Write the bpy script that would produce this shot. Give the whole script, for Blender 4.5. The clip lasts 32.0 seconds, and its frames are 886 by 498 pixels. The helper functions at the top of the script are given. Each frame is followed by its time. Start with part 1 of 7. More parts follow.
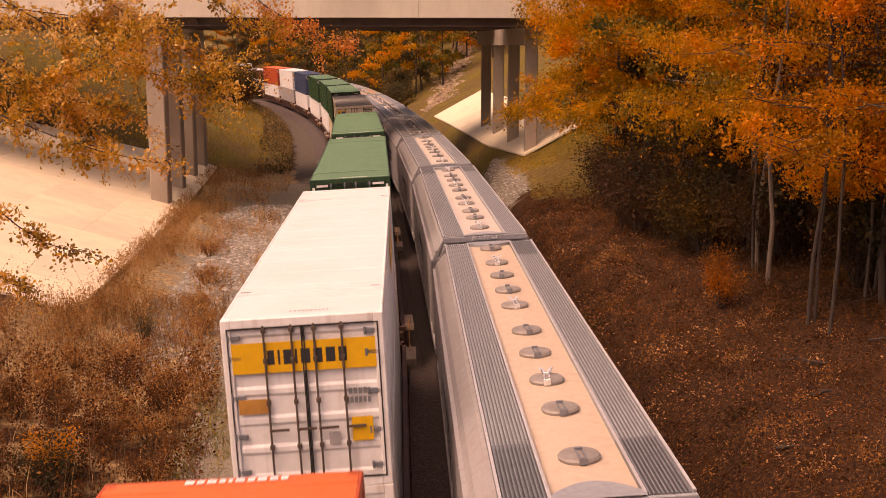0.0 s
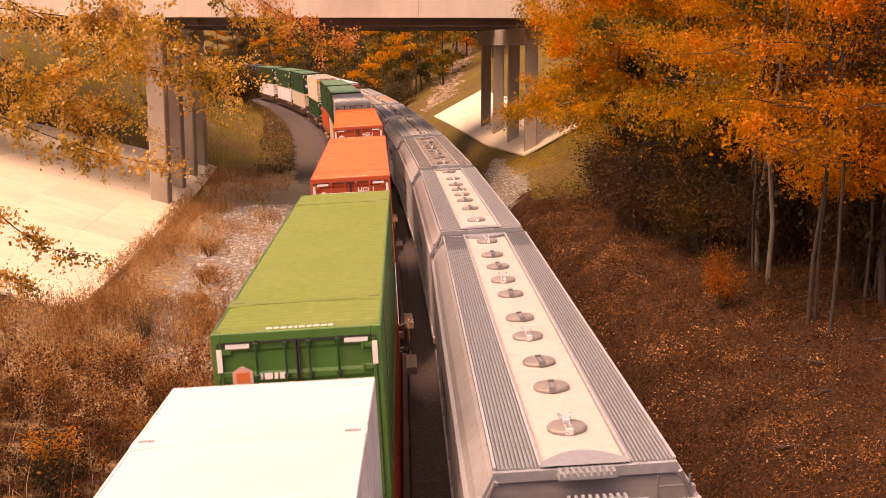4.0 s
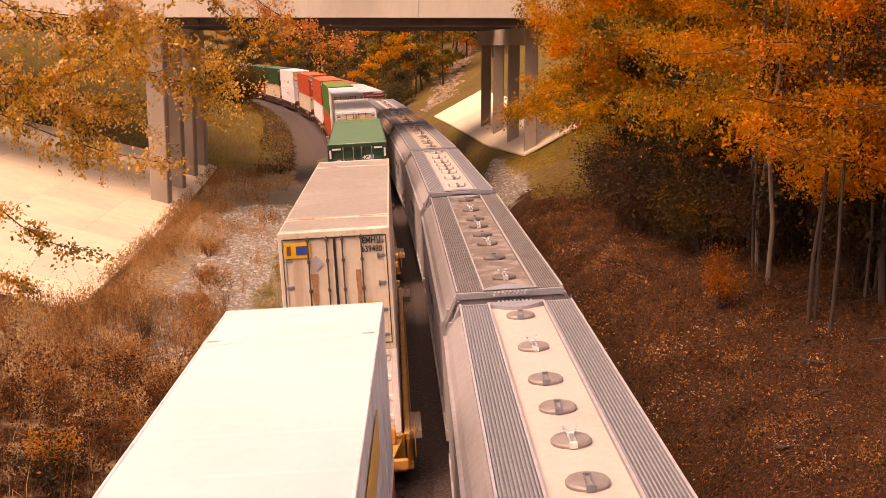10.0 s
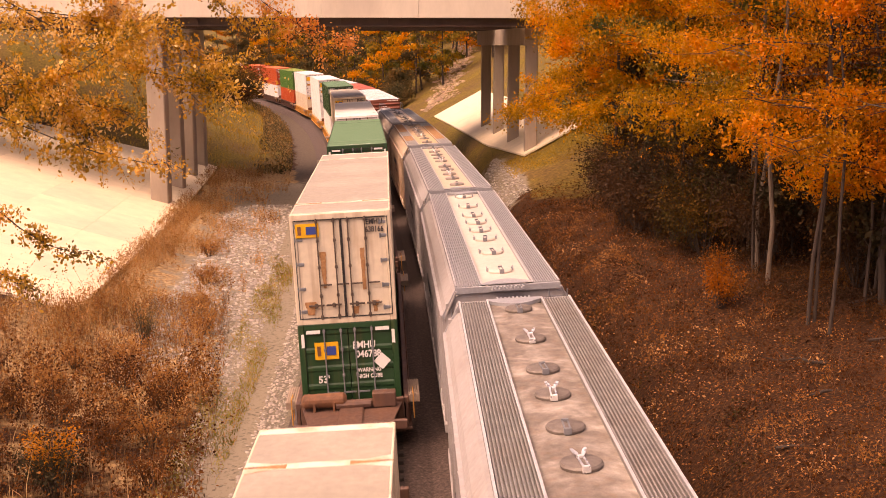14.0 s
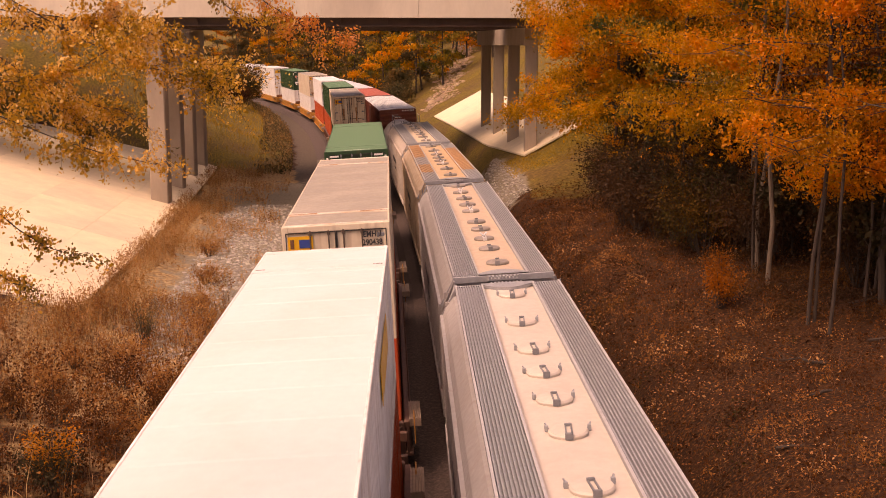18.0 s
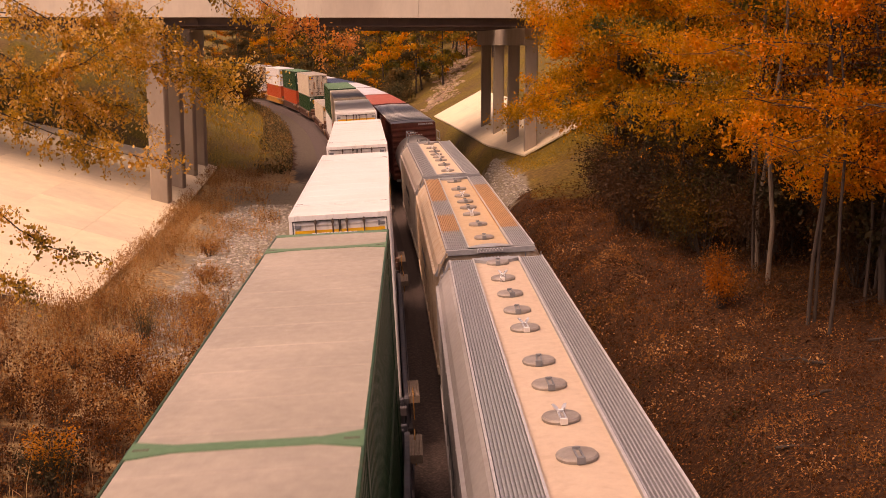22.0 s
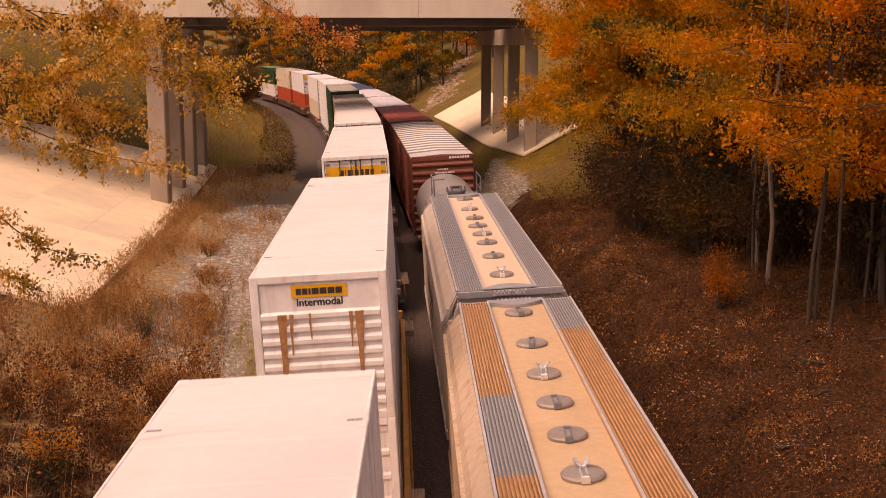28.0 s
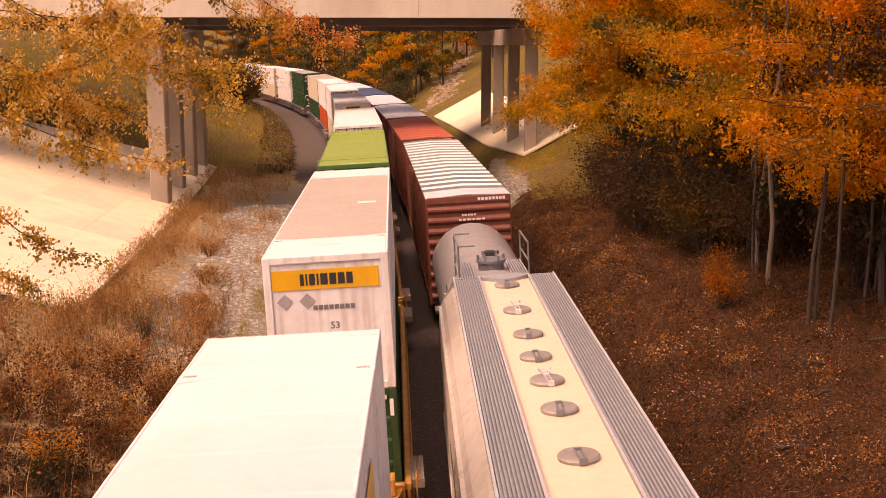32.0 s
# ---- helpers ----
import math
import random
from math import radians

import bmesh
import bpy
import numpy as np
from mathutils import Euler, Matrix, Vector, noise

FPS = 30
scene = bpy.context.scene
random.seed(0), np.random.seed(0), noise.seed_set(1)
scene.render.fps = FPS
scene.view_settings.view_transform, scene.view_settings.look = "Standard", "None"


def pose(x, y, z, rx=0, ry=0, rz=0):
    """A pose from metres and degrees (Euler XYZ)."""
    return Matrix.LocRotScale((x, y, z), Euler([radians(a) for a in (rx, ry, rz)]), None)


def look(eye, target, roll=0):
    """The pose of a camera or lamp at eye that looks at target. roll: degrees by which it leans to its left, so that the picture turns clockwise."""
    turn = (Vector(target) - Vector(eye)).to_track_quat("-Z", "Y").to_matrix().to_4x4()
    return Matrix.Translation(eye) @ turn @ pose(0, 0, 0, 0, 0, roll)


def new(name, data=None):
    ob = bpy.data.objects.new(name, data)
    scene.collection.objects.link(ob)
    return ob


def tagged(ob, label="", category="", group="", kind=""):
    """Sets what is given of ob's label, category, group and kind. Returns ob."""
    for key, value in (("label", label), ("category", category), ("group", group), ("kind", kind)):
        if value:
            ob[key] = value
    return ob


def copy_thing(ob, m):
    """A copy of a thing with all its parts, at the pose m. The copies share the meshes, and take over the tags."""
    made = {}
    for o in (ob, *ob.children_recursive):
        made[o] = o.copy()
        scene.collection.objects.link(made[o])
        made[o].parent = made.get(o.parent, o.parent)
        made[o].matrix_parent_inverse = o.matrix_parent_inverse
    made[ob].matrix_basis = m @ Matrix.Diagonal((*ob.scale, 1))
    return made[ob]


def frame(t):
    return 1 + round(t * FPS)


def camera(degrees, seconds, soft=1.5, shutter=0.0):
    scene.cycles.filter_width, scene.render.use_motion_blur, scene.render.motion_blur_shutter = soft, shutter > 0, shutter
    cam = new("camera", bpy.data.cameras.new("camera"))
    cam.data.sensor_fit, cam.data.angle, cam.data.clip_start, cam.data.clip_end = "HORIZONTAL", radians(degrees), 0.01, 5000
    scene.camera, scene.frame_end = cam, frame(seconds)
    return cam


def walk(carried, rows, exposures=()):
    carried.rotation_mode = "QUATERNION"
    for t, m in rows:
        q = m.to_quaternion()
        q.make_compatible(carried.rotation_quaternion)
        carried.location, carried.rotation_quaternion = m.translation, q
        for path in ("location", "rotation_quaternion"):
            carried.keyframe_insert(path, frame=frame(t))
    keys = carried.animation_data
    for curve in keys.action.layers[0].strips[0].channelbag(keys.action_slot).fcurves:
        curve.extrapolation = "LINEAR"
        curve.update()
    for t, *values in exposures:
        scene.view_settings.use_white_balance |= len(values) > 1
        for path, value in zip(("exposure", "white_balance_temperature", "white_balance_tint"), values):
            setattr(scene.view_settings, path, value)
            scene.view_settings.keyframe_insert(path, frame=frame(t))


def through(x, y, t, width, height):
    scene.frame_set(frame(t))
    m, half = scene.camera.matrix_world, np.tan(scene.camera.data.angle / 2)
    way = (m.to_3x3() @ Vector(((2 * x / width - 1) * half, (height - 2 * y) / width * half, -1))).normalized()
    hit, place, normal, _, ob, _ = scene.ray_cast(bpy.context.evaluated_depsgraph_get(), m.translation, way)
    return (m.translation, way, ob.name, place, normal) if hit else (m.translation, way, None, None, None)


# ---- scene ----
EXPO, KELV, TINT, SUN_S, SKY_S = 0.70, 9200, 41, 0.75, 0.17
# ---- camera, on a fixed stand on the overbridge ----
CAM_Z = 10.34
cam = camera(42.38, 32.0, soft=0.5, shutter=0.15)


def eye_pose(pitch=0.17791, yaw=0.00775, roll=0.00233):
    return pose(0, 0, CAM_Z) @ pose(0, 0, 0, 0, 0, -math.degrees(yaw)) @ pose(0, 0, 0, 90 - math.degrees(pitch)) @ pose(0, 0, 0, 0, 0, math.degrees(roll))


# the lens closes, in stops, as pale roofs pass below
STOPS = [(0, 0.50), (1, 0.27), (2, 0.03), (3, -0.03), (5.5, 0.63), (6, 0.75), (7, 0.62), (8, 0.12), (9, 0.08), (10, 0.25), (11, 0.73), (12, 0.22), (13, 0.10), (14, 0.00), (17, 0.00), (18, 0.45), (19, 0.62), (20, 0.75), (21, 0.83), (22, 0.58), (23, 0.22), (24, 0.17), (25, 0.70), (27.5, 0.75), (28, 0.72), (29, 0.75), (30, 0.50), (31, 0.25), (32, 0.27)]
walk(cam, [(0.0, eye_pose()), (32.0, eye_pose())], exposures=[(t, EXPO - v, KELV, TINT) for t, v in STOPS])

# ---- sky and sun: high on the left, a little behind the camera ----
SUN_TO = Vector((0.50, 0.35, -1.0))
world = bpy.data.worlds.new("sky")
scene.world = world
world.use_nodes = True
wn = world.node_tree.nodes
sky = wn.new("ShaderNodeTexSky")
sky.sky_type = "NISHITA"
sky.sun_disc = False
sky.sun_elevation = radians(58.6)
sky.sun_rotation = radians(-125)
sky.air_density, sky.dust_density, sky.ozone_density = 0.6, 7.0, 0.0
wn["Background"].inputs["Strength"].default_value = SKY_S
world.node_tree.links.new(sky.outputs[0], wn["Background"].inputs["Color"])
sun = new("sun", bpy.data.lights.new("sun", "SUN"))
sun.data.energy, sun.data.angle, sun.data.color = SUN_S, radians(70.0), (1.0, 0.89, 0.74)
sun.matrix_world = look(Vector((0, 0, 60)), Vector((0, 0, 60)) + SUN_TO)

# ---- the line of the track ----
S_STEP = 0.5
S_GRID = np.arange(-120.0, 800.0, S_STEP)
BEND = np.interp(S_GRID, [0, 30, 60, 100, 160], [0.00129, 0.00105, 0.00117, 0.00083, 0.0020])
_h = np.concatenate([[0], np.cumsum(BEND[:-1] * S_STEP)])
HEAD = _h - np.interp(0, S_GRID, _h)
_x = np.concatenate([[0], np.cumsum(-np.sin(HEAD[:-1]) * S_STEP)])
_y = np.concatenate([[0], np.cumsum(np.cos(HEAD[:-1]) * S_STEP)])
LINE_X = _x - np.interp(0, S_GRID, _x) - 1.625
LINE_Y = _y - np.interp(0, S_GRID, _y)
CANT = 0.056
SPACING = 4.03


def on_track(s, off=0.0, cant=CANT):
    """Pose of a vehicle's rail-level centre at s metres along the left line, off metres to its right."""
    x, y, a = (float(np.interp(s, S_GRID, v)) for v in (LINE_X, LINE_Y, HEAD))
    return Matrix.Translation((x + off * math.cos(a), y + off * math.sin(a), 0)) @ Euler((0, -cant, a)).to_matrix().to_4x4()


def beside(s, n, z=0.0):
    """World point n metres to the right of the left line."""
    x, y, a = (float(np.interp(s, S_GRID, v)) for v in (LINE_X, LINE_Y, HEAD))
    return (x + n * math.cos(a), y + n * math.sin(a), z)


# ---- mesh helpers ----
class Shape:
    """Collects vertices and faces of one mesh."""

    def __init__(self):
        self.v, self.f, self.m = [], [], []

    def add(self, verts, faces, mat=0):
        k = len(self.v)
        self.v.extend(tuple(p) for p in verts)
        for f in faces:
            self.f.append(tuple(i + k for i in f))
            self.m.append(mat)
        return self

    def box(self, x0, x1, y0, y1, z0, z1, mat=0, bev=0.0):
        if bev <= 0:
            vs = [(x, y, z) for z in (z0, z1) for y in (y0, y1) for x in (x0, x1)]
            return self.add(vs, [(0, 2, 3, 1), (4, 5, 7, 6), (0, 1, 5, 4), (2, 6, 7, 3), (0, 4, 6, 2), (1, 3, 7, 5)], mat)
        b = min(bev, (x1 - x0) / 2.01, (y1 - y0) / 2.01, (z1 - z0) / 2.01)
        vs, idx = [], {}
        for cx, X in ((-1, x0), (1, x1)):
            for cy, Y in ((-1, y0), (1, y1)):
                for cz, Z in ((-1, z0), (1, z1)):
                    for ax in range(3):
                        p = [X - cx * b, Y - cy * b, Z - cz * b]
                        p[ax] = (X, Y, Z)[ax]
                        idx[(cx, cy, cz, ax)] = len(vs)
                        vs.append(p)
        fs = []
        for ax in range(3):
            o = [a for a in range(3) if a != ax]
            for sgn in (-1, 1):
                ring = []
                for a, c in ((-1, -1), (1, -1), (1, 1), (-1, 1)):
                    k = [0, 0, 0]
                    k[ax], k[o[0]], k[o[1]] = sgn, a, c
                    ring.append(idx[(*k, ax)])
                flip = (sgn > 0) == (ax == 1)
                fs.append(tuple(reversed(ring)) if flip else tuple(ring))
            for a in (-1, 1):
                for c in (-1, 1):
                    e = []
                    for end in (-1, 1):
                        k = [0, 0, 0]
                        k[ax], k[o[0]], k[o[1]] = end, a, c
                        e.append((idx[(*k, o[0])], idx[(*k, o[1])]))
                    fs.append((e[0][0], e[1][0], e[1][1], e[0][1]))
        for cx in (-1, 1):
            for cy in (-1, 1):
                for cz in (-1, 1):
                    fs.append(tuple(idx[(cx, cy, cz, a)] for a in range(3)))
        return self.add(vs, fs, mat)

    def tube(self, p, q, r0, r1=None, n=8, mat=0, caps=True):
        p, q = Vector(p), Vector(q)
        r1 = r0 if r1 is None else r1
        d = (q - p).normalized()
        a = d.orthogonal().normalized()
        b = d.cross(a)
        vs = []
        for c, r in ((p, r0), (q, r1)):
            for i in range(n):
                t = 2 * math.pi * i / n
                vs.append(c + a * (r * math.cos(t)) + b * (r * math.sin(t)))
        fs = [(i, (i + 1) % n, n + (i + 1) % n, n + i) for i in range(n)]
        if caps:
            fs += [tuple(range(n - 1, -1, -1)), tuple(range(n, 2 * n))]
        return self.add(vs, fs, mat)

    def sweep(self, ring, ys, mat=0, caps=True):
        """A cross-section in x, z drawn out along y."""
        n = len(ring)
        vs = [(x, y, z) for y in ys for x, z in ring]
        fs = [(j * n + i, j * n + (i + 1) % n, (j + 1) * n + (i + 1) % n, (j + 1) * n + i) for j in range(len(ys) - 1) for i in range(n)]
        if caps:
            k = (len(ys) - 1) * n
            fs += [tuple(range(n - 1, -1, -1)), tuple(range(k, k + n))]
        return self.add(vs, fs, mat)

    def mesh(self, name, mats, smooth=False):
        me = bpy.data.meshes.new(name)
        me.from_pydata(self.v, [], self.f)
        for m in mats if isinstance(mats, (list, tuple)) else [mats]:
            me.materials.append(m)
        if any(self.m):
            me.polygons.foreach_set("material_index", self.m)
        bm = bmesh.new()
        bm.from_mesh(me)
        bmesh.ops.recalc_face_normals(bm, faces=bm.faces)
        bm.to_mesh(me)
        bm.free()
        if smooth:
            me.shade_smooth()
            me.set_sharp_from_angle(angle=radians(35))
        return me


def thing(name, label, category, group="", kind="", data=None):
    return tagged(new(name, data), label, category, group, kind)


def part(name, me, parent, label="", at=None):
    ob = new(name, me)
    ob.parent = parent
    if at is not None:
        ob.matrix_basis = at
    if label:
        tagged(ob, label)
    return ob


_text = {}


def lettering(body, size, mat, squeeze=1.0):
    """Mesh of built-in lettering, upright in x, z and facing -y, centred."""
    key = (body, size, mat.name)
    if key not in _text:
        cu = bpy.data.curves.new("lettering", "FONT")
        cu.body, cu.size, cu.align_x, cu.align_y, cu.extrude, cu.offset = body, size, "CENTER", "CENTER", 0.002, size * 0.026
        cu.resolution_u = 3
        ob = bpy.data.objects.new("lettering", cu)
        scene.collection.objects.link(ob)
        me = bpy.data.meshes.new_from_object(ob.evaluated_get(bpy.context.evaluated_depsgraph_get()))
        bpy.data.objects.remove(ob)
        me.transform(Matrix.Rotation(radians(90), 4, "X") @ Matrix.Diagonal((squeeze, 1, 1, 1)))
        me.materials.clear()
        me.materials.append(mat)
        _text[key] = me
    return _text[key]
# ---- materials ----
def surface(name, color, rough=0.6, metal=0.0, grain=0.0, scale=6.0, spots=None, spot_amt=0.35, spot_scale=1.2, bump=0.0, bump_scale=40.0,
            streak=0.0, vary=0.0, island=0.0, spec=0.5, stretch=(1, 1, 1)):
    """Base colour with grain at two scales, spots of a second colour, streaks down the side and fine relief."""
    m = bpy.data.materials.new(name)
    m.use_nodes = True
    nt = m.node_tree
    N, L = nt.nodes, nt.links
    bs = N["Principled BSDF"]
    bs.inputs["Roughness"].default_value, bs.inputs["Metallic"].default_value = rough, metal
    bs.inputs["Specular IOR Level"].default_value = spec
    geo = N.new("ShaderNodeTexCoord")
    mp = N.new("ShaderNodeMapping")
    mp.inputs["Scale"].default_value = stretch
    L.new(geo.outputs["Object"], mp.inputs["Vector"])
    rnd = N.new("ShaderNodeObjectInfo")
    shift = N.new("ShaderNodeVectorMath")
    shift.operation = "MULTIPLY_ADD"
    comb = N.new("ShaderNodeCombineXYZ")
    for i in range(3):
        L.new(rnd.outputs["Random"], comb.inputs[i])
    L.new(comb.outputs[0], shift.inputs[0])
    shift.inputs[1].default_value = (37, 53, 71)
    L.new(mp.outputs[0], shift.inputs[2])
    vec = shift.outputs[0]
    rgb = N.new("ShaderNodeRGB")
    rgb.outputs[0].default_value = (*color, 1)
    out = rgb.outputs[0]

    def noise_at(sc, detail=4.0, dist=0.0):
        t = N.new("ShaderNodeTexNoise")
        t.inputs["Scale"].default_value, t.inputs["Detail"].default_value, t.inputs["Distortion"].default_value = sc, detail, dist
        L.new(vec, t.inputs["Vector"])
        return t.outputs["Fac"]

    def mix(fac, a, b, mode="MIX"):
        t = N.new("ShaderNodeMix")
        t.data_type, t.blend_type = "RGBA", mode
        if isinstance(fac, float):
            t.inputs[0].default_value = fac
        else:
            L.new(fac, t.inputs[0])
        for k, c in ((6, a), (7, b)):
            if isinstance(c, tuple):
                t.inputs[k].default_value = (*c, 1)
            else:
                L.new(c, t.inputs[k])
        return t.outputs[2]

    def ramp(v, lo, hi, a=0.0, b=1.0):
        t = N.new("ShaderNodeMapRange")
        t.inputs[1].default_value, t.inputs[2].default_value, t.inputs[3].default_value, t.inputs[4].default_value = lo, hi, a, b
        L.new(v, t.inputs[0])
        return t.outputs[0]

    if spots:
        out = mix(ramp(noise_at(spot_scale, 6.0, 0.4), 0.45, 0.7, 0.0, spot_amt), out, tuple(spots))
    if grain:
        g = ramp(noise_at(scale, 5.0), 0.25, 0.75, 1 - grain, 1 + grain)
        g2 = ramp(noise_at(scale * 7, 3.0), 0.25, 0.75, 1 - grain * 0.5, 1 + grain * 0.5)
        mm = N.new("ShaderNodeMath")
        mm.operation = "MULTIPLY"
        L.new(g, mm.inputs[0])
        L.new(g2, mm.inputs[1])
        t = N.new("ShaderNodeVectorMath")
        t.operation = "SCALE"
        L.new(out, t.inputs[0])
        L.new(mm.outputs[0], t.inputs["Scale"])
        out = t.outputs[0]
    if streak:
        w = N.new("ShaderNodeTexNoise")
        mp2 = N.new("ShaderNodeMapping")
        mp2.inputs["Scale"].default_value = (3.0, 3.0, 0.25)
        L.new(shift.outputs[0], mp2.inputs["Vector"])
        L.new(mp2.outputs[0], w.inputs["Vector"])
        w.inputs["Scale"].default_value = 1.6
        out = mix(ramp(w.outputs["Fac"], 0.52, 0.70, 0.0, streak), out, (0.24, 0.11, 0.04))
    if vary or island:
        hs = N.new("ShaderNodeHueSaturation")
        src = rnd.outputs["Random"]
        if island:
            src = N.new("ShaderNodeNewGeometry").outputs["Random Per Island"]
        L.new(ramp(src, 0, 1, 1 - (vary or island), 1 + (vary or island)), hs.inputs["Value"])
        wn_ = N.new("ShaderNodeTexWhiteNoise")
        wn_.noise_dimensions = "1D"
        L.new(src, wn_.inputs["W"])
        L.new(ramp(wn_.outputs["Value"], 0, 1, 0.5 - 0.05 * (vary or island), 0.5 + 0.05 * (vary or island)), hs.inputs["Hue"])
        L.new(out, hs.inputs["Color"])
        out = hs.outputs[0]
    L.new(out, bs.inputs["Base Color"])
    if grain:
        L.new(ramp(noise_at(scale * 1.7, 4.0), 0.2, 0.8, max(0.05, rough - 0.12), min(1.0, rough + 0.12)), bs.inputs["Roughness"])
    if bump:
        b = N.new("ShaderNodeBump")
        b.inputs["Strength"].default_value, b.inputs["Distance"].default_value = bump, 0.02
        L.new(noise_at(bump_scale, 5.0), b.inputs["Height"])
        L.new(b.outputs[0], bs.inputs["Normal"])
    return m


def foliage(name, colors, through=0.35, rough=0.6, spec=0.12, clump=0.42, spread=0.28):
    """Leaves whose colour varies leaf by leaf, and which let light through."""
    m = bpy.data.materials.new(name)
    m.use_nodes = True
    N, L = m.node_tree.nodes, m.node_tree.links
    bs, outp = N["Principled BSDF"], N["Material Output"]
    geo = N.new("ShaderNodeNewGeometry")
    wv = N.new("ShaderNodeTexNoise")
    wv.inputs["Scale"].default_value, wv.inputs["Detail"].default_value = clump, 3.0
    tc = N.new("ShaderNodeTexCoord")
    L.new(tc.outputs["Object"], wv.inputs["Vector"])
    ad = N.new("ShaderNodeMath")
    ad.operation = "MULTIPLY_ADD"
    L.new(geo.outputs["Random Per Island"], ad.inputs[0])
    ad.inputs[1].default_value = spread
    mr = N.new("ShaderNodeMapRange")
    mr.inputs[1].default_value, mr.inputs[2].default_value, mr.inputs[3].default_value, mr.inputs[4].default_value = 0.34, 0.66, -0.08, 0.8
    L.new(wv.outputs["Fac"], mr.inputs[0])
    L.new(mr.outputs[0], ad.inputs[2])
    cr = N.new("ShaderNodeValToRGB")
    cr.color_ramp.elements[0].color = (*colors[0], 1)
    cr.color_ramp.elements[1].color = (*colors[-1], 1)
    for i, c in enumerate(colors[1:-1]):
        e = cr.color_ramp.elements.new((i + 1) / (len(colors) - 1))
        e.color = (*c, 1)
    L.new(ad.outputs[0], cr.inputs[0])
    L.new(cr.outputs[0], bs.inputs["Base Color"])
    bs.inputs["Roughness"].default_value = rough
    bs.inputs["Specular IOR Level"].default_value = spec
    tr = N.new("ShaderNodeBsdfTranslucent")
    L.new(cr.outputs[0], tr.inputs["Color"])
    mx = N.new("ShaderNodeMixShader")
    mx.inputs[0].default_value = through
    L.new(bs.outputs[0], mx.inputs[1])
    L.new(tr.outputs[0], mx.inputs[2])
    L.new(mx.outputs[0], outp.inputs["Surface"])
    return m


WHITE = surface("white_paint", (0.80, 0.78, 0.75), 0.45, grain=0.06, spots=(0.46, 0.38, 0.31), spot_amt=0.26, spot_scale=1.5, streak=0.28)
WHITE_ROOF = surface("white_roof_paint", (0.70, 0.68, 0.655), 0.5, grain=0.03, spots=(0.56, 0.50, 0.43), spot_amt=0.3, spot_scale=0.5)
BEIGE = surface("weathered_beige_paint", (0.66, 0.56, 0.42), 0.55, grain=0.07, spots=(0.52, 0.36, 0.21), spot_amt=0.3, spot_scale=0.9, streak=0.35)
PALE_ROOF = surface("pale_peach_roof", (0.40, 0.335, 0.27), 0.6, grain=0.08, spots=(0.50, 0.43, 0.35), spot_amt=0.4, spot_scale=0.5)
BEIGE_ROOF = surface("dusty_beige_roof", (0.322, 0.28, 0.224), 0.6, grain=0.1, spots=(0.47, 0.405, 0.325), spot_amt=0.5, spot_scale=0.5)
BAND = surface("rust_stained_white_paint", (0.74, 0.66, 0.55), 0.55, grain=0.06, spots=(0.42, 0.20, 0.06), spot_amt=0.85, spot_scale=1.7)
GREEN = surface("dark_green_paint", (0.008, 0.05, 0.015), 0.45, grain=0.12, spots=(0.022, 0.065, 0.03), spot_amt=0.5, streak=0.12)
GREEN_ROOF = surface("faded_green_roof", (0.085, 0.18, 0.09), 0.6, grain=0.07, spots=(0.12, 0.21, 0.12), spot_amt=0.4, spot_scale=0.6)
LIME_ROOF = surface("lime_green_roof", (0.205, 0.28, 0.036), 0.55, grain=0.08, spots=(0.27, 0.32, 0.08), spot_amt=0.4, spot_scale=0.6)
LIME_DULL = surface("dull_olive_green_roof", (0.165, 0.215, 0.032), 0.6, grain=0.1, spots=(0.20, 0.235, 0.06), spot_amt=0.45, spot_scale=0.6)
LIME = surface("mid_green_paint", (0.05, 0.16, 0.03), 0.45, grain=0.1, streak=0.1)
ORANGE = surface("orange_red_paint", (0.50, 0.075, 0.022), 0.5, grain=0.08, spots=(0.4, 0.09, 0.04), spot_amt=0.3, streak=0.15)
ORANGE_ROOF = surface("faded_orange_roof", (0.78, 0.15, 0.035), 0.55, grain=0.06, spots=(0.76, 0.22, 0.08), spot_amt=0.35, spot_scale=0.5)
BLUE = surface("dark_blue_paint", (0.03, 0.05, 0.10), 0.5, grain=0.1, streak=0.1)
GREY = surface("dull_grey_paint", (0.36, 0.34, 0.33), 0.5, grain=0.1, streak=0.2)
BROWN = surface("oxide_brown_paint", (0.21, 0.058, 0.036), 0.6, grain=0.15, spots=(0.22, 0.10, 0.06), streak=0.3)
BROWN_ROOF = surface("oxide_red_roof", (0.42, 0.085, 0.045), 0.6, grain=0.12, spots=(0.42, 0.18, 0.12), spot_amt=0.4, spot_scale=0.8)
YELLOW = surface("yellow_sign_vinyl", (0.80, 0.42, 0.02), 0.4, grain=0.05, spots=(0.5, 0.25, 0.03), spot_amt=0.3, spot_scale=3)
YELLOW_STEEL = surface("yellow_ochre_steel_paint", (0.55, 0.26, 0.05), 0.55, grain=0.15, spots=(0.25, 0.1, 0.04), spot_amt=0.5, streak=0.3)
SLATE = surface("dull_slate_steel_paint", (0.10, 0.095, 0.11), 0.55, grain=0.15, spots=(0.06, 0.05, 0.05), spot_amt=0.5, streak=0.2)
BROWN_STEEL = surface("dull_brown_steel_paint", (0.10, 0.05, 0.036), 0.6, grain=0.15, spots=(0.15, 0.065, 0.035), spot_amt=0.5, streak=0.2)
RED_STEEL = surface("rust_red_steel_paint", (0.055, 0.025, 0.017), 0.6, grain=0.15, spots=(0.16, 0.06, 0.03), spot_amt=0.5)
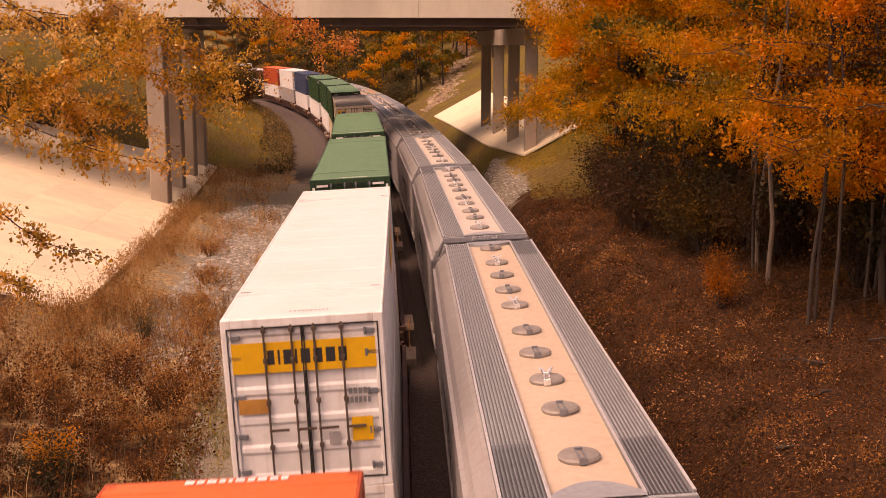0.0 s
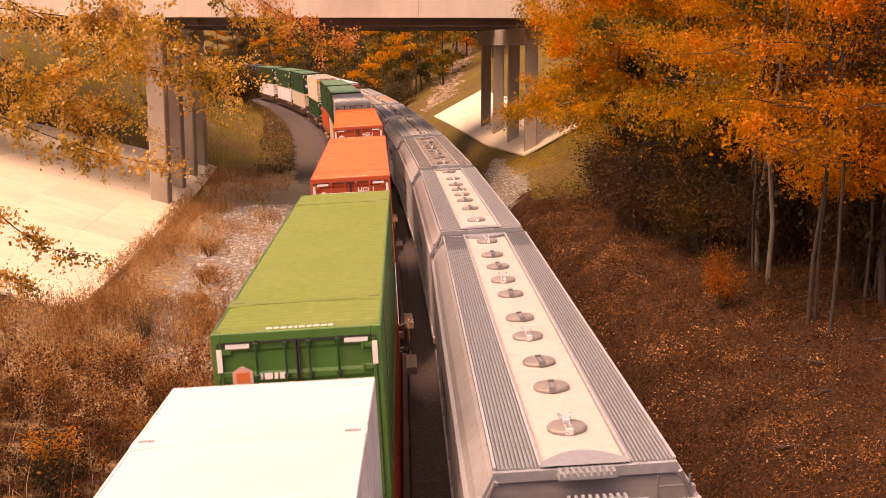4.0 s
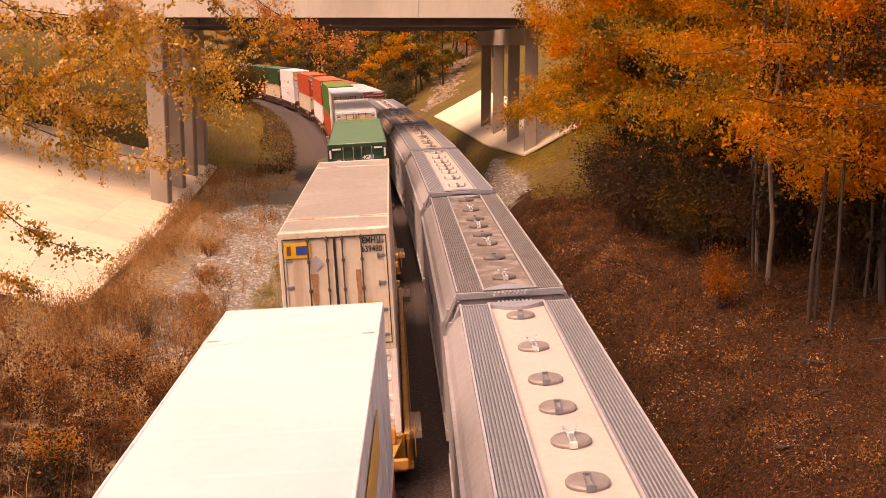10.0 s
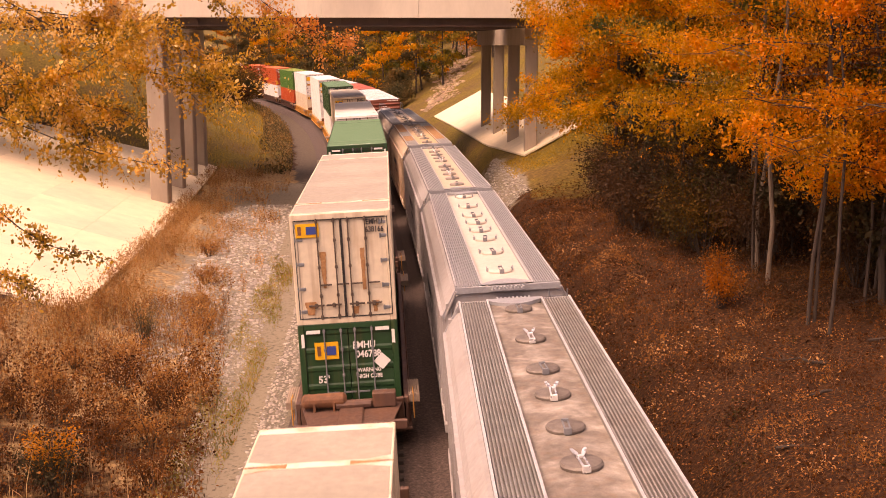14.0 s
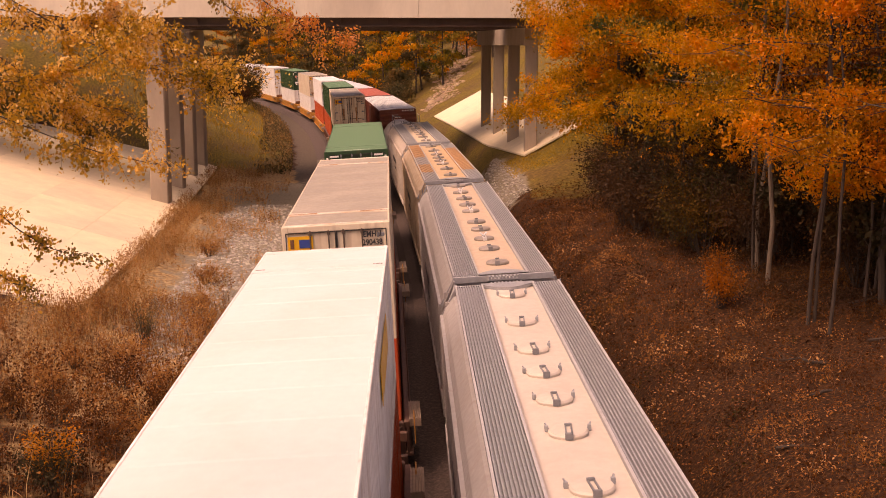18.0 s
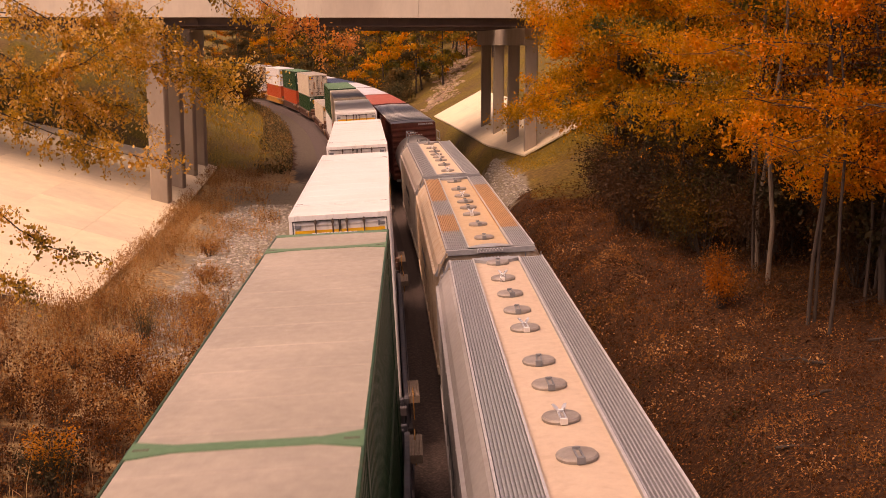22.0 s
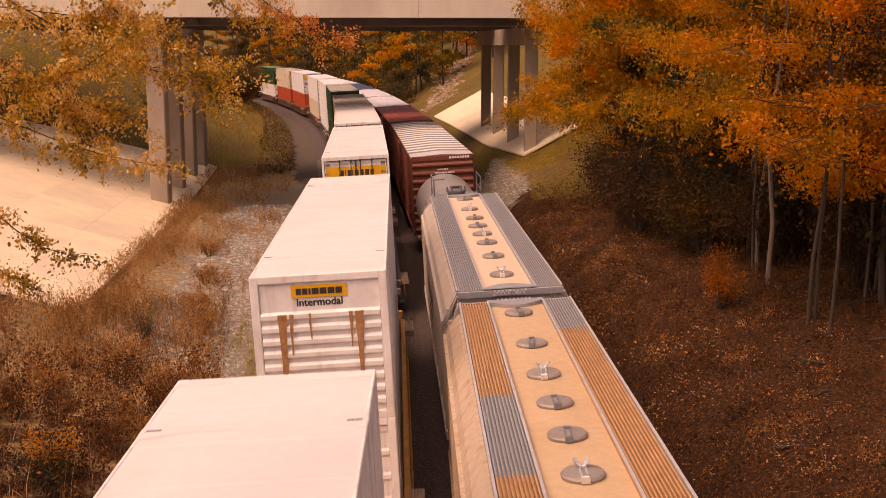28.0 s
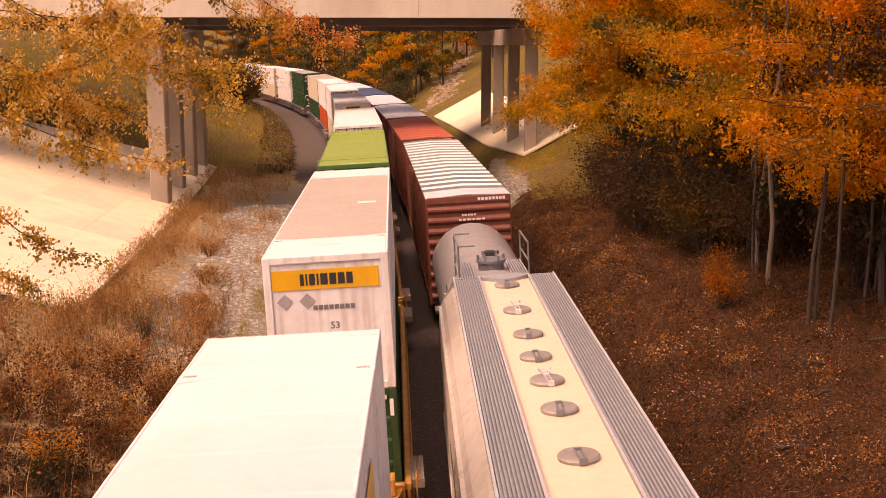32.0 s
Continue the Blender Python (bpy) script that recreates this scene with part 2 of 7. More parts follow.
DARK = surface("black_rubber_and_grime", (0.03, 0.027, 0.025), 0.7, grain=0.2)
STAIN = surface("orange_rust_stain", (0.40, 0.20, 0.085), 0.8, grain=0.3, scale=14, spots=(0.26, 0.11, 0.04), spot_amt=0.7, spot_scale=7)
RUST = surface("rusted_steel", (0.17, 0.07, 0.032), 0.75, grain=0.25, spots=(0.08, 0.04, 0.025), spot_amt=0.6, spot_scale=5)
RAIL_STEEL = surface("rail_steel", (0.30, 0.24, 0.20), 0.35, 0.8, grain=0.15)
STEP = surface("grimy_step_plate", (0.30, 0.22, 0.165), 0.6, 0.1, grain=0.2, scale=9)
GALV = surface("galvanised_steel", (0.32, 0.325, 0.335), 0.45, 0.15, grain=0.12, scale=9)
GALV_PALE = surface("pale_galvanised_steel", (0.44, 0.43, 0.43), 0.45, 0.1, grain=0.12, scale=7)
GALV_DARK = surface("weathered_galvanised_steel", (0.185, 0.19, 0.20), 0.5, 0.2, grain=0.15, scale=9)
HOP_CREAM = surface("cream_hopper_paint", (0.55, 0.425, 0.315), 0.5, grain=0.07, spots=(0.5, 0.38, 0.28), spot_amt=0.35, spot_scale=0.7, streak=0.12)
HOP_TAN = surface("tan_hopper_paint", (0.54, 0.385, 0.235), 0.55, grain=0.08, spots=(0.45, 0.28, 0.14), spot_amt=0.35, spot_scale=0.8)
ROD = surface("rust_brown_lock_rod", (0.10, 0.068, 0.05), 0.6, 0.2, grain=0.2, scale=12)
HOP_IVORY = surface("ivory_hopper_paint", (0.56, 0.49, 0.42), 0.5, grain=0.06, spots=(0.46, 0.39, 0.33), spot_amt=0.35, spot_scale=0.8)
HOP_GREY = surface("lilac_grey_hopper_paint", (0.345, 0.325, 0.315), 0.5, grain=0.08, spots=(0.28, 0.24, 0.215), spot_amt=0.4, spot_scale=0.7, streak=0.15)
GALV_GRIMY = surface("grimy_galvanised_steel", (0.235, 0.22, 0.205), 0.55, 0.1, grain=0.2, scale=3, spots=(0.2, 0.15, 0.12), spot_amt=0.4, spot_scale=1.0)
HOP_DIRTY = surface("cement_stained_grey_paint", (0.185, 0.15, 0.12), 0.6, grain=0.3, spots=(0.46, 0.41, 0.35), spot_amt=0.75, spot_scale=1.5, streak=0.2)
HOP_PALE = surface("pale_yellow_hopper_paint", (0.66, 0.52, 0.375), 0.5, grain=0.05, spots=(0.64, 0.53, 0.40), spot_amt=0.3, spot_scale=0.7)
HOP_OFF_WHITE = surface("off_white_hopper_paint", (0.46, 0.40, 0.34), 0.55, grain=0.08, spots=(0.33, 0.27, 0.215), spot_amt=0.4, spot_scale=0.8, streak=0.25)
HOP_SAND = surface("rust_streaked_sand_paint", (0.48, 0.38, 0.28), 0.65, grain=0.12, spots=(0.40, 0.23, 0.11), spot_amt=0.5, spot_scale=0.8, streak=0.4)
GRATE_RUST = surface("rusted_grating", (0.52, 0.30, 0.15), 0.6, 0.2, grain=0.15, scale=5)
HATCH_DARK = surface("grimy_dark_hatch_lid", (0.15, 0.122, 0.10), 0.55, 0.1, grain=0.2, scale=8, spots=(0.26, 0.22, 0.19), spot_amt=0.4, spot_scale=5)
HATCH = surface("worn_grey_hatch_lid", (0.29, 0.255, 0.225), 0.5, 0.1, grain=0.15, scale=8, spots=(0.2, 0.15, 0.12), spot_amt=0.5, spot_scale=4)
BRIGHT = surface("bare_bright_metal", (0.75, 0.75, 0.75), 0.3, 0.7, grain=0.1)
TANK = surface("matt_grey_tank_paint", (0.30, 0.28, 0.27), 0.5, grain=0.1, spots=(0.2, 0.17, 0.15), spot_amt=0.4)
SILVER_ROOF = surface("galvanised_roof_sheet", (0.66, 0.64, 0.66), 0.42, 0.1, grain=0.1, spots=(0.40, 0.30, 0.24), spot_amt=0.35, spot_scale=0.9)
LETTER_DARK = surface("black_lettering", (0.03, 0.028, 0.03), 0.5)
LETTER_WHITE = surface("white_lettering", (0.78, 0.76, 0.72), 0.5)
LOGO_BLUE = surface("blue_logo_vinyl", (0.03, 0.06, 0.25), 0.4)
LOGO_PINK = surface("faded_pink_logo_vinyl", (0.62, 0.36, 0.30), 0.5)
LOGO_RED = surface("orange_logo_vinyl", (0.65, 0.16, 0.05), 0.4)
CONCRETE = surface("pale_sunlit_concrete", (0.74, 0.61, 0.42), 0.85, grain=0.07, scale=1.2, spots=(0.46, 0.38, 0.29), spot_amt=0.45, spot_scale=0.12, bump=0.15, bump_scale=9)
BRIDGE_CON = surface("bridge_concrete", (0.60, 0.53, 0.43), 0.85, grain=0.07, scale=1.0, spots=(0.38, 0.31, 0.25), spot_amt=0.45, spot_scale=0.25, bump=0.15, bump_scale=9, stretch=(1, 1, 0.4))
# stained, and darker than the bridge concrete: under-deck shade is in this colour
PIER_CON = surface("shaded_stained_pier_concrete", (0.36, 0.285, 0.215), 0.85, grain=0.1, scale=1.0, spots=(0.22, 0.17, 0.13), spot_amt=0.5, spot_scale=0.3, bump=0.15, bump_scale=9, stretch=(1, 1, 0.3))
GIRDER = surface("weathered_brown_girder_steel", (0.10, 0.062, 0.045), 0.7, grain=0.15, scale=2, spots=(0.06, 0.04, 0.03), spot_amt=0.5, spot_scale=0.5)
SHOULDER = surface("tan_ballast_stone", (0.11, 0.09, 0.062), 0.9, grain=0.5, scale=14, spots=(0.20, 0.165, 0.12), spot_amt=0.7, spot_scale=9, bump=0.9, bump_scale=16)
BALLAST = surface("dark_ballast", (0.056, 0.036, 0.030), 0.9, grain=0.4, scale=9, spots=(0.20, 0.145, 0.115), spot_amt=0.45, spot_scale=15, bump=0.8, bump_scale=14)
STONE = surface("pale_riprap_stone", (0.28, 0.245, 0.205), 0.85, grain=0.15, scale=3, island=0.45)
SCAR = surface("bare_tan_rock", (0.27, 0.185, 0.12), 0.9, grain=0.2, scale=2, island=0.35)

TIE = surface("creosoted_tie", (0.06, 0.045, 0.036), 0.85, grain=0.25, scale=6, stretch=(0.3, 1, 1))
BARK = surface("grey_brown_bark", (0.048, 0.032, 0.022), 0.9, grain=0.3, scale=7, bump=0.7, bump_scale=18, stretch=(1, 1, 0.3))
BARK_PALE = surface("pale_grey_bark", (0.13, 0.095, 0.066), 0.9, grain=0.25, scale=7, bump=0.6, bump_scale=18, stretch=(1, 1, 0.3))
STEM = surface("dry_weed_stem", (0.17, 0.085, 0.04), 0.85, island=0.4)
STRAW = surface("pale_straw", (0.145, 0.078, 0.03), 0.85, island=0.35)
LEAF_GOLD = foliage("golden_orange_leaves", [(0.15, 0.095, 0.008), (0.38, 0.2, 0.01), (0.66, 0.31, 0.012), (0.76, 0.29, 0.012), (0.70, 0.22, 0.012)], 0.5, 0.45, 0.22, 0.5, 0.2)
LEAF_ORANGE = foliage("deep_orange_leaves", [(0.18, 0.095, 0.006), (0.48, 0.19, 0.008), (0.70, 0.24, 0.01), (0.64, 0.17, 0.01)], 0.5, 0.45, 0.22, 0.5, 0.2)
LEAF_OLIVE = foliage("olive_yellow_leaves", [(0.05, 0.059, 0.012), (0.12, 0.1, 0.016), (0.30, 0.19, 0.018), (0.42, 0.2, 0.018)], 0.5, 0.45, 0.22, 0.5, 0.2)
# leaf green darkened: the wood's inner shade is put into the colour
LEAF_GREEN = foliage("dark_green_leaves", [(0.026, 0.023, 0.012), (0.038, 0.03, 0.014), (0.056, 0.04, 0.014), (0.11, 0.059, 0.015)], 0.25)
LEAF_NEAR = foliage("yellow_gold_near_leaves", [(0.10, 0.067, 0.008), (0.28, 0.16, 0.012), (0.56, 0.29, 0.02), (0.70, 0.36, 0.035), (0.80, 0.54, 0.22)], 0.45, 0.36, 0.5, 2.6, 0.5)
LEAF_FLAME = foliage("flame_orange_near_leaves", [(0.40, 0.18, 0.02), (0.64, 0.28, 0.04), (0.66, 0.21, 0.04), (0.78, 0.4, 0.16)], 0.45, 0.36, 0.5)
LEAF_RUST = foliage("brown_dry_leaves", [(0.034, 0.011, 0.004), (0.078, 0.027, 0.007), (0.165, 0.061, 0.014), (0.36, 0.16, 0.045)], 0.3, 0.7, 0.12, 0.85, 0.24)
# olive leaf lifted and dulled: distance haze is painted into the colour
LEAF_HAZE = foliage("hazed_olive_leaves", [(0.055, 0.049, 0.024), (0.09, 0.074, 0.03), (0.16, 0.1, 0.034), (0.30, 0.15, 0.036)], 0.35)
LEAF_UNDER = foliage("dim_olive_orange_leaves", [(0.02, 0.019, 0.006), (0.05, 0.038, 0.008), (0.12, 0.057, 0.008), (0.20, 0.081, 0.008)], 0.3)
LEAF_SAPLING = foliage("olive_and_orange_sapling_leaves", [(0.05, 0.04, 0.008), (0.12, 0.076, 0.009), (0.26, 0.11, 0.009), (0.42, 0.15, 0.01)], 0.4, 0.5, 0.15, 0.9, 0.25)
LEAF_UMBER = foliage("dull_orange_shrub_leaves", [(0.16, 0.052, 0.007), (0.30, 0.095, 0.009), (0.46, 0.14, 0.01), (0.56, 0.19, 0.012)], 0.4, 0.5, 0.15, 0.9, 0.25)
# brown leaf made dark to stand in for shade among the trees
LEAF_DUSK = foliage("shade_darkened_brown_leaves", [(0.030, 0.017, 0.010), (0.048, 0.025, 0.012), (0.08, 0.036, 0.012), (0.15, 0.063, 0.015)], 0.25)
# dry-leaf colours darkened for the floor, with canopy shade put into them
LEAF_FLOOR = foliage("shade_darkened_fallen_leaves", [(0.028, 0.0093, 0.0026), (0.05, 0.017, 0.0045), (0.085, 0.03, 0.008), (0.17, 0.068, 0.018)], 0.1, 0.8)
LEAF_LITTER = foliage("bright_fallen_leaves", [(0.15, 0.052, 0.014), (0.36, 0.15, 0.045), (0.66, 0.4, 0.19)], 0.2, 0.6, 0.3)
LEAF_TAN = foliage("tan_orange_dry_leaves", [(0.12, 0.048, 0.014), (0.25, 0.1, 0.026), (0.38, 0.18, 0.05), (0.50, 0.28, 0.12)], 0.2, 0.8, 0.12, 0.7, 0.3)
STRAW_TAN = surface("tan_straw", (0.40, 0.25, 0.11), 0.85, island=0.35)
GRASS = foliage("olive_straw_grass", [(0.20, 0.128, 0.015), (0.36, 0.218, 0.026), (0.48, 0.29, 0.06)], 0.2, 0.8)
MOSS = foliage("yellow_green_low_grass", [(0.13, 0.11, 0.018), (0.24, 0.20, 0.035), (0.36, 0.28, 0.07)], 0.2, 0.8)
# ---- containers ----
CW, CL, CH = 2.59, 16.15, 2.9
_mesh = {}


def cached(key, make):
    if key not in _mesh:
        _mesh[key] = make()
    return _mesh[key]


def corrugated(mat, side, length=CL, h0=0.16, h1=CH - 0.11):
    def make():
        sh = Shape()
        x = side * (CW / 2 - 0.012)
        n = int((length - 0.5) / 0.29)
        y0 = -n * 0.29 / 2
        pts = [(x, -length / 2 + 0.1)]
        for i in range(n):
            y = y0 + i * 0.29
            pts += [(x, y), (x, y + 0.11), (x - side * 0.035, y + 0.155), (x - side * 0.035, y + 0.245)]
        pts.append((x, length / 2 - 0.1))
        vs = [(px, py, z) for z in (h0, h1) for px, py in pts]
        k = len(pts)
        sh.add(vs, [(i, i + 1, k + i + 1, k + i) for i in range(k - 1)])
        inner = [(px - side * 0.05, py, z) for z in (h0, h1) for px, py in ((x, -length / 2 + 0.1), (x, length / 2 - 0.1))]
        sh.add(inner, [(0, 1, 3, 2)])
        return sh.mesh("side_wall", mat)
    return cached(("side", mat.name, side, length), make)


def roof_mesh(mat, length=CL):
    """Roof sheet, slightly crowned, with shallow cross seams pressed into it."""
    def make():
        w, h = CW / 2 - 0.03, length / 2 - 0.03
        ribbed = "green" in mat.name
        dip = 0.0035 if "lime" in mat.name else 0.009
        k = int(length / (0.21 if ribbed else 1.2))
        prof = [(-h, 0.0)]
        for i in range(1, k):
            y = -h + i * 2 * h / k
            if ribbed:
                prof += [(y - 0.07, 0.5 * dip), (y - 0.035, -dip), (y + 0.035, -dip), (y + 0.07, 0.5 * dip)]
            else:
                prof += [(y - 0.03, 0.0), (y - 0.015, 0.006), (y + 0.015, 0.006), (y + 0.03, 0.0)]
        prof.append((h, 0.0))
        xs = (-w, -w * 0.5, 0.0, w * 0.5, w)
        vs = [(x, y, CH - 0.014 + dz + 0.008 * (1 - (x / w) ** 2)) for y, dz in prof for x in xs]
        m = len(xs)
        fs = [(j * m + i, j * m + i + 1, (j + 1) * m + i + 1, (j + 1) * m + i) for j in range(len(prof) - 1) for i in range(m - 1)]
        e = len(vs)
        vs += [(-w, -h, CH - 0.06), (w, -h, CH - 0.06), (w, h, CH - 0.06), (-w, h, CH - 0.06)]
        fs.append((e + 3, e + 2, e + 1, e))
        return Shape().add(vs, fs).mesh("roof", mat)
    return cached(("roof", mat.name, length), make)


def band_mesh(mat):
    """Reinforced band over the lifting posts, flared at both sides."""
    def make():
        w = CW / 2 - 0.02
        top = [(-w, -0.27), (-0.8, -0.12), (0.8, -0.12), (w, -0.27), (w, 0.27), (0.8, 0.12), (-0.8, 0.12), (-w, 0.27)]
        vs = [(x, y, z) for z in (CH - 0.012, CH + 0.003) for x, y in top]
        fs = [(8, 9, 14, 15), (9, 10, 13, 14), (10, 11, 12, 13)] + [(i, (i + 1) % 8, 8 + (i + 1) % 8, 8 + i) for i in range(8)]
        return Shape().add(vs, fs).mesh("roof_band", mat)
    return cached(("band", mat.name), make)


def frame_mesh(mat, length=CL):
    def make():
        sh = Shape()
        w, h = CW / 2, length / 2
        for xs in (-1, 1):
            for ys in (-1, 1):
                sh.box(min(xs * w, xs * (w - 0.16)), max(xs * w, xs * (w - 0.16)), min(ys * h, ys * (h - 0.14)), max(ys * h, ys * (h - 0.14)), 0.0, CH, bev=0.015)
            sh.box(min(xs * w, xs * (w - 0.045)), max(xs * w, xs * (w - 0.045)), -h + 0.14, h - 0.14, CH - 0.11, CH - 0.004, bev=0.01)
            sh.box(min(xs * w, xs * (w - 0.07)), max(xs * w, xs * (w - 0.07)), -h + 0.14, h - 0.14, 0.0, 0.16, bev=0.01)
            for ys in (-1, 1):
                y = ys * (h - 2.03)
                sh.box(min(xs * (w + 0.006), xs * (w - 0.09)), max(xs * (w + 0.006), xs * (w - 0.09)), y - 0.11, y + 0.11, 0.0, CH - 0.002, bev=0.01)
        for ys in (-1, 1):
            a, b = min(ys * h, ys * (h - 0.1)), max(ys * h, ys * (h - 0.1))
            sh.box(-w + 0.16, w - 0.16, a, b, CH - 0.15, CH - 0.004, bev=0.01)
            sh.box(-w + 0.16, w - 0.16, a, b, 0.0, 0.15, bev=0.01)
        sh.box(-w + 0.07, w - 0.07, -h + 0.1, h - 0.1, 0.08, 0.14)
        return sh.mesh("frame", mat)
    return cached(("frame", mat.name, length), make)


def door_mesh(mat, s, flat=False):
    def make():
        sh = Shape()
        x0, x1 = (0.012, CW / 2 - 0.165) if s > 0 else (-CW / 2 + 0.165, -0.012)
        # horizontal pressings
        z0, z1 = 0.17, CH - 0.17
        zs = [(z0, 0)]
        k = 0 if flat else 5
        for i in range(k):
            a = z0 + 0.08 + i * (z1 - z0 - 0.1) / k
            b = a + (z1 - z0 - 0.1) / k - 0.08
            zs += [(a, 0), (a + 0.05, 1), (b - 0.05, 1), (b, 0)]
        zs.append((z1, 0))
        vs = [(x, -0.02 + 0.025 * d, z) for z, d in zs for x in (x0, x1)]
        sh.add(vs, [(2 * i, 2 * i + 1, 2 * i + 3, 2 * i + 2) for i in range(len(zs) - 1)])
        sh.box(x0, x1, 0.008, 0.04, z0, z1)
        return sh.mesh("door", mat)
    return cached(("door", mat.name, s, flat), make)


def rod_mesh(mat):
    def make():
        sh = Shape()
        sh.tube((0, -0.07, 0.12), (0, -0.07, CH - 0.12), 0.019, n=6)
        for z in (0.2, 0.75, 1.5, 2.2, CH - 0.2):
            sh.box(-0.036, 0.036, -0.09, -0.02, z - 0.04, z + 0.04, bev=0.01)
        sh.box(-0.02, 0.3, -0.1, -0.07, 1.02, 1.06)
        return sh.mesh("lock_rod", mat)
    return cached(("rod", mat.name), make)


def gasket_mesh(s):
    def make():
        x0, x1, z0, z1, w = 0.008, CW / 2 - 0.085, 0.15, CH - 0.15, 0.022
        outer = [(x0, z0), (x1, z0), (x1, z1), (x0, z1)]
        inner = [(x0 + w, z0 + w), (x1 - w, z0 + w), (x1 - w, z1 - w), (x0 + w, z1 - w)]
        vs = [(s * x, y, z) for y in (-0.062, -0.03) for x, z in outer + inner]
        fs = [(i, (i + 1) % 4, 4 + (i + 1) % 4, 4 + i) for i in range(4)]
        fs += [(8 + i, i, (i + 1) % 4, 8 + (i + 1) % 4) for i in range(4)] + [(4 + i, 12 + i, 12 + (i + 1) % 4, 4 + (i + 1) % 4) for i in range(4)]
        return Shape().add(vs, fs).mesh("gasket", DARK)
    return cached(("gasket", s), make)


def hinge_mesh(mat):
    def make():
        sh = Shape()
        sh.box(-0.1, 0.1, -0.05, -0.015, -0.045, 0.045, bev=0.012)
        sh.tube((-0.1, -0.045, -0.06), (-0.1, -0.045, 0.06), 0.025, n=6)
        return sh.mesh("hinge", mat)
    return cached(("hinge", mat.name), make)


def panel_mesh(name, w, h, mat, d=0.012, turn=0.0):
    def make():
        sh = Shape()
        c, s = math.cos(turn), math.sin(turn)
        pts = [(x * c - z * s, x * s + z * c) for x, z in ((-w / 2, -h / 2), (w / 2, -h / 2), (w / 2, h / 2), (-w / 2, h / 2))]
        sh.add([(x, y, z) for y in (0, -d) for x, z in pts], [(4, 5, 6, 7), (0, 1, 5, 4), (1, 2, 6, 5), (2, 3, 7, 6), (3, 0, 4, 7)])
        return sh.mesh(name, mat)
    return cached((name, round(w, 3), round(h, 3), mat.name, turn), make)


def emblem_mesh(r, sides, mat):
    def make():
        ring = [(r * math.cos(2 * math.pi * i / sides + math.pi / 2), r * math.sin(2 * math.pi * i / sides + math.pi / 2)) for i in range(sides)]
        fs = [tuple(range(sides, 2 * sides))] + [(i, (i + 1) % sides, sides + (i + 1) % sides, sides + i) for i in range(sides)]
        return Shape().add([(x, y, z) for y in (0, -0.012) for x, z in ring], fs).mesh("logo", mat)
    return cached(("emblem", r, sides, mat.name), make)


def bars_mesh(widths, h, gap, mat):
    """A row of plain bars standing for writing that is not spelt out."""
    def make():
        # one cut-out sheet: bars held together by a hairline web
        sh = Shape()
        x = -(sum(widths) + gap * (len(widths) - 1)) / 2
        xs = []
        for w in widths:
            xs += [x, x + w]
            x += w + gap
        e = 0.0015
        vs = [(x, -0.006, z) for x in xs for z in (-h / 2, -e, e, h / 2)]
        fs = []
        for i in range(len(xs) - 1):
            for k in (0, 1, 2) if i % 2 == 0 else (1,):
                fs.append((4 * i + k, 4 * i + 4 + k, 4 * i + 5 + k, 4 * i + 1 + k))
        return sh.add(vs, fs).mesh("writing_strip", mat)
    return cached(("bars", tuple(widths), h, gap, mat.name), make)


def stain_mesh(w, h, seed):
    """A run of rust with uneven edges, hanging from its top."""
    def make():
        r = random.Random(seed)
        k = 22
        vs = []
        x, half = 0.0, w / 2
        for i in range(k + 1):
            x += r.uniform(-0.004, 0.004)
            half = max(0.006, half * r.uniform(0.86, 1.06))
            vs += [(x - half, 0, -h * i / k), (x + half * r.uniform(0.8, 1.0), 0, -h * i / k)]
        return Shape().add(vs, [(2 * i, 2 * i + 2, 2 * i + 3, 2 * i + 1) for i in range(k)]).mesh("rust_streak", STAIN)
    return cached(("stain", w, h, seed), make)


def ribbed_end(mat, ribs, y_sign):
    """End wall of one pressed sheet."""
    def make():
        w = CW / 2 - 0.165
        prof = [(0.15, 0.03)]
        for i in range(ribs):
            z = 0.35 + i * 1.75 / max(1, ribs - 1)
            prof += [(z - 0.09, 0.03), (z - 0.04, 0.085), (z + 0.04, 0.085), (z + 0.09, 0.03)]
        prof += [(CH - 0.15, 0.03), (CH - 0.15, -0.03), (0.15, -0.03)]
        m = len(prof)
        vs = [(x, y, z) for x in (-w, w) for z, y in prof]
        me = Shape().add(vs, [(i, (i + 1) % m, m + (i + 1) % m, m + i) for i in range(m)] + [tuple(range(m)), tuple(range(2 * m - 1, m - 1, -1))]).mesh("end_wall", mat)
        if y_sign < 0:
            me.transform(Matrix.Rotation(math.pi, 4, "Z"))
        return me
    return cached(("end", mat.name, ribs, y_sign), make)


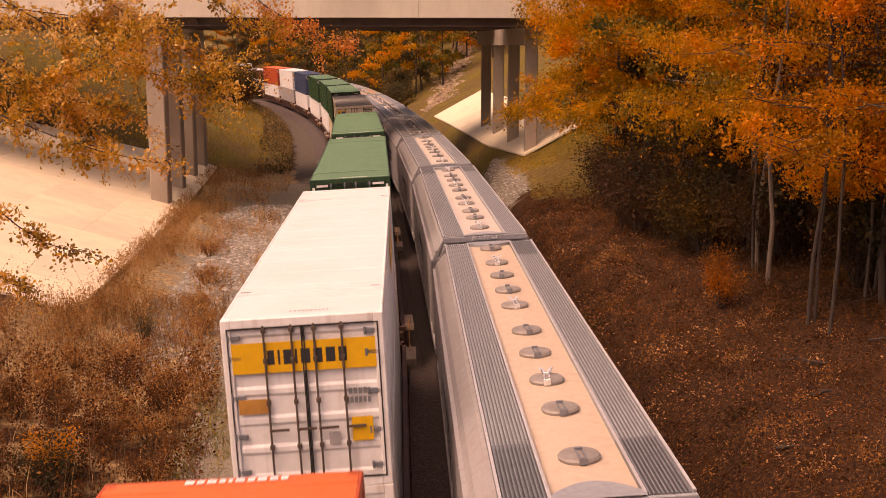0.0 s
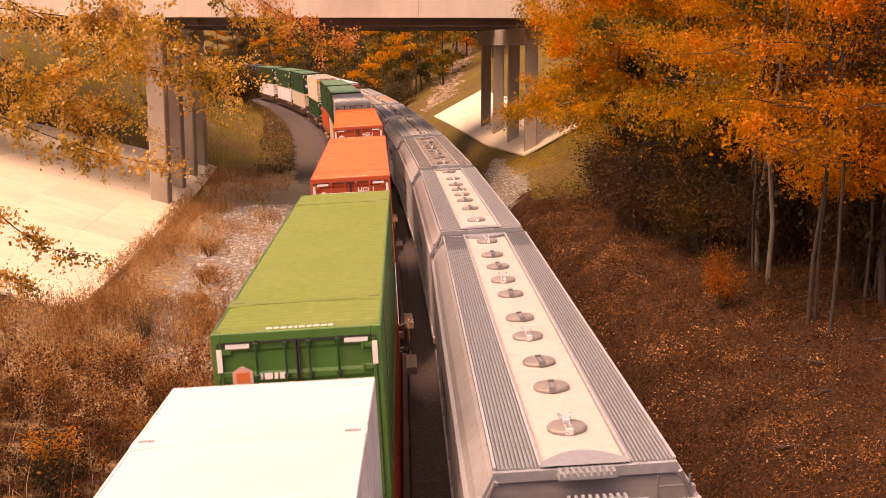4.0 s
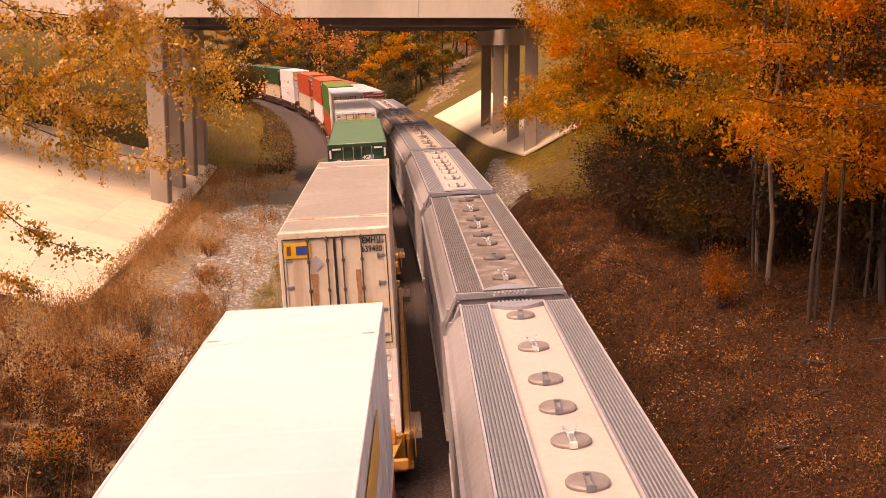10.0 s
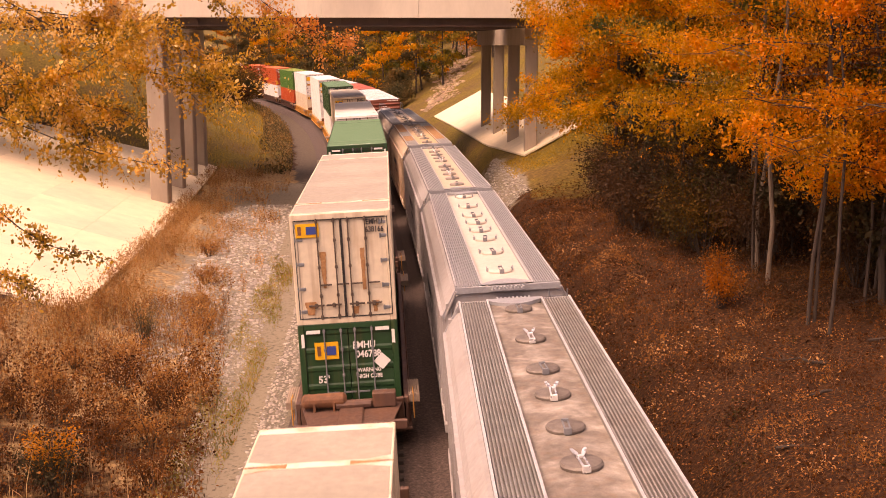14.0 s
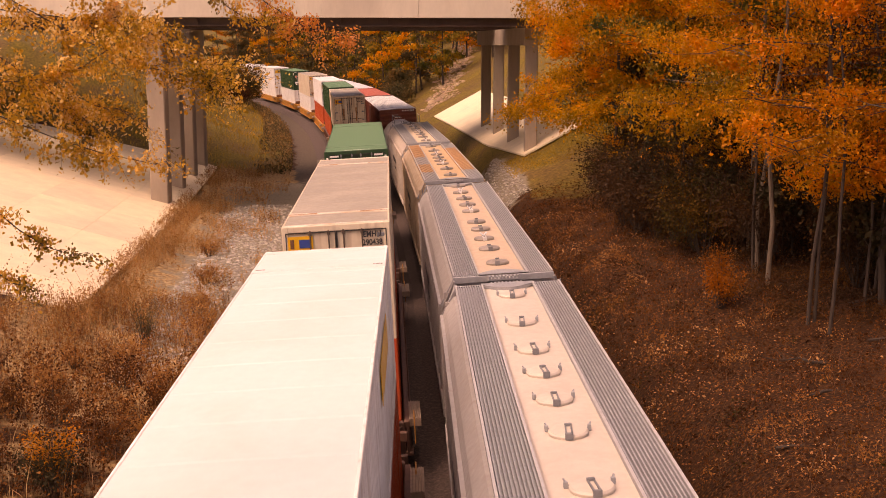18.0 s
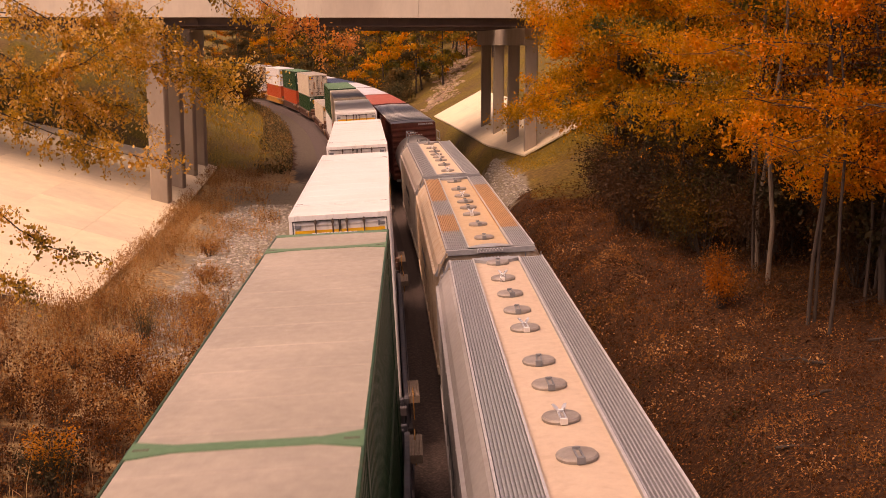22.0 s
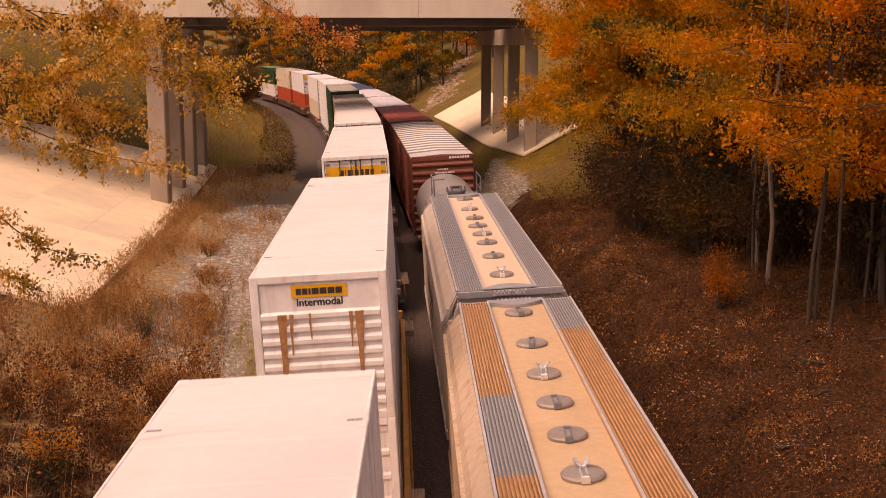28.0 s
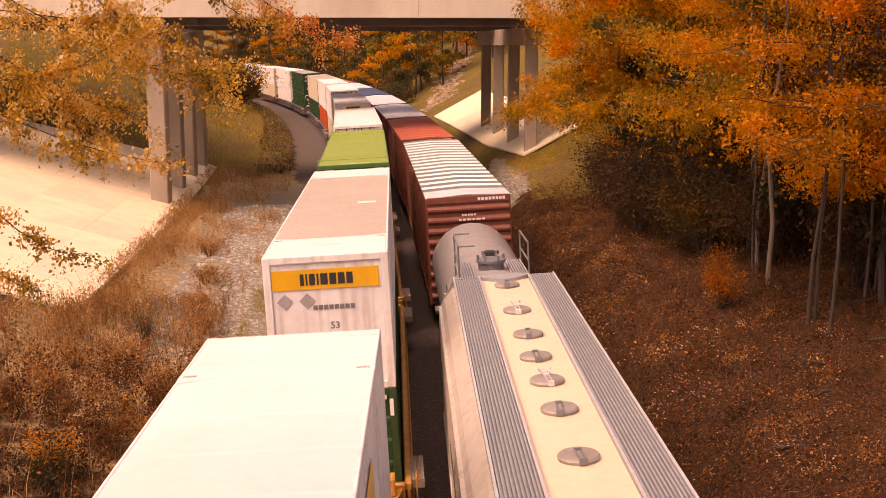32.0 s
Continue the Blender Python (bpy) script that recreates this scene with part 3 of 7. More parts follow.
def container(style, full=True, length=CL):
    """A box with frame, corrugated sides, roof and two ends; its rear end looks along -y. Origin under its middle."""
    style, _, number = style.partition(":")
    side, roof, strip, rods, label = {
        "white": (WHITE, WHITE_ROOF, WHITE_ROOF, GALV_DARK, "white domestic freight container with a yellow door sign"),
        "white_ribbed": (WHITE, WHITE_ROOF, WHITE_ROOF, GALV_DARK, "white container with a ribbed rust-streaked end wall"),
        "white_smooth": (WHITE, PALE_ROOF, WHITE_ROOF, GALV_DARK, "white container with a beige roof and a yellow end sign"),
        "beige": (BEIGE, BEIGE_ROOF, BAND, GALV_DARK, "weathered beige container with rust-stained doors"),
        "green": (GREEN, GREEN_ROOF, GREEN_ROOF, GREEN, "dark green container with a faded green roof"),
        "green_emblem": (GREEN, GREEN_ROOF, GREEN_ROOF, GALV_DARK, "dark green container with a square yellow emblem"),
        "green_beige": (GREEN, BEIGE_ROOF, GREEN_ROOF, GREEN, "dark green container with a dusty beige roof"),
        "lime": (LIME, LIME_ROOF, LIME_ROOF, GREEN, "green container with a bright lime-green roof"),
        "lime_dull": (LIME, LIME_DULL, LIME_DULL, GREEN, "green container with a dull olive-green roof"),
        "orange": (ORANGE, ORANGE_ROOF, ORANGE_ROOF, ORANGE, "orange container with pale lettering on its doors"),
        "blue": (BLUE, BLUE, BLUE, GALV_DARK, "dark blue steel container, dull with dirt"),
        "grey": (GREY, GREY, GREY, GALV_DARK, "dull grey steel container"),
    }[style]
    ob = thing("container", label, "container", "containers on the stack train")
    h = length / 2
    flat = style in ("beige", "green_beige")
    part("frame", frame_mesh(side, length), ob)
    for s in (-1, 1):
        part("side_wall", corrugated(side, s, length), ob)
    part("roof", roof_mesh(roof, length), ob, "" if side is roof else "roof of another shade than the sides")
    for s in (-1, 1) if full else ():
        part("roof_band", band_mesh(strip), ob, "", pose(0, s * (h - 2.03), 0))
        for x in (-1, 1) if style == "beige" else ():
            part("rust_patch", cached(("rpatch", x), lambda: stain_mesh(0.2, 0.75, 60 + x).copy()), ob, "orange rust on the band", pose(x * 0.55, s * (h - 2.03) - 0.02, CH + 0.0055, 90, 0, 0) @ pose(0, 0, 0, 0, x * -90, 0))
        part("end_band", cached(("eband", strip.name), lambda: Shape().box(-CW / 2 + 0.04, CW / 2 - 0.04, -0.13, 0.13, CH - 0.012, CH + 0.0, bev=0.004).mesh("end_band", strip)), ob, "", pose(0, s * (h - 0.17), 0))
        for x in (-1, 1):
            part("lifting_plate", cached("lplate", lambda: Shape().box(-0.09, 0.09, -0.022, 0.022, CH - 0.01, CH + 0.008, bev=0.004).mesh("lifting_plate", ROD)), ob, "small dark rusty plate", pose(x * 1.14, s * (h - 2.03), 0))
    if style == "white_smooth":
        part("roof_patch", panel_mesh("roof_patch", 0.5, 0.34, WHITE_ROOF, 0.006), ob, "small white patch", pose(0.7, -0.45, CH + 0.004, -90))
    for s in (-1, 1) if style == "white_smooth" else ():
        part("roof_end", cached("rend", lambda: Shape().box(-CW / 2 + 0.05, CW / 2 - 0.05, -0.86, 0.86, CH - 0.012, CH - 0.001, bev=0.003).mesh("roof_end", WHITE_ROOF)), ob, "white end sheet", pose(0, s * (h - 1.15), 0))
    part("front_wall", ribbed_end(side, 6, 1), ob, at=pose(0, h - 0.08, 0))
    if style in ("white_ribbed", "white_smooth"):
        w = part("rear_wall", ribbed_end(side, 8 if style == "white_ribbed" else 0, -1), ob, at=pose(0, -h + 0.08, 0))
        if style == "white_ribbed":
            part("sign", panel_mesh("sign", 1.05, 0.24, YELLOW), ob, "yellow sign", pose(0.0, -h + 0.04, CH - 0.33))
            part("writing_strip", bars_mesh([0.1, 0.1, 0.04, 0.13, 0.13, 0.13, 0.12], 0.12, 0.02, LETTER_DARK), ob, "", pose(0, -h + 0.026, CH - 0.33))
            part("lettering", lettering("Intermodal", 0.2, LETTER_DARK), ob, "black lettering", pose(0, -h + 0.045, CH - 0.55))
            for i, (x, wide, tall) in enumerate(((-0.72, 0.2, 1.35), (-0.55, 0.09, 0.8), (0.74, 0.18, 1.4), (0.58, 0.08, 0.7), (-0.2, 0.05, 0.5))):
                part("rust_streak", stain_mesh(wide, tall, 70 + i), ob, "orange-brown rust streak", pose(x, -h - 0.012, CH - 0.75))
        else:
            part("sign", panel_mesh("sign", 2.2, 0.42, YELLOW), ob, "yellow sign", pose(-0.02, -h + 0.04, CH - 0.5))
            part("writing_strip", bars_mesh([0.08, 0.04, 0.12, 0.04, 0.15, 0.14, 0.14, 0.13], 0.24, 0.035, LETTER_DARK), ob, "", pose(0, -h + 0.026, CH - 0.5))
            for x in (-0.88, -0.42):
                part("placard", panel_mesh("placard", 0.24, 0.24, GREY, 0.008, math.pi / 4), ob, "grey diamond placard", pose(x, -h + 0.04, CH - 0.95))
            part("writing_strip", bars_mesh([0.09] * 8, 0.1, 0.02, GALV_DARK), ob, "", pose(0.12, -h + 0.045, CH - 1.1))
            part("lettering", lettering("53", 0.2, GALV_DARK), ob, "", pose(0.12, -h + 0.045, CH - 1.5))
            part("plate", panel_mesh("plate", 0.42, 0.55, RUST, 0.02), ob, "rust-framed plate", pose(0.75, -h + 0.04, 0.65))
            part("plate_face", panel_mesh("plate_face", 0.32, 0.45, GREY, 0.03), ob, "", pose(0.75, -h + 0.04, 0.65))
        return ob
    for s in (-1, 1):
        d = part("door", door_mesh(side, s, flat), ob, at=pose(0, -h + 0.05, 0))
        for k in (0.18, 0.62):
            part("lock_rod", rod_mesh(ROD if style in ("white", "beige") else rods if style != "green" else GALV_DARK), d, at=pose(s * k, 0, 0))
        if full:
            part("gasket", gasket_mesh(s), d, "black rubber door seal")
        for z in (0.35, 0.95, 1.6, 2.25, 2.6) if full else ():
            part("hinge", hinge_mesh(GALV_DARK if style in ("white", "beige", "white_smooth") else side), d, at=pose(s * (CW / 2 - 0.2), 0, z, 0, 0, 0 if s > 0 else 180) if s > 0 else pose(s * (CW / 2 - 0.2), 0, z))
    face = -h + 0.012
    if not full and style not in ("green", "green_emblem", "beige"):
        return ob
    if style == "white":
        part("side_sign", cached("ssign", lambda: Shape().box(0, 0.01, 0, 3.4, 0, 0.62, bev=0.003).mesh("side_sign", YELLOW)), ob, "yellow sign along the side", pose(CW / 2 + 0.004, h - 7.4, CH - 1.15))
        part("writing_strip", bars_mesh([0.04] * 4 + [0.03] + [0.035] * 5, 0.06, 0.03, GALV_DARK), ob, "small dark marks on the roof end", pose(0.1, -h + 0.34, CH + 0.008, -90))
        part("sign", panel_mesh("sign", 2.3, 0.5, YELLOW), ob, "yellow sign across both doors", pose(0, face, CH - 0.65))
        part("writing_strip", bars_mesh([0.11, 0.035, 0.13, 0.035, 0.15, 0.14, 0.15, 0.13], 0.24, 0.055, LETTER_DARK), ob, "dark bars on the sign", pose(0.05, face - 0.009, CH - 0.65))
        part("plate", panel_mesh("plate", 0.5, 0.24, YELLOW_STEEL), ob, "small brown plate", pose(-0.85, face - 0.01, 1.45))
        part("sticker", panel_mesh("sticker", 0.34, 0.4, YELLOW), ob, "yellow warning sticker", pose(0.86, face - 0.01, 0.98))
        part("sticker", panel_mesh("sticker", 0.18, 0.2, GREY), ob, "", pose(0.4, face - 0.01, 0.85))
        part("writing_strip", bars_mesh([0.06] * 4, 0.1, 0.02, GALV_DARK), ob, "", pose(0.82, face - 0.012, 1.62))
        part("writing_strip", bars_mesh([0.05] * 6, 0.1, 0.02, GALV_DARK), ob, "", pose(0.82, face - 0.012, 1.47))
    elif style == "beige":
        if number != "239036":
            part("logo", panel_mesh("logo", 0.6, 0.36, YELLOW), ob, "yellow square logo", pose(-0.86, face - 0.01, CH - 0.42))
            part("logo_mark", panel_mesh("logo_mark", 0.26, 0.2, LOGO_BLUE), ob, "blue mark on the logo", pose(-0.76, face - 0.024, CH - 0.42))
            part("logo_mark", panel_mesh("logo_mark", 0.09, 0.22, RUST), ob, "brown mark on the logo", pose(-1.06, face - 0.024, CH - 0.42))
        part("lettering", lettering("EMHU", 0.2, LETTER_DARK, 0.8), ob, "black lettering", pose(0.86, face - 0.012, CH - 0.28))
        part("lettering", lettering(number or "638166", 0.2, LETTER_DARK, 0.8), ob, "", pose(0.86, face - 0.012, CH - 0.48))
        if number:
            part("placard", panel_mesh("placard", 0.26, 0.26, GREY, 0.008, math.pi / 4), ob, "grey diamond placard", pose(-0.45, face - 0.004, CH - 0.75))
            part("sticker", panel_mesh("sticker", 0.26, 0.14, YELLOW), ob, "yellow sticker", pose(0.82, face - 0.004, 1.1))
        for i, (x, top, wide, tall) in enumerate(((-0.5, 1.9, 0.2, 0.95), (0.52, 1.95, 0.13, 1.1), (-0.9, 0.6, 0.3, 0.35), (0.78, 0.55, 0.24, 0.3), (0.25, 0.42, 0.3, 0.2))):
            part("rust_streak", stain_mesh(wide, tall, 90 + i), ob, "orange-brown rust streak", pose(x, face - 0.004, top))
        for x in (-0.75, -0.3, 0.3, 0.75):
            part("door_handle", cached("dhandle", lambda: Shape().box(-0.2, 0.2, -0.03, 0.0, -0.025, 0.025, bev=0.008).box(-0.04, 0.04, -0.05, -0.02, -0.06, 0.06, bev=0.01).mesh("door_handle", ROD)), ob, "dark door handle", pose(x, face - 0.02, 0.5))
    else:
        lit = LETTER_WHITE
        if full:
            for y in (-h + 0.13, h - 0.13):
                part("writing_strip", bars_mesh([0.09, 0.07, 0.09, 0.06, 0.04, 0.09, 0.07, 0.09, 0.08, 0.07], 0.1, 0.03, lit), ob, "white marks on the roof end", pose(0.05, y, CH + 0.008, -90))
        for x in (-0.9, 0.9) if not flat else ():
            part("corner_mark", panel_mesh("corner_mark", 0.36, 0.09, lit), ob, "white reflective strip", pose(x, face - 0.01, CH - 0.2))
            part("corner_mark", panel_mesh("corner_mark", 0.08, 0.36, lit), ob, "", pose(x * 1.31, face - 0.03, CH - 0.42))
        # place of the emblem, of its writing, of the number, of the warning, of the length mark
        top, num, lx, lz, nx, nz, wx, wz, fx, fz = {
            "green": ("HGIU", number or "642293", -0.82, 0.84, 0.52, 0.62, -0.46, 1.2, 0.82, 1.62), "orange": ("HGIU", number or "637638", -0.88, 0.6, 0.58, 0.45, 0.58, 1.05, -0.82, 1.2),
            "green_emblem": ("EMHU", "046788", 0, 0, 0.5, 0.62, 0.5, 1.3, -0.7, 1.5), "green_beige": ("UPHU", "245122", -0.85, 0.5, 0.66, 0.42, -0.78, 0.92, -0.68, 1.42),
        }.get(style, ("", "", -0.85, 0.7, 0, 0, 0, 0, 0, 0))
        if style == "green_emblem":
            part("logo", panel_mesh("logo", 0.62, 0.46, YELLOW), ob, "square yellow emblem", pose(-0.58, face - 0.002, CH - 0.72))
            part("logo_mark", panel_mesh("logo_mark", 0.24, 0.24, LOGO_BLUE), ob, "dark mark on the emblem", pose(-0.46, face - 0.015, CH - 0.72))
            part("logo_mark", panel_mesh("logo_mark", 0.09, 0.26, RUST), ob, "brown mark on the emblem", pose(-0.78, face - 0.015, CH - 0.72))
        else:
            part("logo", emblem_mesh(0.18, 24 if style == "green" else 6, LOGO_PINK if style != "orange" else lit), ob, "small emblem", pose(lx, face - 0.01, CH - lz))
            part("logo_mark", panel_mesh("logo_mark", 0.2, 0.16, LOGO_RED if style != "orange" else GREY, 0.005), ob, "mark in the emblem", pose(lx, face - 0.023, CH - lz))
            part("writing_strip", bars_mesh([0.06, 0.12, 0.05, 0.1], 0.1, 0.03, lit), ob, "", pose(lx + 0.45, face - 0.012, CH - lz))
        if top:
            part("lettering", lettering(top, 0.26, lit, 0.85), ob, "white lettering", pose(nx - 0.1, face - 0.012, CH - nz))
            part("lettering", lettering(num, 0.26, lit, 0.85), ob, "", pose(nx, face - 0.012, CH - nz - 0.25))
            part("lettering", lettering("53'", 0.26, lit), ob, "", pose(fx, face - 0.012, CH - fz))
            for i, word in enumerate(("WARNING", "HIGH CUBE")):
                part("lettering", lettering(word, 0.15, lit, 0.85), ob, "small white lettering", pose(wx, face - 0.012, CH - wz - 0.17 * i))
        if style == "green":
            for i in range(2):
                part("writing_strip", bars_mesh([0.12, 0.08, 0.14, 0.1, 0.12, 0.1], 0.1, 0.03, lit), ob, "", pose(0.6, face - 0.012, CH - 1.18 - 0.15 * i))
            for x, z, w, t, m in ((-0.78, 1.75, 0.5, 0.26, WHITE), (-0.82, 2.02, 0.24, 0.14, WHITE), (-0.22, 2.1, 0.22, 0.22, LETTER_WHITE), (0.5, 2.06, 0.42, 0.25, WHITE), (0.95, 2.03, 0.4, 0.3, YELLOW)):
                part("sticker", panel_mesh("sticker", w, t, m), ob, "", pose(x, face - 0.004, CH - z))
        elif style == "orange":
            for x, z, w, t, m in ((-0.72, 1.75, 0.55, 0.34, GREY), (0.42, 1.68, 0.42, 0.42, WHITE), (0.9, 1.66, 0.36, 0.16, WHITE), (0.8, 2.15, 0.5, 0.3, YELLOW), (0.1, 2.2, 0.4, 0.2, HOP_TAN)):
                part("sticker", panel_mesh("sticker", w, t, m), ob, "", pose(x, face - 0.004, CH - z))
        elif style == "green_beige":
            part("placard", panel_mesh("placard", 0.38, 0.38, LETTER_WHITE, 0.008, math.pi / 4), ob, "pale diamond placard", pose(-0.2, face - 0.004, CH - 1.22))
            for x in (0.6, 0.92):
                for i in range(6):
                    part("writing_strip", bars_mesh([0.05, 0.09], 0.06, 0.02, lit), ob, "", pose(x, face - 0.012, CH - 1.02 - 0.1 * i))
            part("sticker", panel_mesh("sticker", 0.3, 0.44, YELLOW), ob, "yellow sticker", pose(0.98, face - 0.004, 0.88))
            part("sticker", panel_mesh("sticker", 0.28, 0.36, GREY), ob, "", pose(-0.72, face - 0.004, 0.75))
        else:
            part("placard", panel_mesh("placard", 0.32, 0.32, LETTER_WHITE, 0.008, math.pi / 4), ob, "pale diamond placard", pose(0.85, face - 0.004, CH - 1.08))
            part("sticker", panel_mesh("sticker", 0.3, 0.34, YELLOW), ob, "yellow sticker", pose(0.85, face - 0.004, 0.62))
    return ob


# ---- running gear and well cars ----
def truck_parts(ob, y):
    def wheel():
        sh = Shape()
        sh.tube((-0.07, 0, 0.42), (0.07, 0, 0.42), 0.42, n=20)
        sh.tube((-0.09, 0, 0.42), (-0.07, 0, 0.42), 0.45, n=20)
        return sh.mesh("wheel", RUST)

    def sideframe():
        sh = Shape()
        sh.box(-0.09, 0.09, -1.25, -0.6, 0.38, 0.62, bev=0.03)
        sh.box(-0.09, 0.09, 0.6, 1.25, 0.38, 0.62, bev=0.03)
        sh.box(-0.09, 0.09, -0.7, 0.7, 0.5, 0.72, bev=0.03)
        sh.box(-0.09, 0.09, -0.4, 0.4, 0.2, 0.34, bev=0.03)
        for s in (-1, 1):
            sh.tube((0, s * 0.14, 0.3), (0, s * 0.14, 0.56), 0.08, n=8)
        return sh.mesh("truck_frame", RUST)
    for s in (-1, 1):
        part("truck_frame", cached("sideframe", sideframe), ob, at=pose(s * 1.0, y, 0))
        for k in (-0.88, 0.88):
            part("wheel", cached("wheel", wheel), ob, at=pose(s * 0.75, y + k, 0, 0, 0, 0 if s > 0 else 180))
    part("bolster", cached("bolster", lambda: Shape().box(-1.0, 1.0, -0.2, 0.2, 0.5, 0.76, bev=0.04).box(-0.08, 0.08, -0.96, 0.96, 0.38, 0.46).mesh("bolster", RUST)), ob, at=pose(0, y, 0))


WELL_Z = 0.28


def well_car(mat, reach_r, reach_f):
    """One well with side sills and end platforms. reach: half-lengths behind and ahead of the well's middle."""
    ob = thing("well_car", {"yellow_ochre_steel_paint": "ochre-yellow", "rust_red_steel_paint": "rust-red", "dull_brown_steel_paint": "dull brown", "dull_slate_steel_paint": "slate-grey"}[mat.name] + " steel well car carrying stacked containers", "railcar", "well cars of the stack train")
    hw = CL / 2 + 0.18

    def sill():
        sh = Shape()
        sh.box(-0.07, 0.07, -hw, hw, 0.95, 1.13, bev=0.02)
        sh.box(-0.03, 0.03, -hw, hw, 0.3, 0.97)
        sh.box(-0.12, 0.12, -hw, hw, 0.22, 0.31, bev=0.02)
        k = 14
        for i in range(k):
            y = -hw + 0.4 + i * (2 * hw - 0.8) / (k - 1)
            sh.box(0.0, 0.09, y - 0.03, y + 0.03, 0.3, 0.96)
        return sh.mesh("side_sill", mat)

    def grating():
        """Step plate with a ridged top and a folded edge."""
        prof = [(-0.16, -0.16), (-0.16, 0.03)]
        for i in range(5):
            x = -0.13 + i * 0.06
            prof += [(x - 0.01, 0.03), (x, 0.045), (x + 0.02, 0.045), (x + 0.03, 0.03)]
        prof += [(0.17, 0.03), (0.17, -0.16)]
        return Shape().sweep(prof, [-0.7, 0.7]).mesh("step_plate", STEP)

    def platform(r):
        sh = Shape()
        d = r - hw
        sh.box(-1.35, 1.35, 0, 0.16, 0.3, 1.16, bev=0.02)
        sh.box(-0.32, 0.32, 0.16, d, 0.72, 1.12, bev=0.04)
        sh.add([(-1.3, 0.16, 1.0), (1.3, 0.16, 1.0), (0.75, d * 0.9, 1.0), (-0.75, d * 0.9, 1.0), (-1.3, 0.16, 1.06), (1.3, 0.16, 1.06), (0.75, d * 0.9, 1.06), (-0.75, d * 0.9, 1.06)],
               [(0, 3, 2, 1), (4, 5, 6, 7), (0, 1, 5, 4), (1, 2, 6, 5), (2, 3, 7, 6), (3, 0, 4, 7)])
        sh.box(-1.42, 1.42, d * 0.42, d * 0.42 + 0.14, 0.86, 1.1, bev=0.02)
        sh.tube((0.55, d * 0.6, 1.06), (0.55, d * 0.6, 1.3), 0.16, n=10)
        sh.tube((-0.5, 0.5, 1.18), (0.4, 0.5, 1.18), 0.12, n=10)
        return sh.mesh("end_platform", mat)
    for s in (-1, 1):
        part("side_sill", cached(("sill", mat.name), sill), ob, at=pose(s * 1.42, 0, 0, 0, 0, 0 if s > 0 else 180))
        for y in (-hw + 0.9, hw - 0.9):
            part("step_plate", cached("grating", grating), ob, "grimy ridged step plate", pose(s * 1.6, y, 1.08))
            part("grab_iron", cached("grab", lambda: Shape().tube((0, -0.25, 0), (0, -0.25, 0.7), 0.016, n=6).tube((0, 0.25, 0), (0, 0.25, 0.7), 0.016, n=6).tube((0, -0.25, 0.7), (0, 0.25, 0.7), 0.016, n=6).mesh("grab_iron", YELLOW_STEEL)), ob, at=pose(s * 1.6, y * 1.075, 0.5))
    part("well_floor", cached(("floor", mat.name), lambda: Shape().box(-1.36, 1.36, -hw, hw, WELL_Z - 0.1, WELL_Z - 0.004).mesh("well_floor", mat)), ob)
    part("end_platform", cached(("plat", mat.name, round(reach_f, 1)), lambda: platform(reach_f)), ob, at=pose(0, hw, 0))
    part("end_platform", cached(("plat", mat.name, round(reach_r, 1)), lambda: platform(reach_r)), ob, at=pose(0, -hw, 0, 0, 0, 180))
    if reach_r - hw > 0.7:
        def tank():
            sh = Shape().tube((-1.2, 0, 0), (-0.2, 0, 0), 0.19, n=16).tube((-1.28, 0, 0), (-1.2, 0, 0), 0.12, 0.19, n=16).tube((-0.2, 0, 0), (-0.12, 0, 0), 0.19, 0.12, n=16)
            for x in (-0.95, -0.45):
                sh.box(x - 0.03, x + 0.03, -0.205, 0.205, -0.24, 0.0)
            return sh.mesh("air_tank", RUST)
        part("air_tank", cached("air_tank", tank), ob, "rusty air tank lying across the end", pose(0, -hw - 0.42, 1.3))
        part("valve_box", cached(("valve_box", mat.name), lambda: Shape().box(0.55, 1.15, -0.16, 0.16, -0.22, 0.16, bev=0.02).box(0.2, 0.55, -0.06, 0.06, -0.2, -0.06, bev=0.01).mesh("valve_box", mat)), ob, "", pose(0, -hw - 0.42, 1.3))
    truck_parts(ob, -reach_r + 0.05)
    return ob


# rear end of each stack at the start, metres along the line; colours above and below; None: no box above
STACKS = [
    (36.6, "green", "beige"), (55.6, "green", "orange"), (79.5, "beige", "green"), (102.8, "green", "beige"), (121.7, "green", "white"), (143.0, "green", "white"),
    (164.0, "blue", "white"), (183.0, "white", "grey"), (202.0, "orange", "white"), (225.0, None, "white"), (244.0, "white", "green"),
    (17.7, "white", "white"), (-5.3, "orange", "beige"), (-28.4, "orange:636212", "white"), (-48.4, "lime_dull", "orange"), (-67.3, "white", "beige"),
    (-91.3, "white", "white"), (-115.0, "green", "white"), (-138.4, "beige:639480", "white"), (-162.3, "white", "orange"), (-182.3, "green:643479", "orange"), (-202.2, "beige", "green_emblem"),
    (-226.5, None, "beige"), (-250.6, "green", "white"), (-269.9, "beige:290438", "orange"), (-289.3, "white", "orange"), (-313.0, "white", "beige"),
    (-332.8, "white", "white"), (-351.9, "green_beige", "green"), (-375.3, "beige:239036", "green"), (-394.0, "white", "orange"), (-413.0, "white", "beige"),
    (-435.9, "white_ribbed", "white"), (-458.7, "white", "white"), (-478.5, "lime", "green"), (-496.4, "white_smooth", "green"), (-519.0, "white", "white"),
]
STACKS.sort(key=lambda r: -r[0])
CAR_PAINT = [(-60, RED_STEEL), (-170, YELLOW_STEEL), (-320, BROWN_STEEL), (-420, SLATE), (-900, YELLOW_STEEL)]  # down to that place in the train
LEFT_T = [0, 1.75, 11, 24, 32]
LEFT_V = [16.2, 16.3, 16.74, 15.94, 15.5]


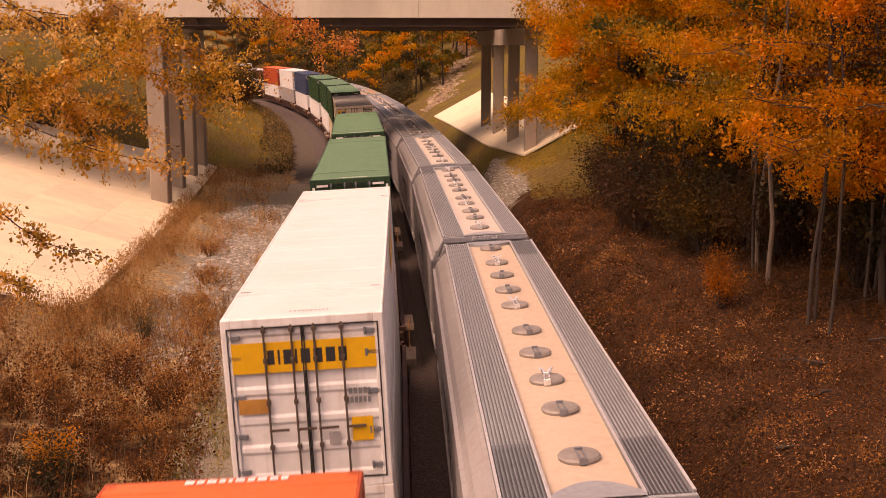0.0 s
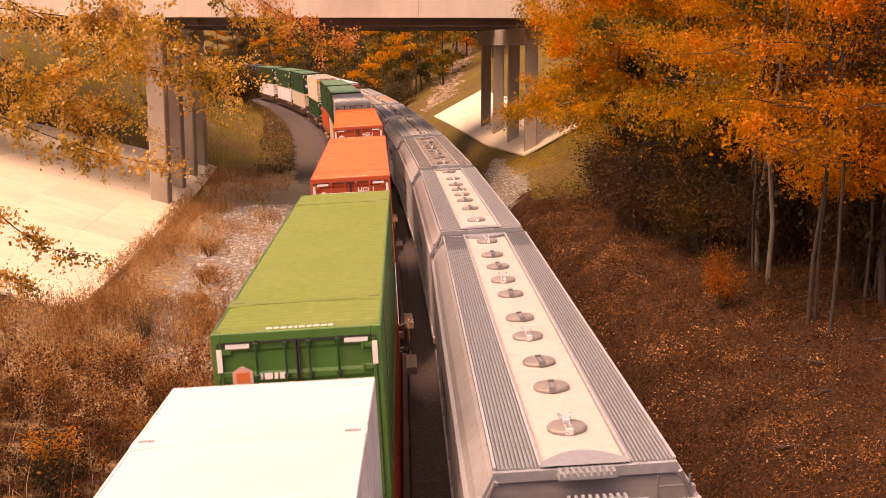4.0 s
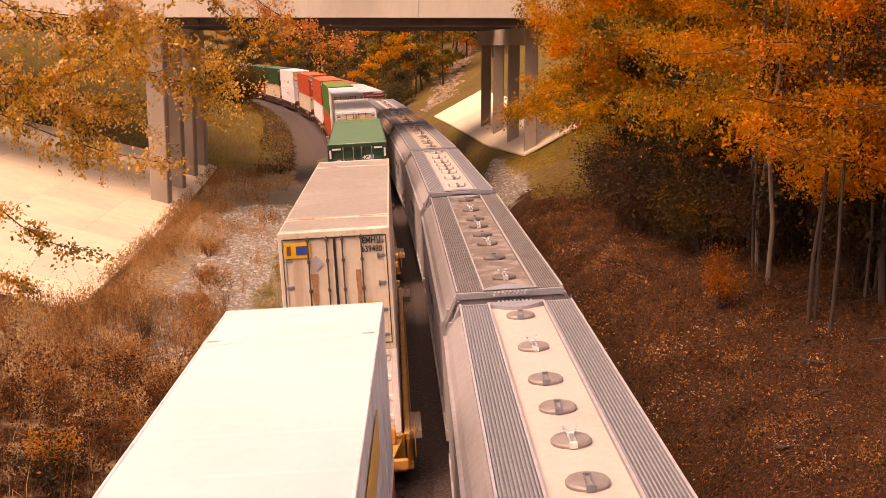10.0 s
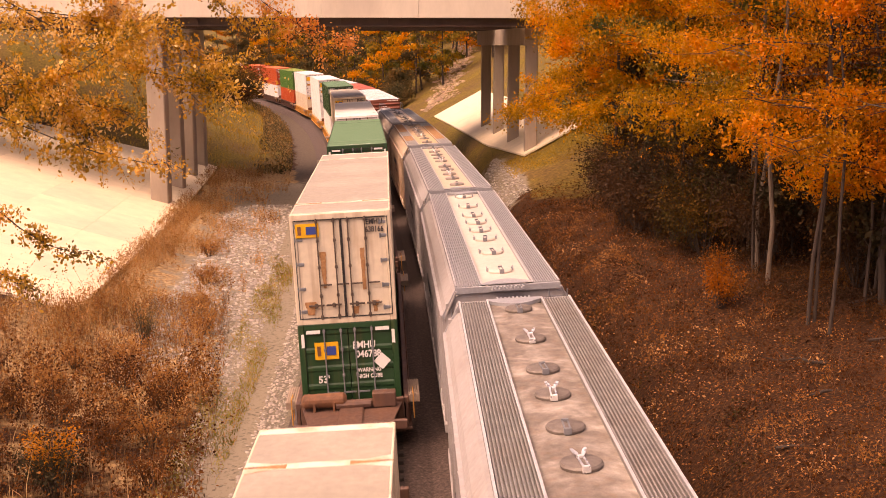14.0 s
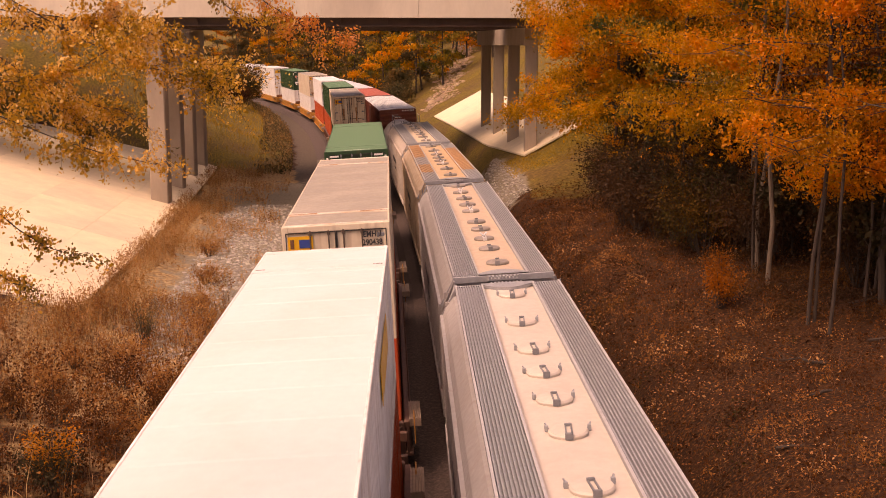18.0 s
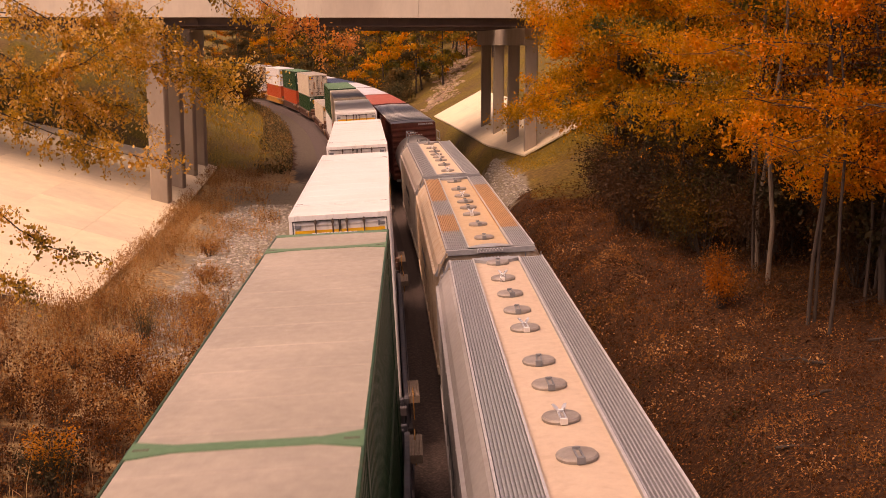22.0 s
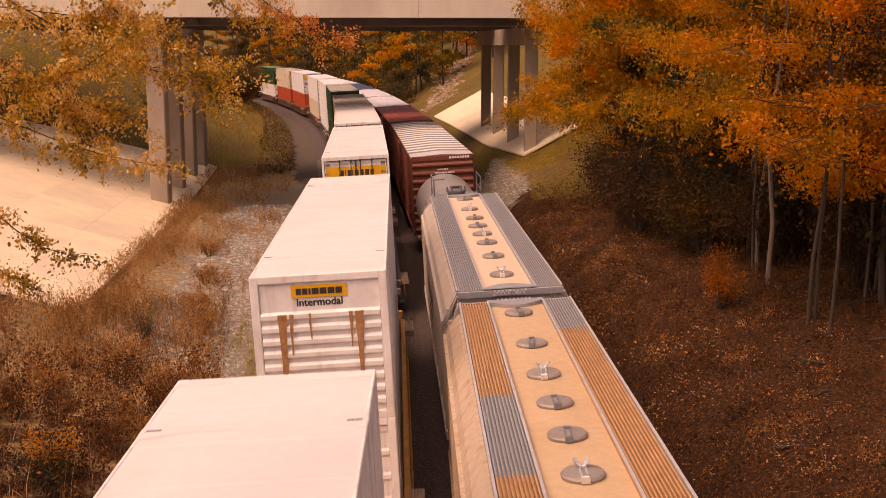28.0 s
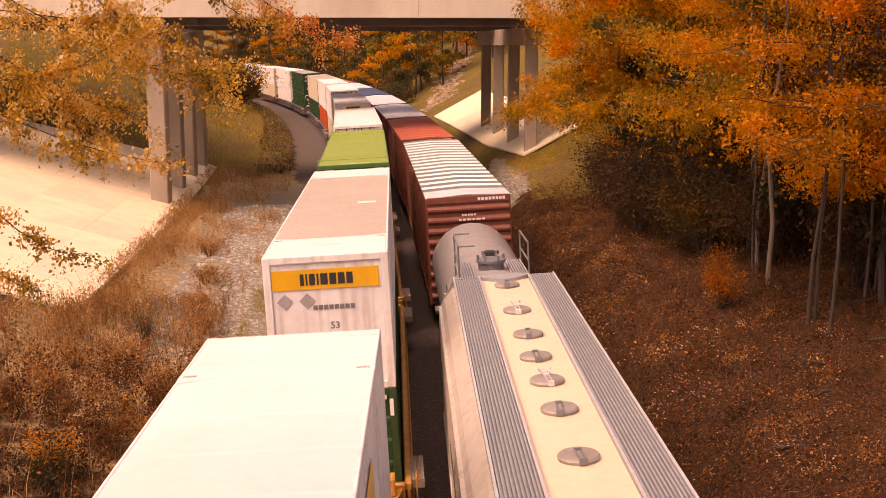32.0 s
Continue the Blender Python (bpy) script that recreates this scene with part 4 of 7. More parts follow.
def left_run(t):
    n = 400
    ts = np.linspace(0, t, n + 1)
    v = np.interp(ts, LEFT_T, LEFT_V)
    return float(np.sum((v[1:] + v[:-1]) / 2) * (t / n))


MOVERS = []  # (thing, metres along the line of its middle at the start, side offset, height, 'left' or 'right')
_proto = {}
for i, (q, top, low) in enumerate(STACKS):
    gap_r = (q - STACKS[i + 1][0] - CL) if i + 1 < len(STACKS) else 3.0
    gap_f = (STACKS[i - 1][0] - q - CL) if i else 3.0
    paint = next(m for low_q, m in CAR_PAINT if q > low_q)
    car = well_car(paint, CL / 2 + gap_r / 2 - 0.02, CL / 2 + gap_f / 2 - 0.02)
    MOVERS.append((car, q + CL / 2, 0.0, 0.0, "left"))
    for style, z, full in ((low, WELL_Z, top is None), (top, WELL_Z + CH + 0.004, True)):
        if style is None:
            continue
        if (style, full) in _proto:
            box = copy_thing(_proto[style, full], pose(0, 0, 0))
        else:
            box = _proto[style, full] = container(style, full)
        MOVERS.append((box, q + CL / 2, 0.0, z, "left"))

# ---- covered hoppers, tank car and boxcars ----
RB_IN, RB_OUT, DECK = 0.60, 1.25, 4.60


def hopper(tone, grate, grate_end, centre, hatches, length, dark_ends=(), pale_lids=False):
    label = {"cream_hopper_paint": "cream", "lilac_grey_hopper_paint": "grey", "ivory_hopper_paint": "ivory-white", "tan_hopper_paint": "rust-stained tan", "cement_stained_grey_paint": "cement-stained grey", "pale_yellow_hopper_paint": "pale yellow"}[centre.name]
    ob = thing("covered_hopper", label + " covered hopper with round hatches and ribbed running boards", "railcar", "hoppers of the freight train")
    h = length / 2 - 0.75

    def body():
        sh = Shape()
        ring = [(1.6, 1.15), (1.6, 3.95), (1.5, 4.18), (1.3, 4.42), (0.95, 4.53), (0.45, DECK - 0.03), (-0.45, DECK - 0.03), (-0.95, 4.53), (-1.3, 4.42), (-1.5, 4.18), (-1.6, 3.95), (-1.6, 1.15)]
        sh.sweep(ring, [-h, h])
        # side posts
        k = 13
        for i in range(k):
            y = -h + 0.3 + i * (2 * h - 0.6) / (k - 1)
            for s in (-1, 1):
                sh.box(min(s * 1.6, s * 1.66), max(s * 1.6, s * 1.66), y - 0.05, y + 0.05, 1.2, 3.9)
        for s in (-1, 1):
            sh.box(min(s * 1.58, s * 1.68), max(s * 1.58, s * 1.68), -h, h, 1.05, 1.25)
            sh.box(min(s * 1.56, s * 1.65), max(s * 1.56, s * 1.65), -h, h, 3.9, 4.0)
        return sh.mesh("body", tone)

    def band():
        sh = Shape()
        n = 6
        xs = [-RB_IN + 2 * RB_IN * i / n for i in range(n + 1)]
        z = [DECK + 0.03 * (1 - (x / RB_IN) ** 2) for x in xs]
        sh.sweep([(x, DECK - 0.05) for x in (RB_IN, -RB_IN)] + list(zip(xs, z)), [-h + 0.1, h - 0.1])
        return sh.mesh("roof_panel", centre)

    def board(y0, y1, mat):
        """Ribbed walkway plank: one bent sheet with ten raised ribs."""
        n = 10
        half = (RB_OUT - RB_IN) / 2
        w = 2 * (half - 0.035) / n
        prof = [(-half, DECK - 0.04), (-half, DECK + 0.1), (-half + 0.03, DECK + 0.1), (-half + 0.035, DECK + 0.03)]
        for i in range(n):
            x = -half + 0.035 + (i + 0.5) * w
            prof += [(x - w * 0.34, DECK + 0.03), (x - w * 0.2, DECK + 0.085), (x + w * 0.2, DECK + 0.085), (x + w * 0.34, DECK + 0.03)]
        prof += [(half - 0.035, DECK + 0.03), (half - 0.03, DECK + 0.1), (half, DECK + 0.1), (half, DECK - 0.04)]
        return Shape().sweep(prof, [y0, y1]).mesh("running_board", mat)

    def lid(mat):
        sh = Shape()
        n = 22
        prof = [(0.295, 0.0), (0.305, 0.045), (0.28, 0.075), (0.14, 0.1), (0.0, 0.108)]
        vs, fs = [], []
        for r, z in prof[:-1]:
            vs += [(r * math.cos(2 * math.pi * i / n), r * math.sin(2 * math.pi * i / n), z) for i in range(n)]
        vs.append((0, 0, prof[-1][1]))
        for j in range(len(prof) - 2):
            fs += [(j * n + i, j * n + (i + 1) % n, (j + 1) * n + (i + 1) % n, (j + 1) * n + i) for i in range(n)]
        k = (len(prof) - 2) * n
        fs += [(k + i, k + (i + 1) % n, len(vs) - 1) for i in range(n)]
        sh.add(vs, fs)
        return sh.mesh("hatch", mat, True)

    def latch(kind):
        sh = Shape()
        # two flat arms from the rim to a small pivot at the lid's middle, and a hook over the rim
        for x in (-0.042, 0.042):
            sh.box(x - 0.012, x + 0.012, -0.3, 0.06, 0.098, 0.125)
        sh.box(-0.055, 0.055, 0.03, 0.075, 0.096, 0.15, bev=0.008)
        sh.box(-0.06, 0.06, -0.335, -0.295, 0.02, 0.13, bev=0.008)
        if kind:
            sh.add([(q * x, y, z) for q in (-1, 1) for x, y, z in ((0.02, 0.0, 0.13), (0.09, 0.09, 0.17), (0.12, 0.18, 0.2), (0.08, 0.2, 0.2), (0.025, 0.1, 0.165), (0.02, 0.0, 0.115), (0.09, 0.09, 0.155), (0.12, 0.18, 0.185), (0.08, 0.2, 0.185), (0.025, 0.1, 0.15))],
                   [tuple(o + i for i in f) for o in (0, 10) for f in ((0, 1, 2, 3, 4), (9, 8, 7, 6, 5), (0, 5, 6, 1), (1, 6, 7, 2), (2, 7, 8, 3), (3, 8, 9, 4), (4, 9, 5, 0))])
        return sh.mesh("latch", BRIGHT if kind else GALV_DARK)

    def end(sign):
        sh = Shape()
        # end sheet, sloping in under the roof, with a sill platform below
        sh.box(-1.5, 1.5, -0.04, 0.0, 2.9, 4.3)
        sh.add([(-1.5, -0.04, 2.95), (1.5, -0.04, 2.95), (1.3, -2.0, 1.3), (-1.3, -2.0, 1.3), (-1.5, -0.1, 2.9), (1.5, -0.1, 2.9), (1.3, -2.06, 1.25), (-1.3, -2.06, 1.25)],
               [(0, 1, 2, 3), (4, 7, 6, 5), (0, 4, 5, 1), (1, 5, 6, 2), (2, 6, 7, 3), (3, 7, 4, 0)])
        sh.box(-1.5, 1.5, -2.0, 0.45, 1.0, 1.14, bev=0.02)
        sh.box(-0.3, 0.3, -2.0, 0.6, 0.72, 1.0, bev=0.03)
        for s in (-1, 1):
            sh.box(s * 1.45 - 0.06, s * 1.45 + 0.06, -0.02, 0.08, 1.1, 4.3)
            sh.tube((s * 1.45, 0.0, 2.2), (s * 1.45, 0.4, 1.1), 0.035, n=6)
            sh.tube((s * 1.55, 0.02, 3.9), (s * 1.25, 0.28, DECK + 0.02), 0.03, n=6)
        return sh.mesh("end_frame", tone)

    def cross():
        """Cross beam under the boards' ends."""
        sh = Shape()
        sh.box(-RB_OUT - 0.02, RB_OUT + 0.02, 0.0, 0.07, DECK - 0.1, DECK + 0.065, bev=0.01)
        for s in (-1, 1):
            sh.add([(s * RB_OUT, 0.0, DECK + 0.05), (s * RB_OUT, 0.07, DECK + 0.05), (s * 1.62, 0.07, 3.98), (s * 1.62, 0.0, 3.98), (s * RB_OUT, 0.0, DECK - 0.06), (s * RB_OUT, 0.07, DECK - 0.06), (s * 1.56, 0.07, 3.92), (s * 1.56, 0.0, 3.92)],
                   [(0, 1, 2, 3), (4, 7, 6, 5), (0, 4, 5, 1), (1, 5, 6, 2), (2, 6, 7, 3), (3, 7, 4, 0)])
        return sh.mesh("end_beam", GALV)

    def grille():
        """Small step past the cross beam: one sheet pressed into upright bars."""
        prof = [(-0.4, DECK - 0.02)]
        for i in range(9):
            x = -0.36 + i * 0.09
            prof += [(x - 0.026, DECK + 0.02), (x - 0.02, DECK + 0.075), (x + 0.02, DECK + 0.075), (x + 0.026, DECK + 0.02)]
        prof.append((0.4, DECK - 0.02))
        return Shape().sweep(prof, [0.02, 0.3]).mesh("end_step", GALV)

    def edge(y0, y1):
        """Upright angle along a running board's edge."""
        return Shape().sweep([(-0.022, DECK - 0.05), (-0.022, DECK + 0.108), (0.022, DECK + 0.108), (0.022, DECK + 0.09), (-0.008, DECK + 0.09), (-0.008, DECK - 0.05)], [y0, y1]).mesh("board_edge", GALV_PALE)

    def ears():
        """Two clamp lugs on a lid's rim."""
        sh = Shape()
        for q in (-1, 1):
            sh.box(q * 0.32 - 0.03, q * 0.32 + 0.03, 0.1, 0.16, 0.0, 0.1, bev=0.01)
            sh.tube((q * 0.32, 0.13, 0.09), (q * 0.34, 0.17, 0.12), 0.016, n=6)
        sh.sweep([(-0.3, 0.0), (-0.3, 0.05), (0.3, 0.05), (0.3, 0.0)], [0.12, 0.14])
        return sh.mesh("clamp", GALV)

    def arch():
        sh = Shape()
        n = 10
        pts = []
        for i in range(n + 1):
            t = math.pi * i / n
            pts.append((-0.62 + 1.24 * i / n, -0.42 * math.sin(t) - 0.1))
        vs = [(x, y, z) for z in (DECK + 0.02, DECK + 0.1) for x, y in pts] + [(x, 0.06, DECK + 0.1) for x, y in pts]
        m = n + 1
        sh.add(vs, [(i, i + 1, m + i + 1, m + i) for i in range(n)] + [(m + i, m + i + 1, 2 * m + i + 1, 2 * m + i) for i in range(n)])
        return sh.mesh("roof_saddle", GALV)

    def ladder():
        sh = Shape()
        for x in (-0.22, 0.22):
            sh.tube((x, 0, 1.1), (x, 0, 4.5), 0.018, n=5)
        for i in range(9):
            sh.tube((-0.22, 0, 1.3 + i * 0.38), (0.22, 0, 1.3 + i * 0.38), 0.014, n=5)
        return sh.mesh("ladder", GALV_DARK)

    def bay():
        sh = Shape()
        sh.add([(-1.5, -2.3, 1.2), (1.5, -2.3, 1.2), (1.5, 2.3, 1.2), (-1.5, 2.3, 1.2), (-0.5, -0.4, 0.45), (0.5, -0.4, 0.45), (0.5, 0.4, 0.45), (-0.5, 0.4, 0.45)],
               [(0, 4, 5, 1), (1, 5, 6, 2), (2, 6, 7, 3), (3, 7, 4, 0), (4, 7, 6, 5), (0, 1, 2, 3)])
        return sh.mesh("discharge_bay", tone)
    lk = round(length, 2)
    part("body", cached(("hbody", tone.name, lk), body), ob)
    part("roof_panel", cached(("hband", centre.name, lk), band), ob, "paler strip under the hatches" if centre is not tone else "")
    cut = 2.1 if grate_end is not grate else 0.0
    c = (RB_IN + RB_OUT) / 2
    for s in (-1, 1):
        if grate is GRATE_RUST:
            cuts = [0, 0.19, 0.39, 0.6, 1.0] if s < 0 else [0, 0.2, 0.84, 1.0]
            for j in range(len(cuts) - 1):
                part("running_board", board(-h + 2 * h * cuts[j], -h + 2 * h * cuts[j + 1] - 0.01, grate if j % 2 else grate_end), ob, "rust-orange ribbed board" if j % 2 else "galvanised ribbed board", pose(s * c, 0, 0))
        elif cut:
            c0, c1 = (cut if (s, -1) in dark_ends else 0.0), (cut if (s, 1) in dark_ends else 0.0)
            part("running_board", board(-h + c0, h - c1, grate), ob, at=pose(s * c, 0, 0))
            for e in (-1, 1):
                if (s, e) in dark_ends:
                    part("running_board", board(*((-h, -h + cut - 0.01) if e < 0 else (h - cut + 0.01, h)), grate_end), ob, "darker end length", pose(s * c, 0, 0))
        else:
            part("running_board", cached(("rb", grate.name, lk, 0), lambda: board(-h, h, grate)), ob, at=pose(s * c, 0, 0))
    for s in (-1, 1):
        for x in (RB_IN + 0.012, RB_OUT - 0.012):
            part("board_edge", cached(("edge", lk), lambda: edge(-h, h)), ob, at=pose(s * x, 0, 0, 0, 0, 0 if s * (x - c) > 0 else 180))
    lid_mat = centre if pale_lids else HATCH_DARK if centre is HOP_DIRTY else HATCH
    lid_kind = ("lid", lid_mat.name)
    for i, y in enumerate(hatches):
        lid_ob = part("hatch", cached(lid_kind, lambda: lid(lid_mat)), ob, "round hatch lid", pose(random.uniform(-0.02, 0.02), y, DECK + 0.025, 0, 0, random.uniform(-6, 6)))
        kind = (i % 2 == 0 if centre is HOP_DIRTY else (i * 7 + len(hatches) + int(length * 10)) % 3 == 0) and not pale_lids
        part("latch", cached(("latch", kind), lambda: latch(kind)), lid_ob)
        if pale_lids:
            part("clamp", cached("ears", ears), lid_ob)
    for e in (-1, 1):
        turn = 0 if e > 0 else 180
        part("end_frame", cached(("hend", tone.name), lambda: end(1)), ob, at=pose(0, e * h, 0, 0, 0, turn))
        part("end_beam", cached("cross", cross), ob, "galvanised cross beam", pose(0, e * h, 0, 0, 0, turn))
        part("end_step", cached("grille", grille), ob, "galvanised step of upright bars", pose(0, e * h, 0, 0, 0, turn))
        part("roof_saddle", cached("arch", arch), ob, at=pose(0, e * h, 0, 0, 0, turn))
        part("ladder", cached("ladder", ladder), ob, at=pose(e * -1.2, e * (h + 0.12), 0))
        truck_parts(ob, e * (h - 1.1))
    for y in (-h * 0.55, 0, h * 0.55):
        part("discharge_bay", cached(("bay", tone.name), bay), ob, at=pose(0, y, 0))
    part("side_lettering", cached("hopbars", lambda: Shape().box(-1.69, -1.685, -2.2, -0.9, 2.9, 3.2).box(-1.69, -1.685, -0.7, 0.9, 2.9, 3.2).box(-1.69, -1.685, -2.2, -0.4, 2.5, 2.64).mesh("side_lettering", LETTER_DARK)), ob)
    return ob


def tank_car(length):
    ob = thing("tank_car", "matt grey tank car with a railed top platform", "railcar", "")
    h = length / 2 - 0.9

    def shell():
        sh = Shape()
        n, r = 28, 1.42
        ys = [(-h - 0.42, 0.05), (-h - 0.4, 0.5), (-h - 0.3, 0.95), (-h - 0.12, 1.28), (-h + 0.12, r), (h - 0.12, r), (h + 0.12, 1.28), (h + 0.3, 0.95), (h + 0.4, 0.5), (h + 0.42, 0.05)]
        vs = [(rr * math.cos(2 * math.pi * i / n), y, 2.75 + rr * math.sin(2 * math.pi * i / n)) for y, rr in ys for i in range(n)]
        sh.add(vs, [(j * n + i, j * n + (i + 1) % n, (j + 1) * n + (i + 1) % n, (j + 1) * n + i) for j in range(len(ys) - 1) for i in range(n)])
        return sh.mesh("tank_shell", TANK, True)
    part("tank_shell", shell(), ob)
    part("underframe", Shape().box(-0.35, 0.35, -h - 0.9, h + 0.9, 0.75, 1.15, bev=0.04).box(-1.4, 1.4, -h - 0.5, -h + 0.3, 1.0, 1.12).box(-1.4, 1.4, h - 0.3, h + 0.5, 1.0, 1.12).box(-1.1, 1.1, -h + 0.2, -h + 0.9, 1.1, 1.8).box(-1.1, 1.1, h - 0.9, h - 0.2, 1.1, 1.8).mesh("underframe", TANK), ob)
    man = Shape().tube((0, 0, 4.1), (0, 0, 4.35), 0.36, n=16).tube((0, 0, 4.35), (0, 0, 4.42), 0.42, n=16)
    for i in range(6):
        a = i * math.pi / 3
        man.tube((0.36 * math.cos(a), 0.36 * math.sin(a), 4.42), (0.36 * math.cos(a), 0.36 * math.sin(a), 4.55), 0.035, n=6)
    part("manway", man.mesh("manway", GALV_DARK), ob, "dark bolted manway", pose(0, -h * 0.62, 0))
    val = Shape().box(-0.14, 0.14, -0.14, 0.14, 4.15, 4.4, bev=0.02).tube((-0.25, 0, 4.34), (0.25, 0, 4.34), 0.05, n=8)
    part("valve", val.mesh("valve", DARK), ob, "dark valve block", pose(0.1, -h * 0.35, 0))
    post = Shape().tube((0, 0, 3.7), (0, 0, 5.0), 0.025, n=6).mesh("rail_post", GALV_DARK)
    side_rail = Shape().tube((0, -1.0, 0), (0, 1.0, 0), 0.025, n=6).mesh("handrail", GALV_DARK)
    end_rail = Shape().tube((-0.95, 0, 5.0), (-0.5, 0, 5.0), 0.025, n=6).mesh("handrail", GALV_DARK)
    for x in (-0.95, 0.95):
        for y in (-1.0, 1.0):
            part("rail_post", post, ob, at=pose(x, y - h * 0.62, 0))
        for z in (4.5, 5.0):
            part("handrail", side_rail, ob, at=pose(x, -h * 0.62, z))
    for y in (-1.0, 1.0):
        part("handrail", end_rail, ob, at=pose(0, y - h * 0.62, 0))
    plat = Shape()
    for s in (-1, 1):
        for i in range(7):
            plat.box(s * 0.72 - 0.24 + i * 0.07, s * 0.72 - 0.2 + i * 0.07, -1.1, 1.1, 4.12, 4.16)
    part("platform", plat.mesh("platform", GALV), ob, at=pose(0, -h * 0.62, 0))
    for s in (-1, 1):
        truck_parts(ob, s * (h - 0.3))
    return ob


def boxcar(body_mat, roof_mat, length, tall, banded):
    ob = thing("boxcar", ("oxide-red boxcar with a banded silver sheet roof" if banded else "oxide-red boxcar with a plain roof"), "railcar", "boxcars of the freight train")
    h, w = length / 2 - 0.7, 1.5
    top = tall

    def side(s):
        sh = Shape()
        sh.box(min(s * w, s * (w - 0.06)), max(s * w, s * (w - 0.06)), -h, h, 1.05, top - 0.1)
        k = int(2 * h / 1.25)
        for i in range(k + 1):
            y = -h + 0.08 + i * (2 * h - 0.16) / k
            sh.box(min(s * w, s * (w + 0.06)), max(s * w, s * (w + 0.06)), y - 0.06, y + 0.06, 1.05, top - 0.15)
        sh.box(min(s * w, s * (w + 0.07)), max(s * w, s * (w + 0.07)), -h, h, 0.9, 1.1)
        sh.box(min(s * w, s * (w + 0.05)), max(s * w, s * (w + 0.05)), -h, h, top - 0.22, top - 0.08)
        return sh.mesh("side_wall", body_mat)

    def ends():
        """Pressed end wall: one sheet with nine horizontal corrugations."""
        prof = [(0.95, 0.0)]
        k = 9
        for i in range(k):
            z = 1.2 + i * (top - 1.75) / (k - 1)
            prof += [(z - 0.14, 0.0), (z - 0.03, -0.09), (z + 0.04, -0.09), (z + 0.14, 0.0)]
        prof += [(top - 0.32, 0.0), (top - 0.3, -0.05), (top - 0.08, -0.05), (top - 0.06, 0.05), (0.95, 0.05)]
        m = len(prof)
        vs = [(x, y, z) for x in (-w, w) for z, y in prof]
        return Shape().add(vs, [(i, (i + 1) % m, m + (i + 1) % m, m + i) for i in range(m)] + [tuple(range(m)), tuple(range(2 * m - 1, m - 1, -1))]).mesh("end_wall", body_mat)

    def roof():
        sh = Shape()
        sh.add([(-w - 0.04, -h, top - 0.08), (0, -h, top), (w + 0.04, -h, top - 0.08), (-w - 0.04, h, top - 0.08), (0, h, top), (w + 0.04, h, top - 0.08), (-w, -h, top - 0.16), (w, -h, top - 0.16), (-w, h, top - 0.16), (w, h, top - 0.16)],
               [(0, 1, 4, 3), (1, 2, 5, 4), (0, 6, 7, 2, 1), (3, 4, 5, 9, 8), (0, 3, 8, 6), (2, 7, 9, 5), (6, 8, 9, 7)])
        return sh.mesh("roof", roof_mat)

    def rib():
        sh = Shape()
        q = 0.3 if banded else 0.2
        for s in (-1, 1):
            sh.add([(0, -q, top - 0.005), (s * (w + 0.05), -q, top - 0.085), (s * (w + 0.05), q, top - 0.085), (0, q, top - 0.005), (0, 0.05 - q, top + 0.016), (s * (w + 0.05), 0.05 - q, top - 0.064), (s * (w + 0.05), q - 0.05, top - 0.064), (0, q - 0.05, top + 0.016)],
                   [(0, 1, 5, 4), (4, 5, 6, 7), (7, 6, 2, 3), (1, 2, 6, 5)])
        return sh.mesh("roof_rib", LETTER_WHITE if banded else roof_mat)
    for s in (-1, 1):
        part("side_wall", cached(("bside", body_mat.name, s, length, tall), lambda: side(s)), ob)
        part("end_wall", cached(("bend", body_mat.name, tall), ends), ob, at=pose(0, s * h, 0, 0, 0, 180 if s > 0 else 0))
        part("coupler", cached("coupler", lambda: Shape().box(-0.3, 0.3, -0.1, 0.4, 0.75, 1.0, bev=0.03).box(-0.12, 0.12, 0.4, 0.68, 0.78, 0.96, bev=0.03).mesh("coupler", RUST)), ob, at=pose(0, s * h, 0, 0, 0, 0 if s > 0 else 180))
        truck_parts(ob, s * (h - 2.0))
        part("door", cached(("bdoor", body_mat.name, s, tall), lambda: Shape().box(min(s * (w + 0.06), s * (w + 0.14)), max(s * (w + 0.06), s * (w + 0.14)), -1.5, 1.5, 1.05, top - 0.25, bev=0.02).mesh("door", body_mat)), ob)
    part("roof", cached(("broof", roof_mat.name, length, tall), roof), ob, "roof sheet of another shade" if roof_mat is not body_mat else "")
    k = int(2 * h / 1.35)
    for i in range(1, k):
        if not banded or i > 1:
            part("roof_rib", cached(("brib", roof_mat.name, tall, banded), rib), ob, at=pose(0, -h + i * 2 * h / k, 0))
    if banded:
        part("end_panel", Shape().sweep([(w + 0.05, top - 0.07), (0, top + 0.01), (-w - 0.05, top - 0.07), (-w - 0.05, top - 0.1), (0, top - 0.02), (w + 0.05, top - 0.1)], [-h - 0.01, -h + 1.7]).mesh("end_panel", SILVER_ROOF), ob, "plain silver sheet at the roof's end")
    part("underframe", cached(("bunder", length), lambda: Shape().box(-1.4, 1.4, -h, h, 0.8, 1.0).mesh("underframe", DARK)), ob)
    part("writing_strip", bars_mesh([0.1] * 4 + [0.09] * 4, 0.11, 0.035, LETTER_WHITE), ob, "white writing on the end", pose(0.85, -h - 0.056, top - 0.19))
    part("writing_strip", bars_mesh([0.07, 0.1, 0.06, 0.1, 0.08], 0.07, 0.03, LETTER_WHITE), ob, "", pose(0, -h - 0.1, top - 0.75))
    part("writing_strip", bars_mesh([0.12, 0.1, 0.16, 0.1, 0.18, 0.1], 0.07, 0.04, LETTER_WHITE), ob, "", pose(0.1, -h - 0.1, top - 0.92))
    return ob


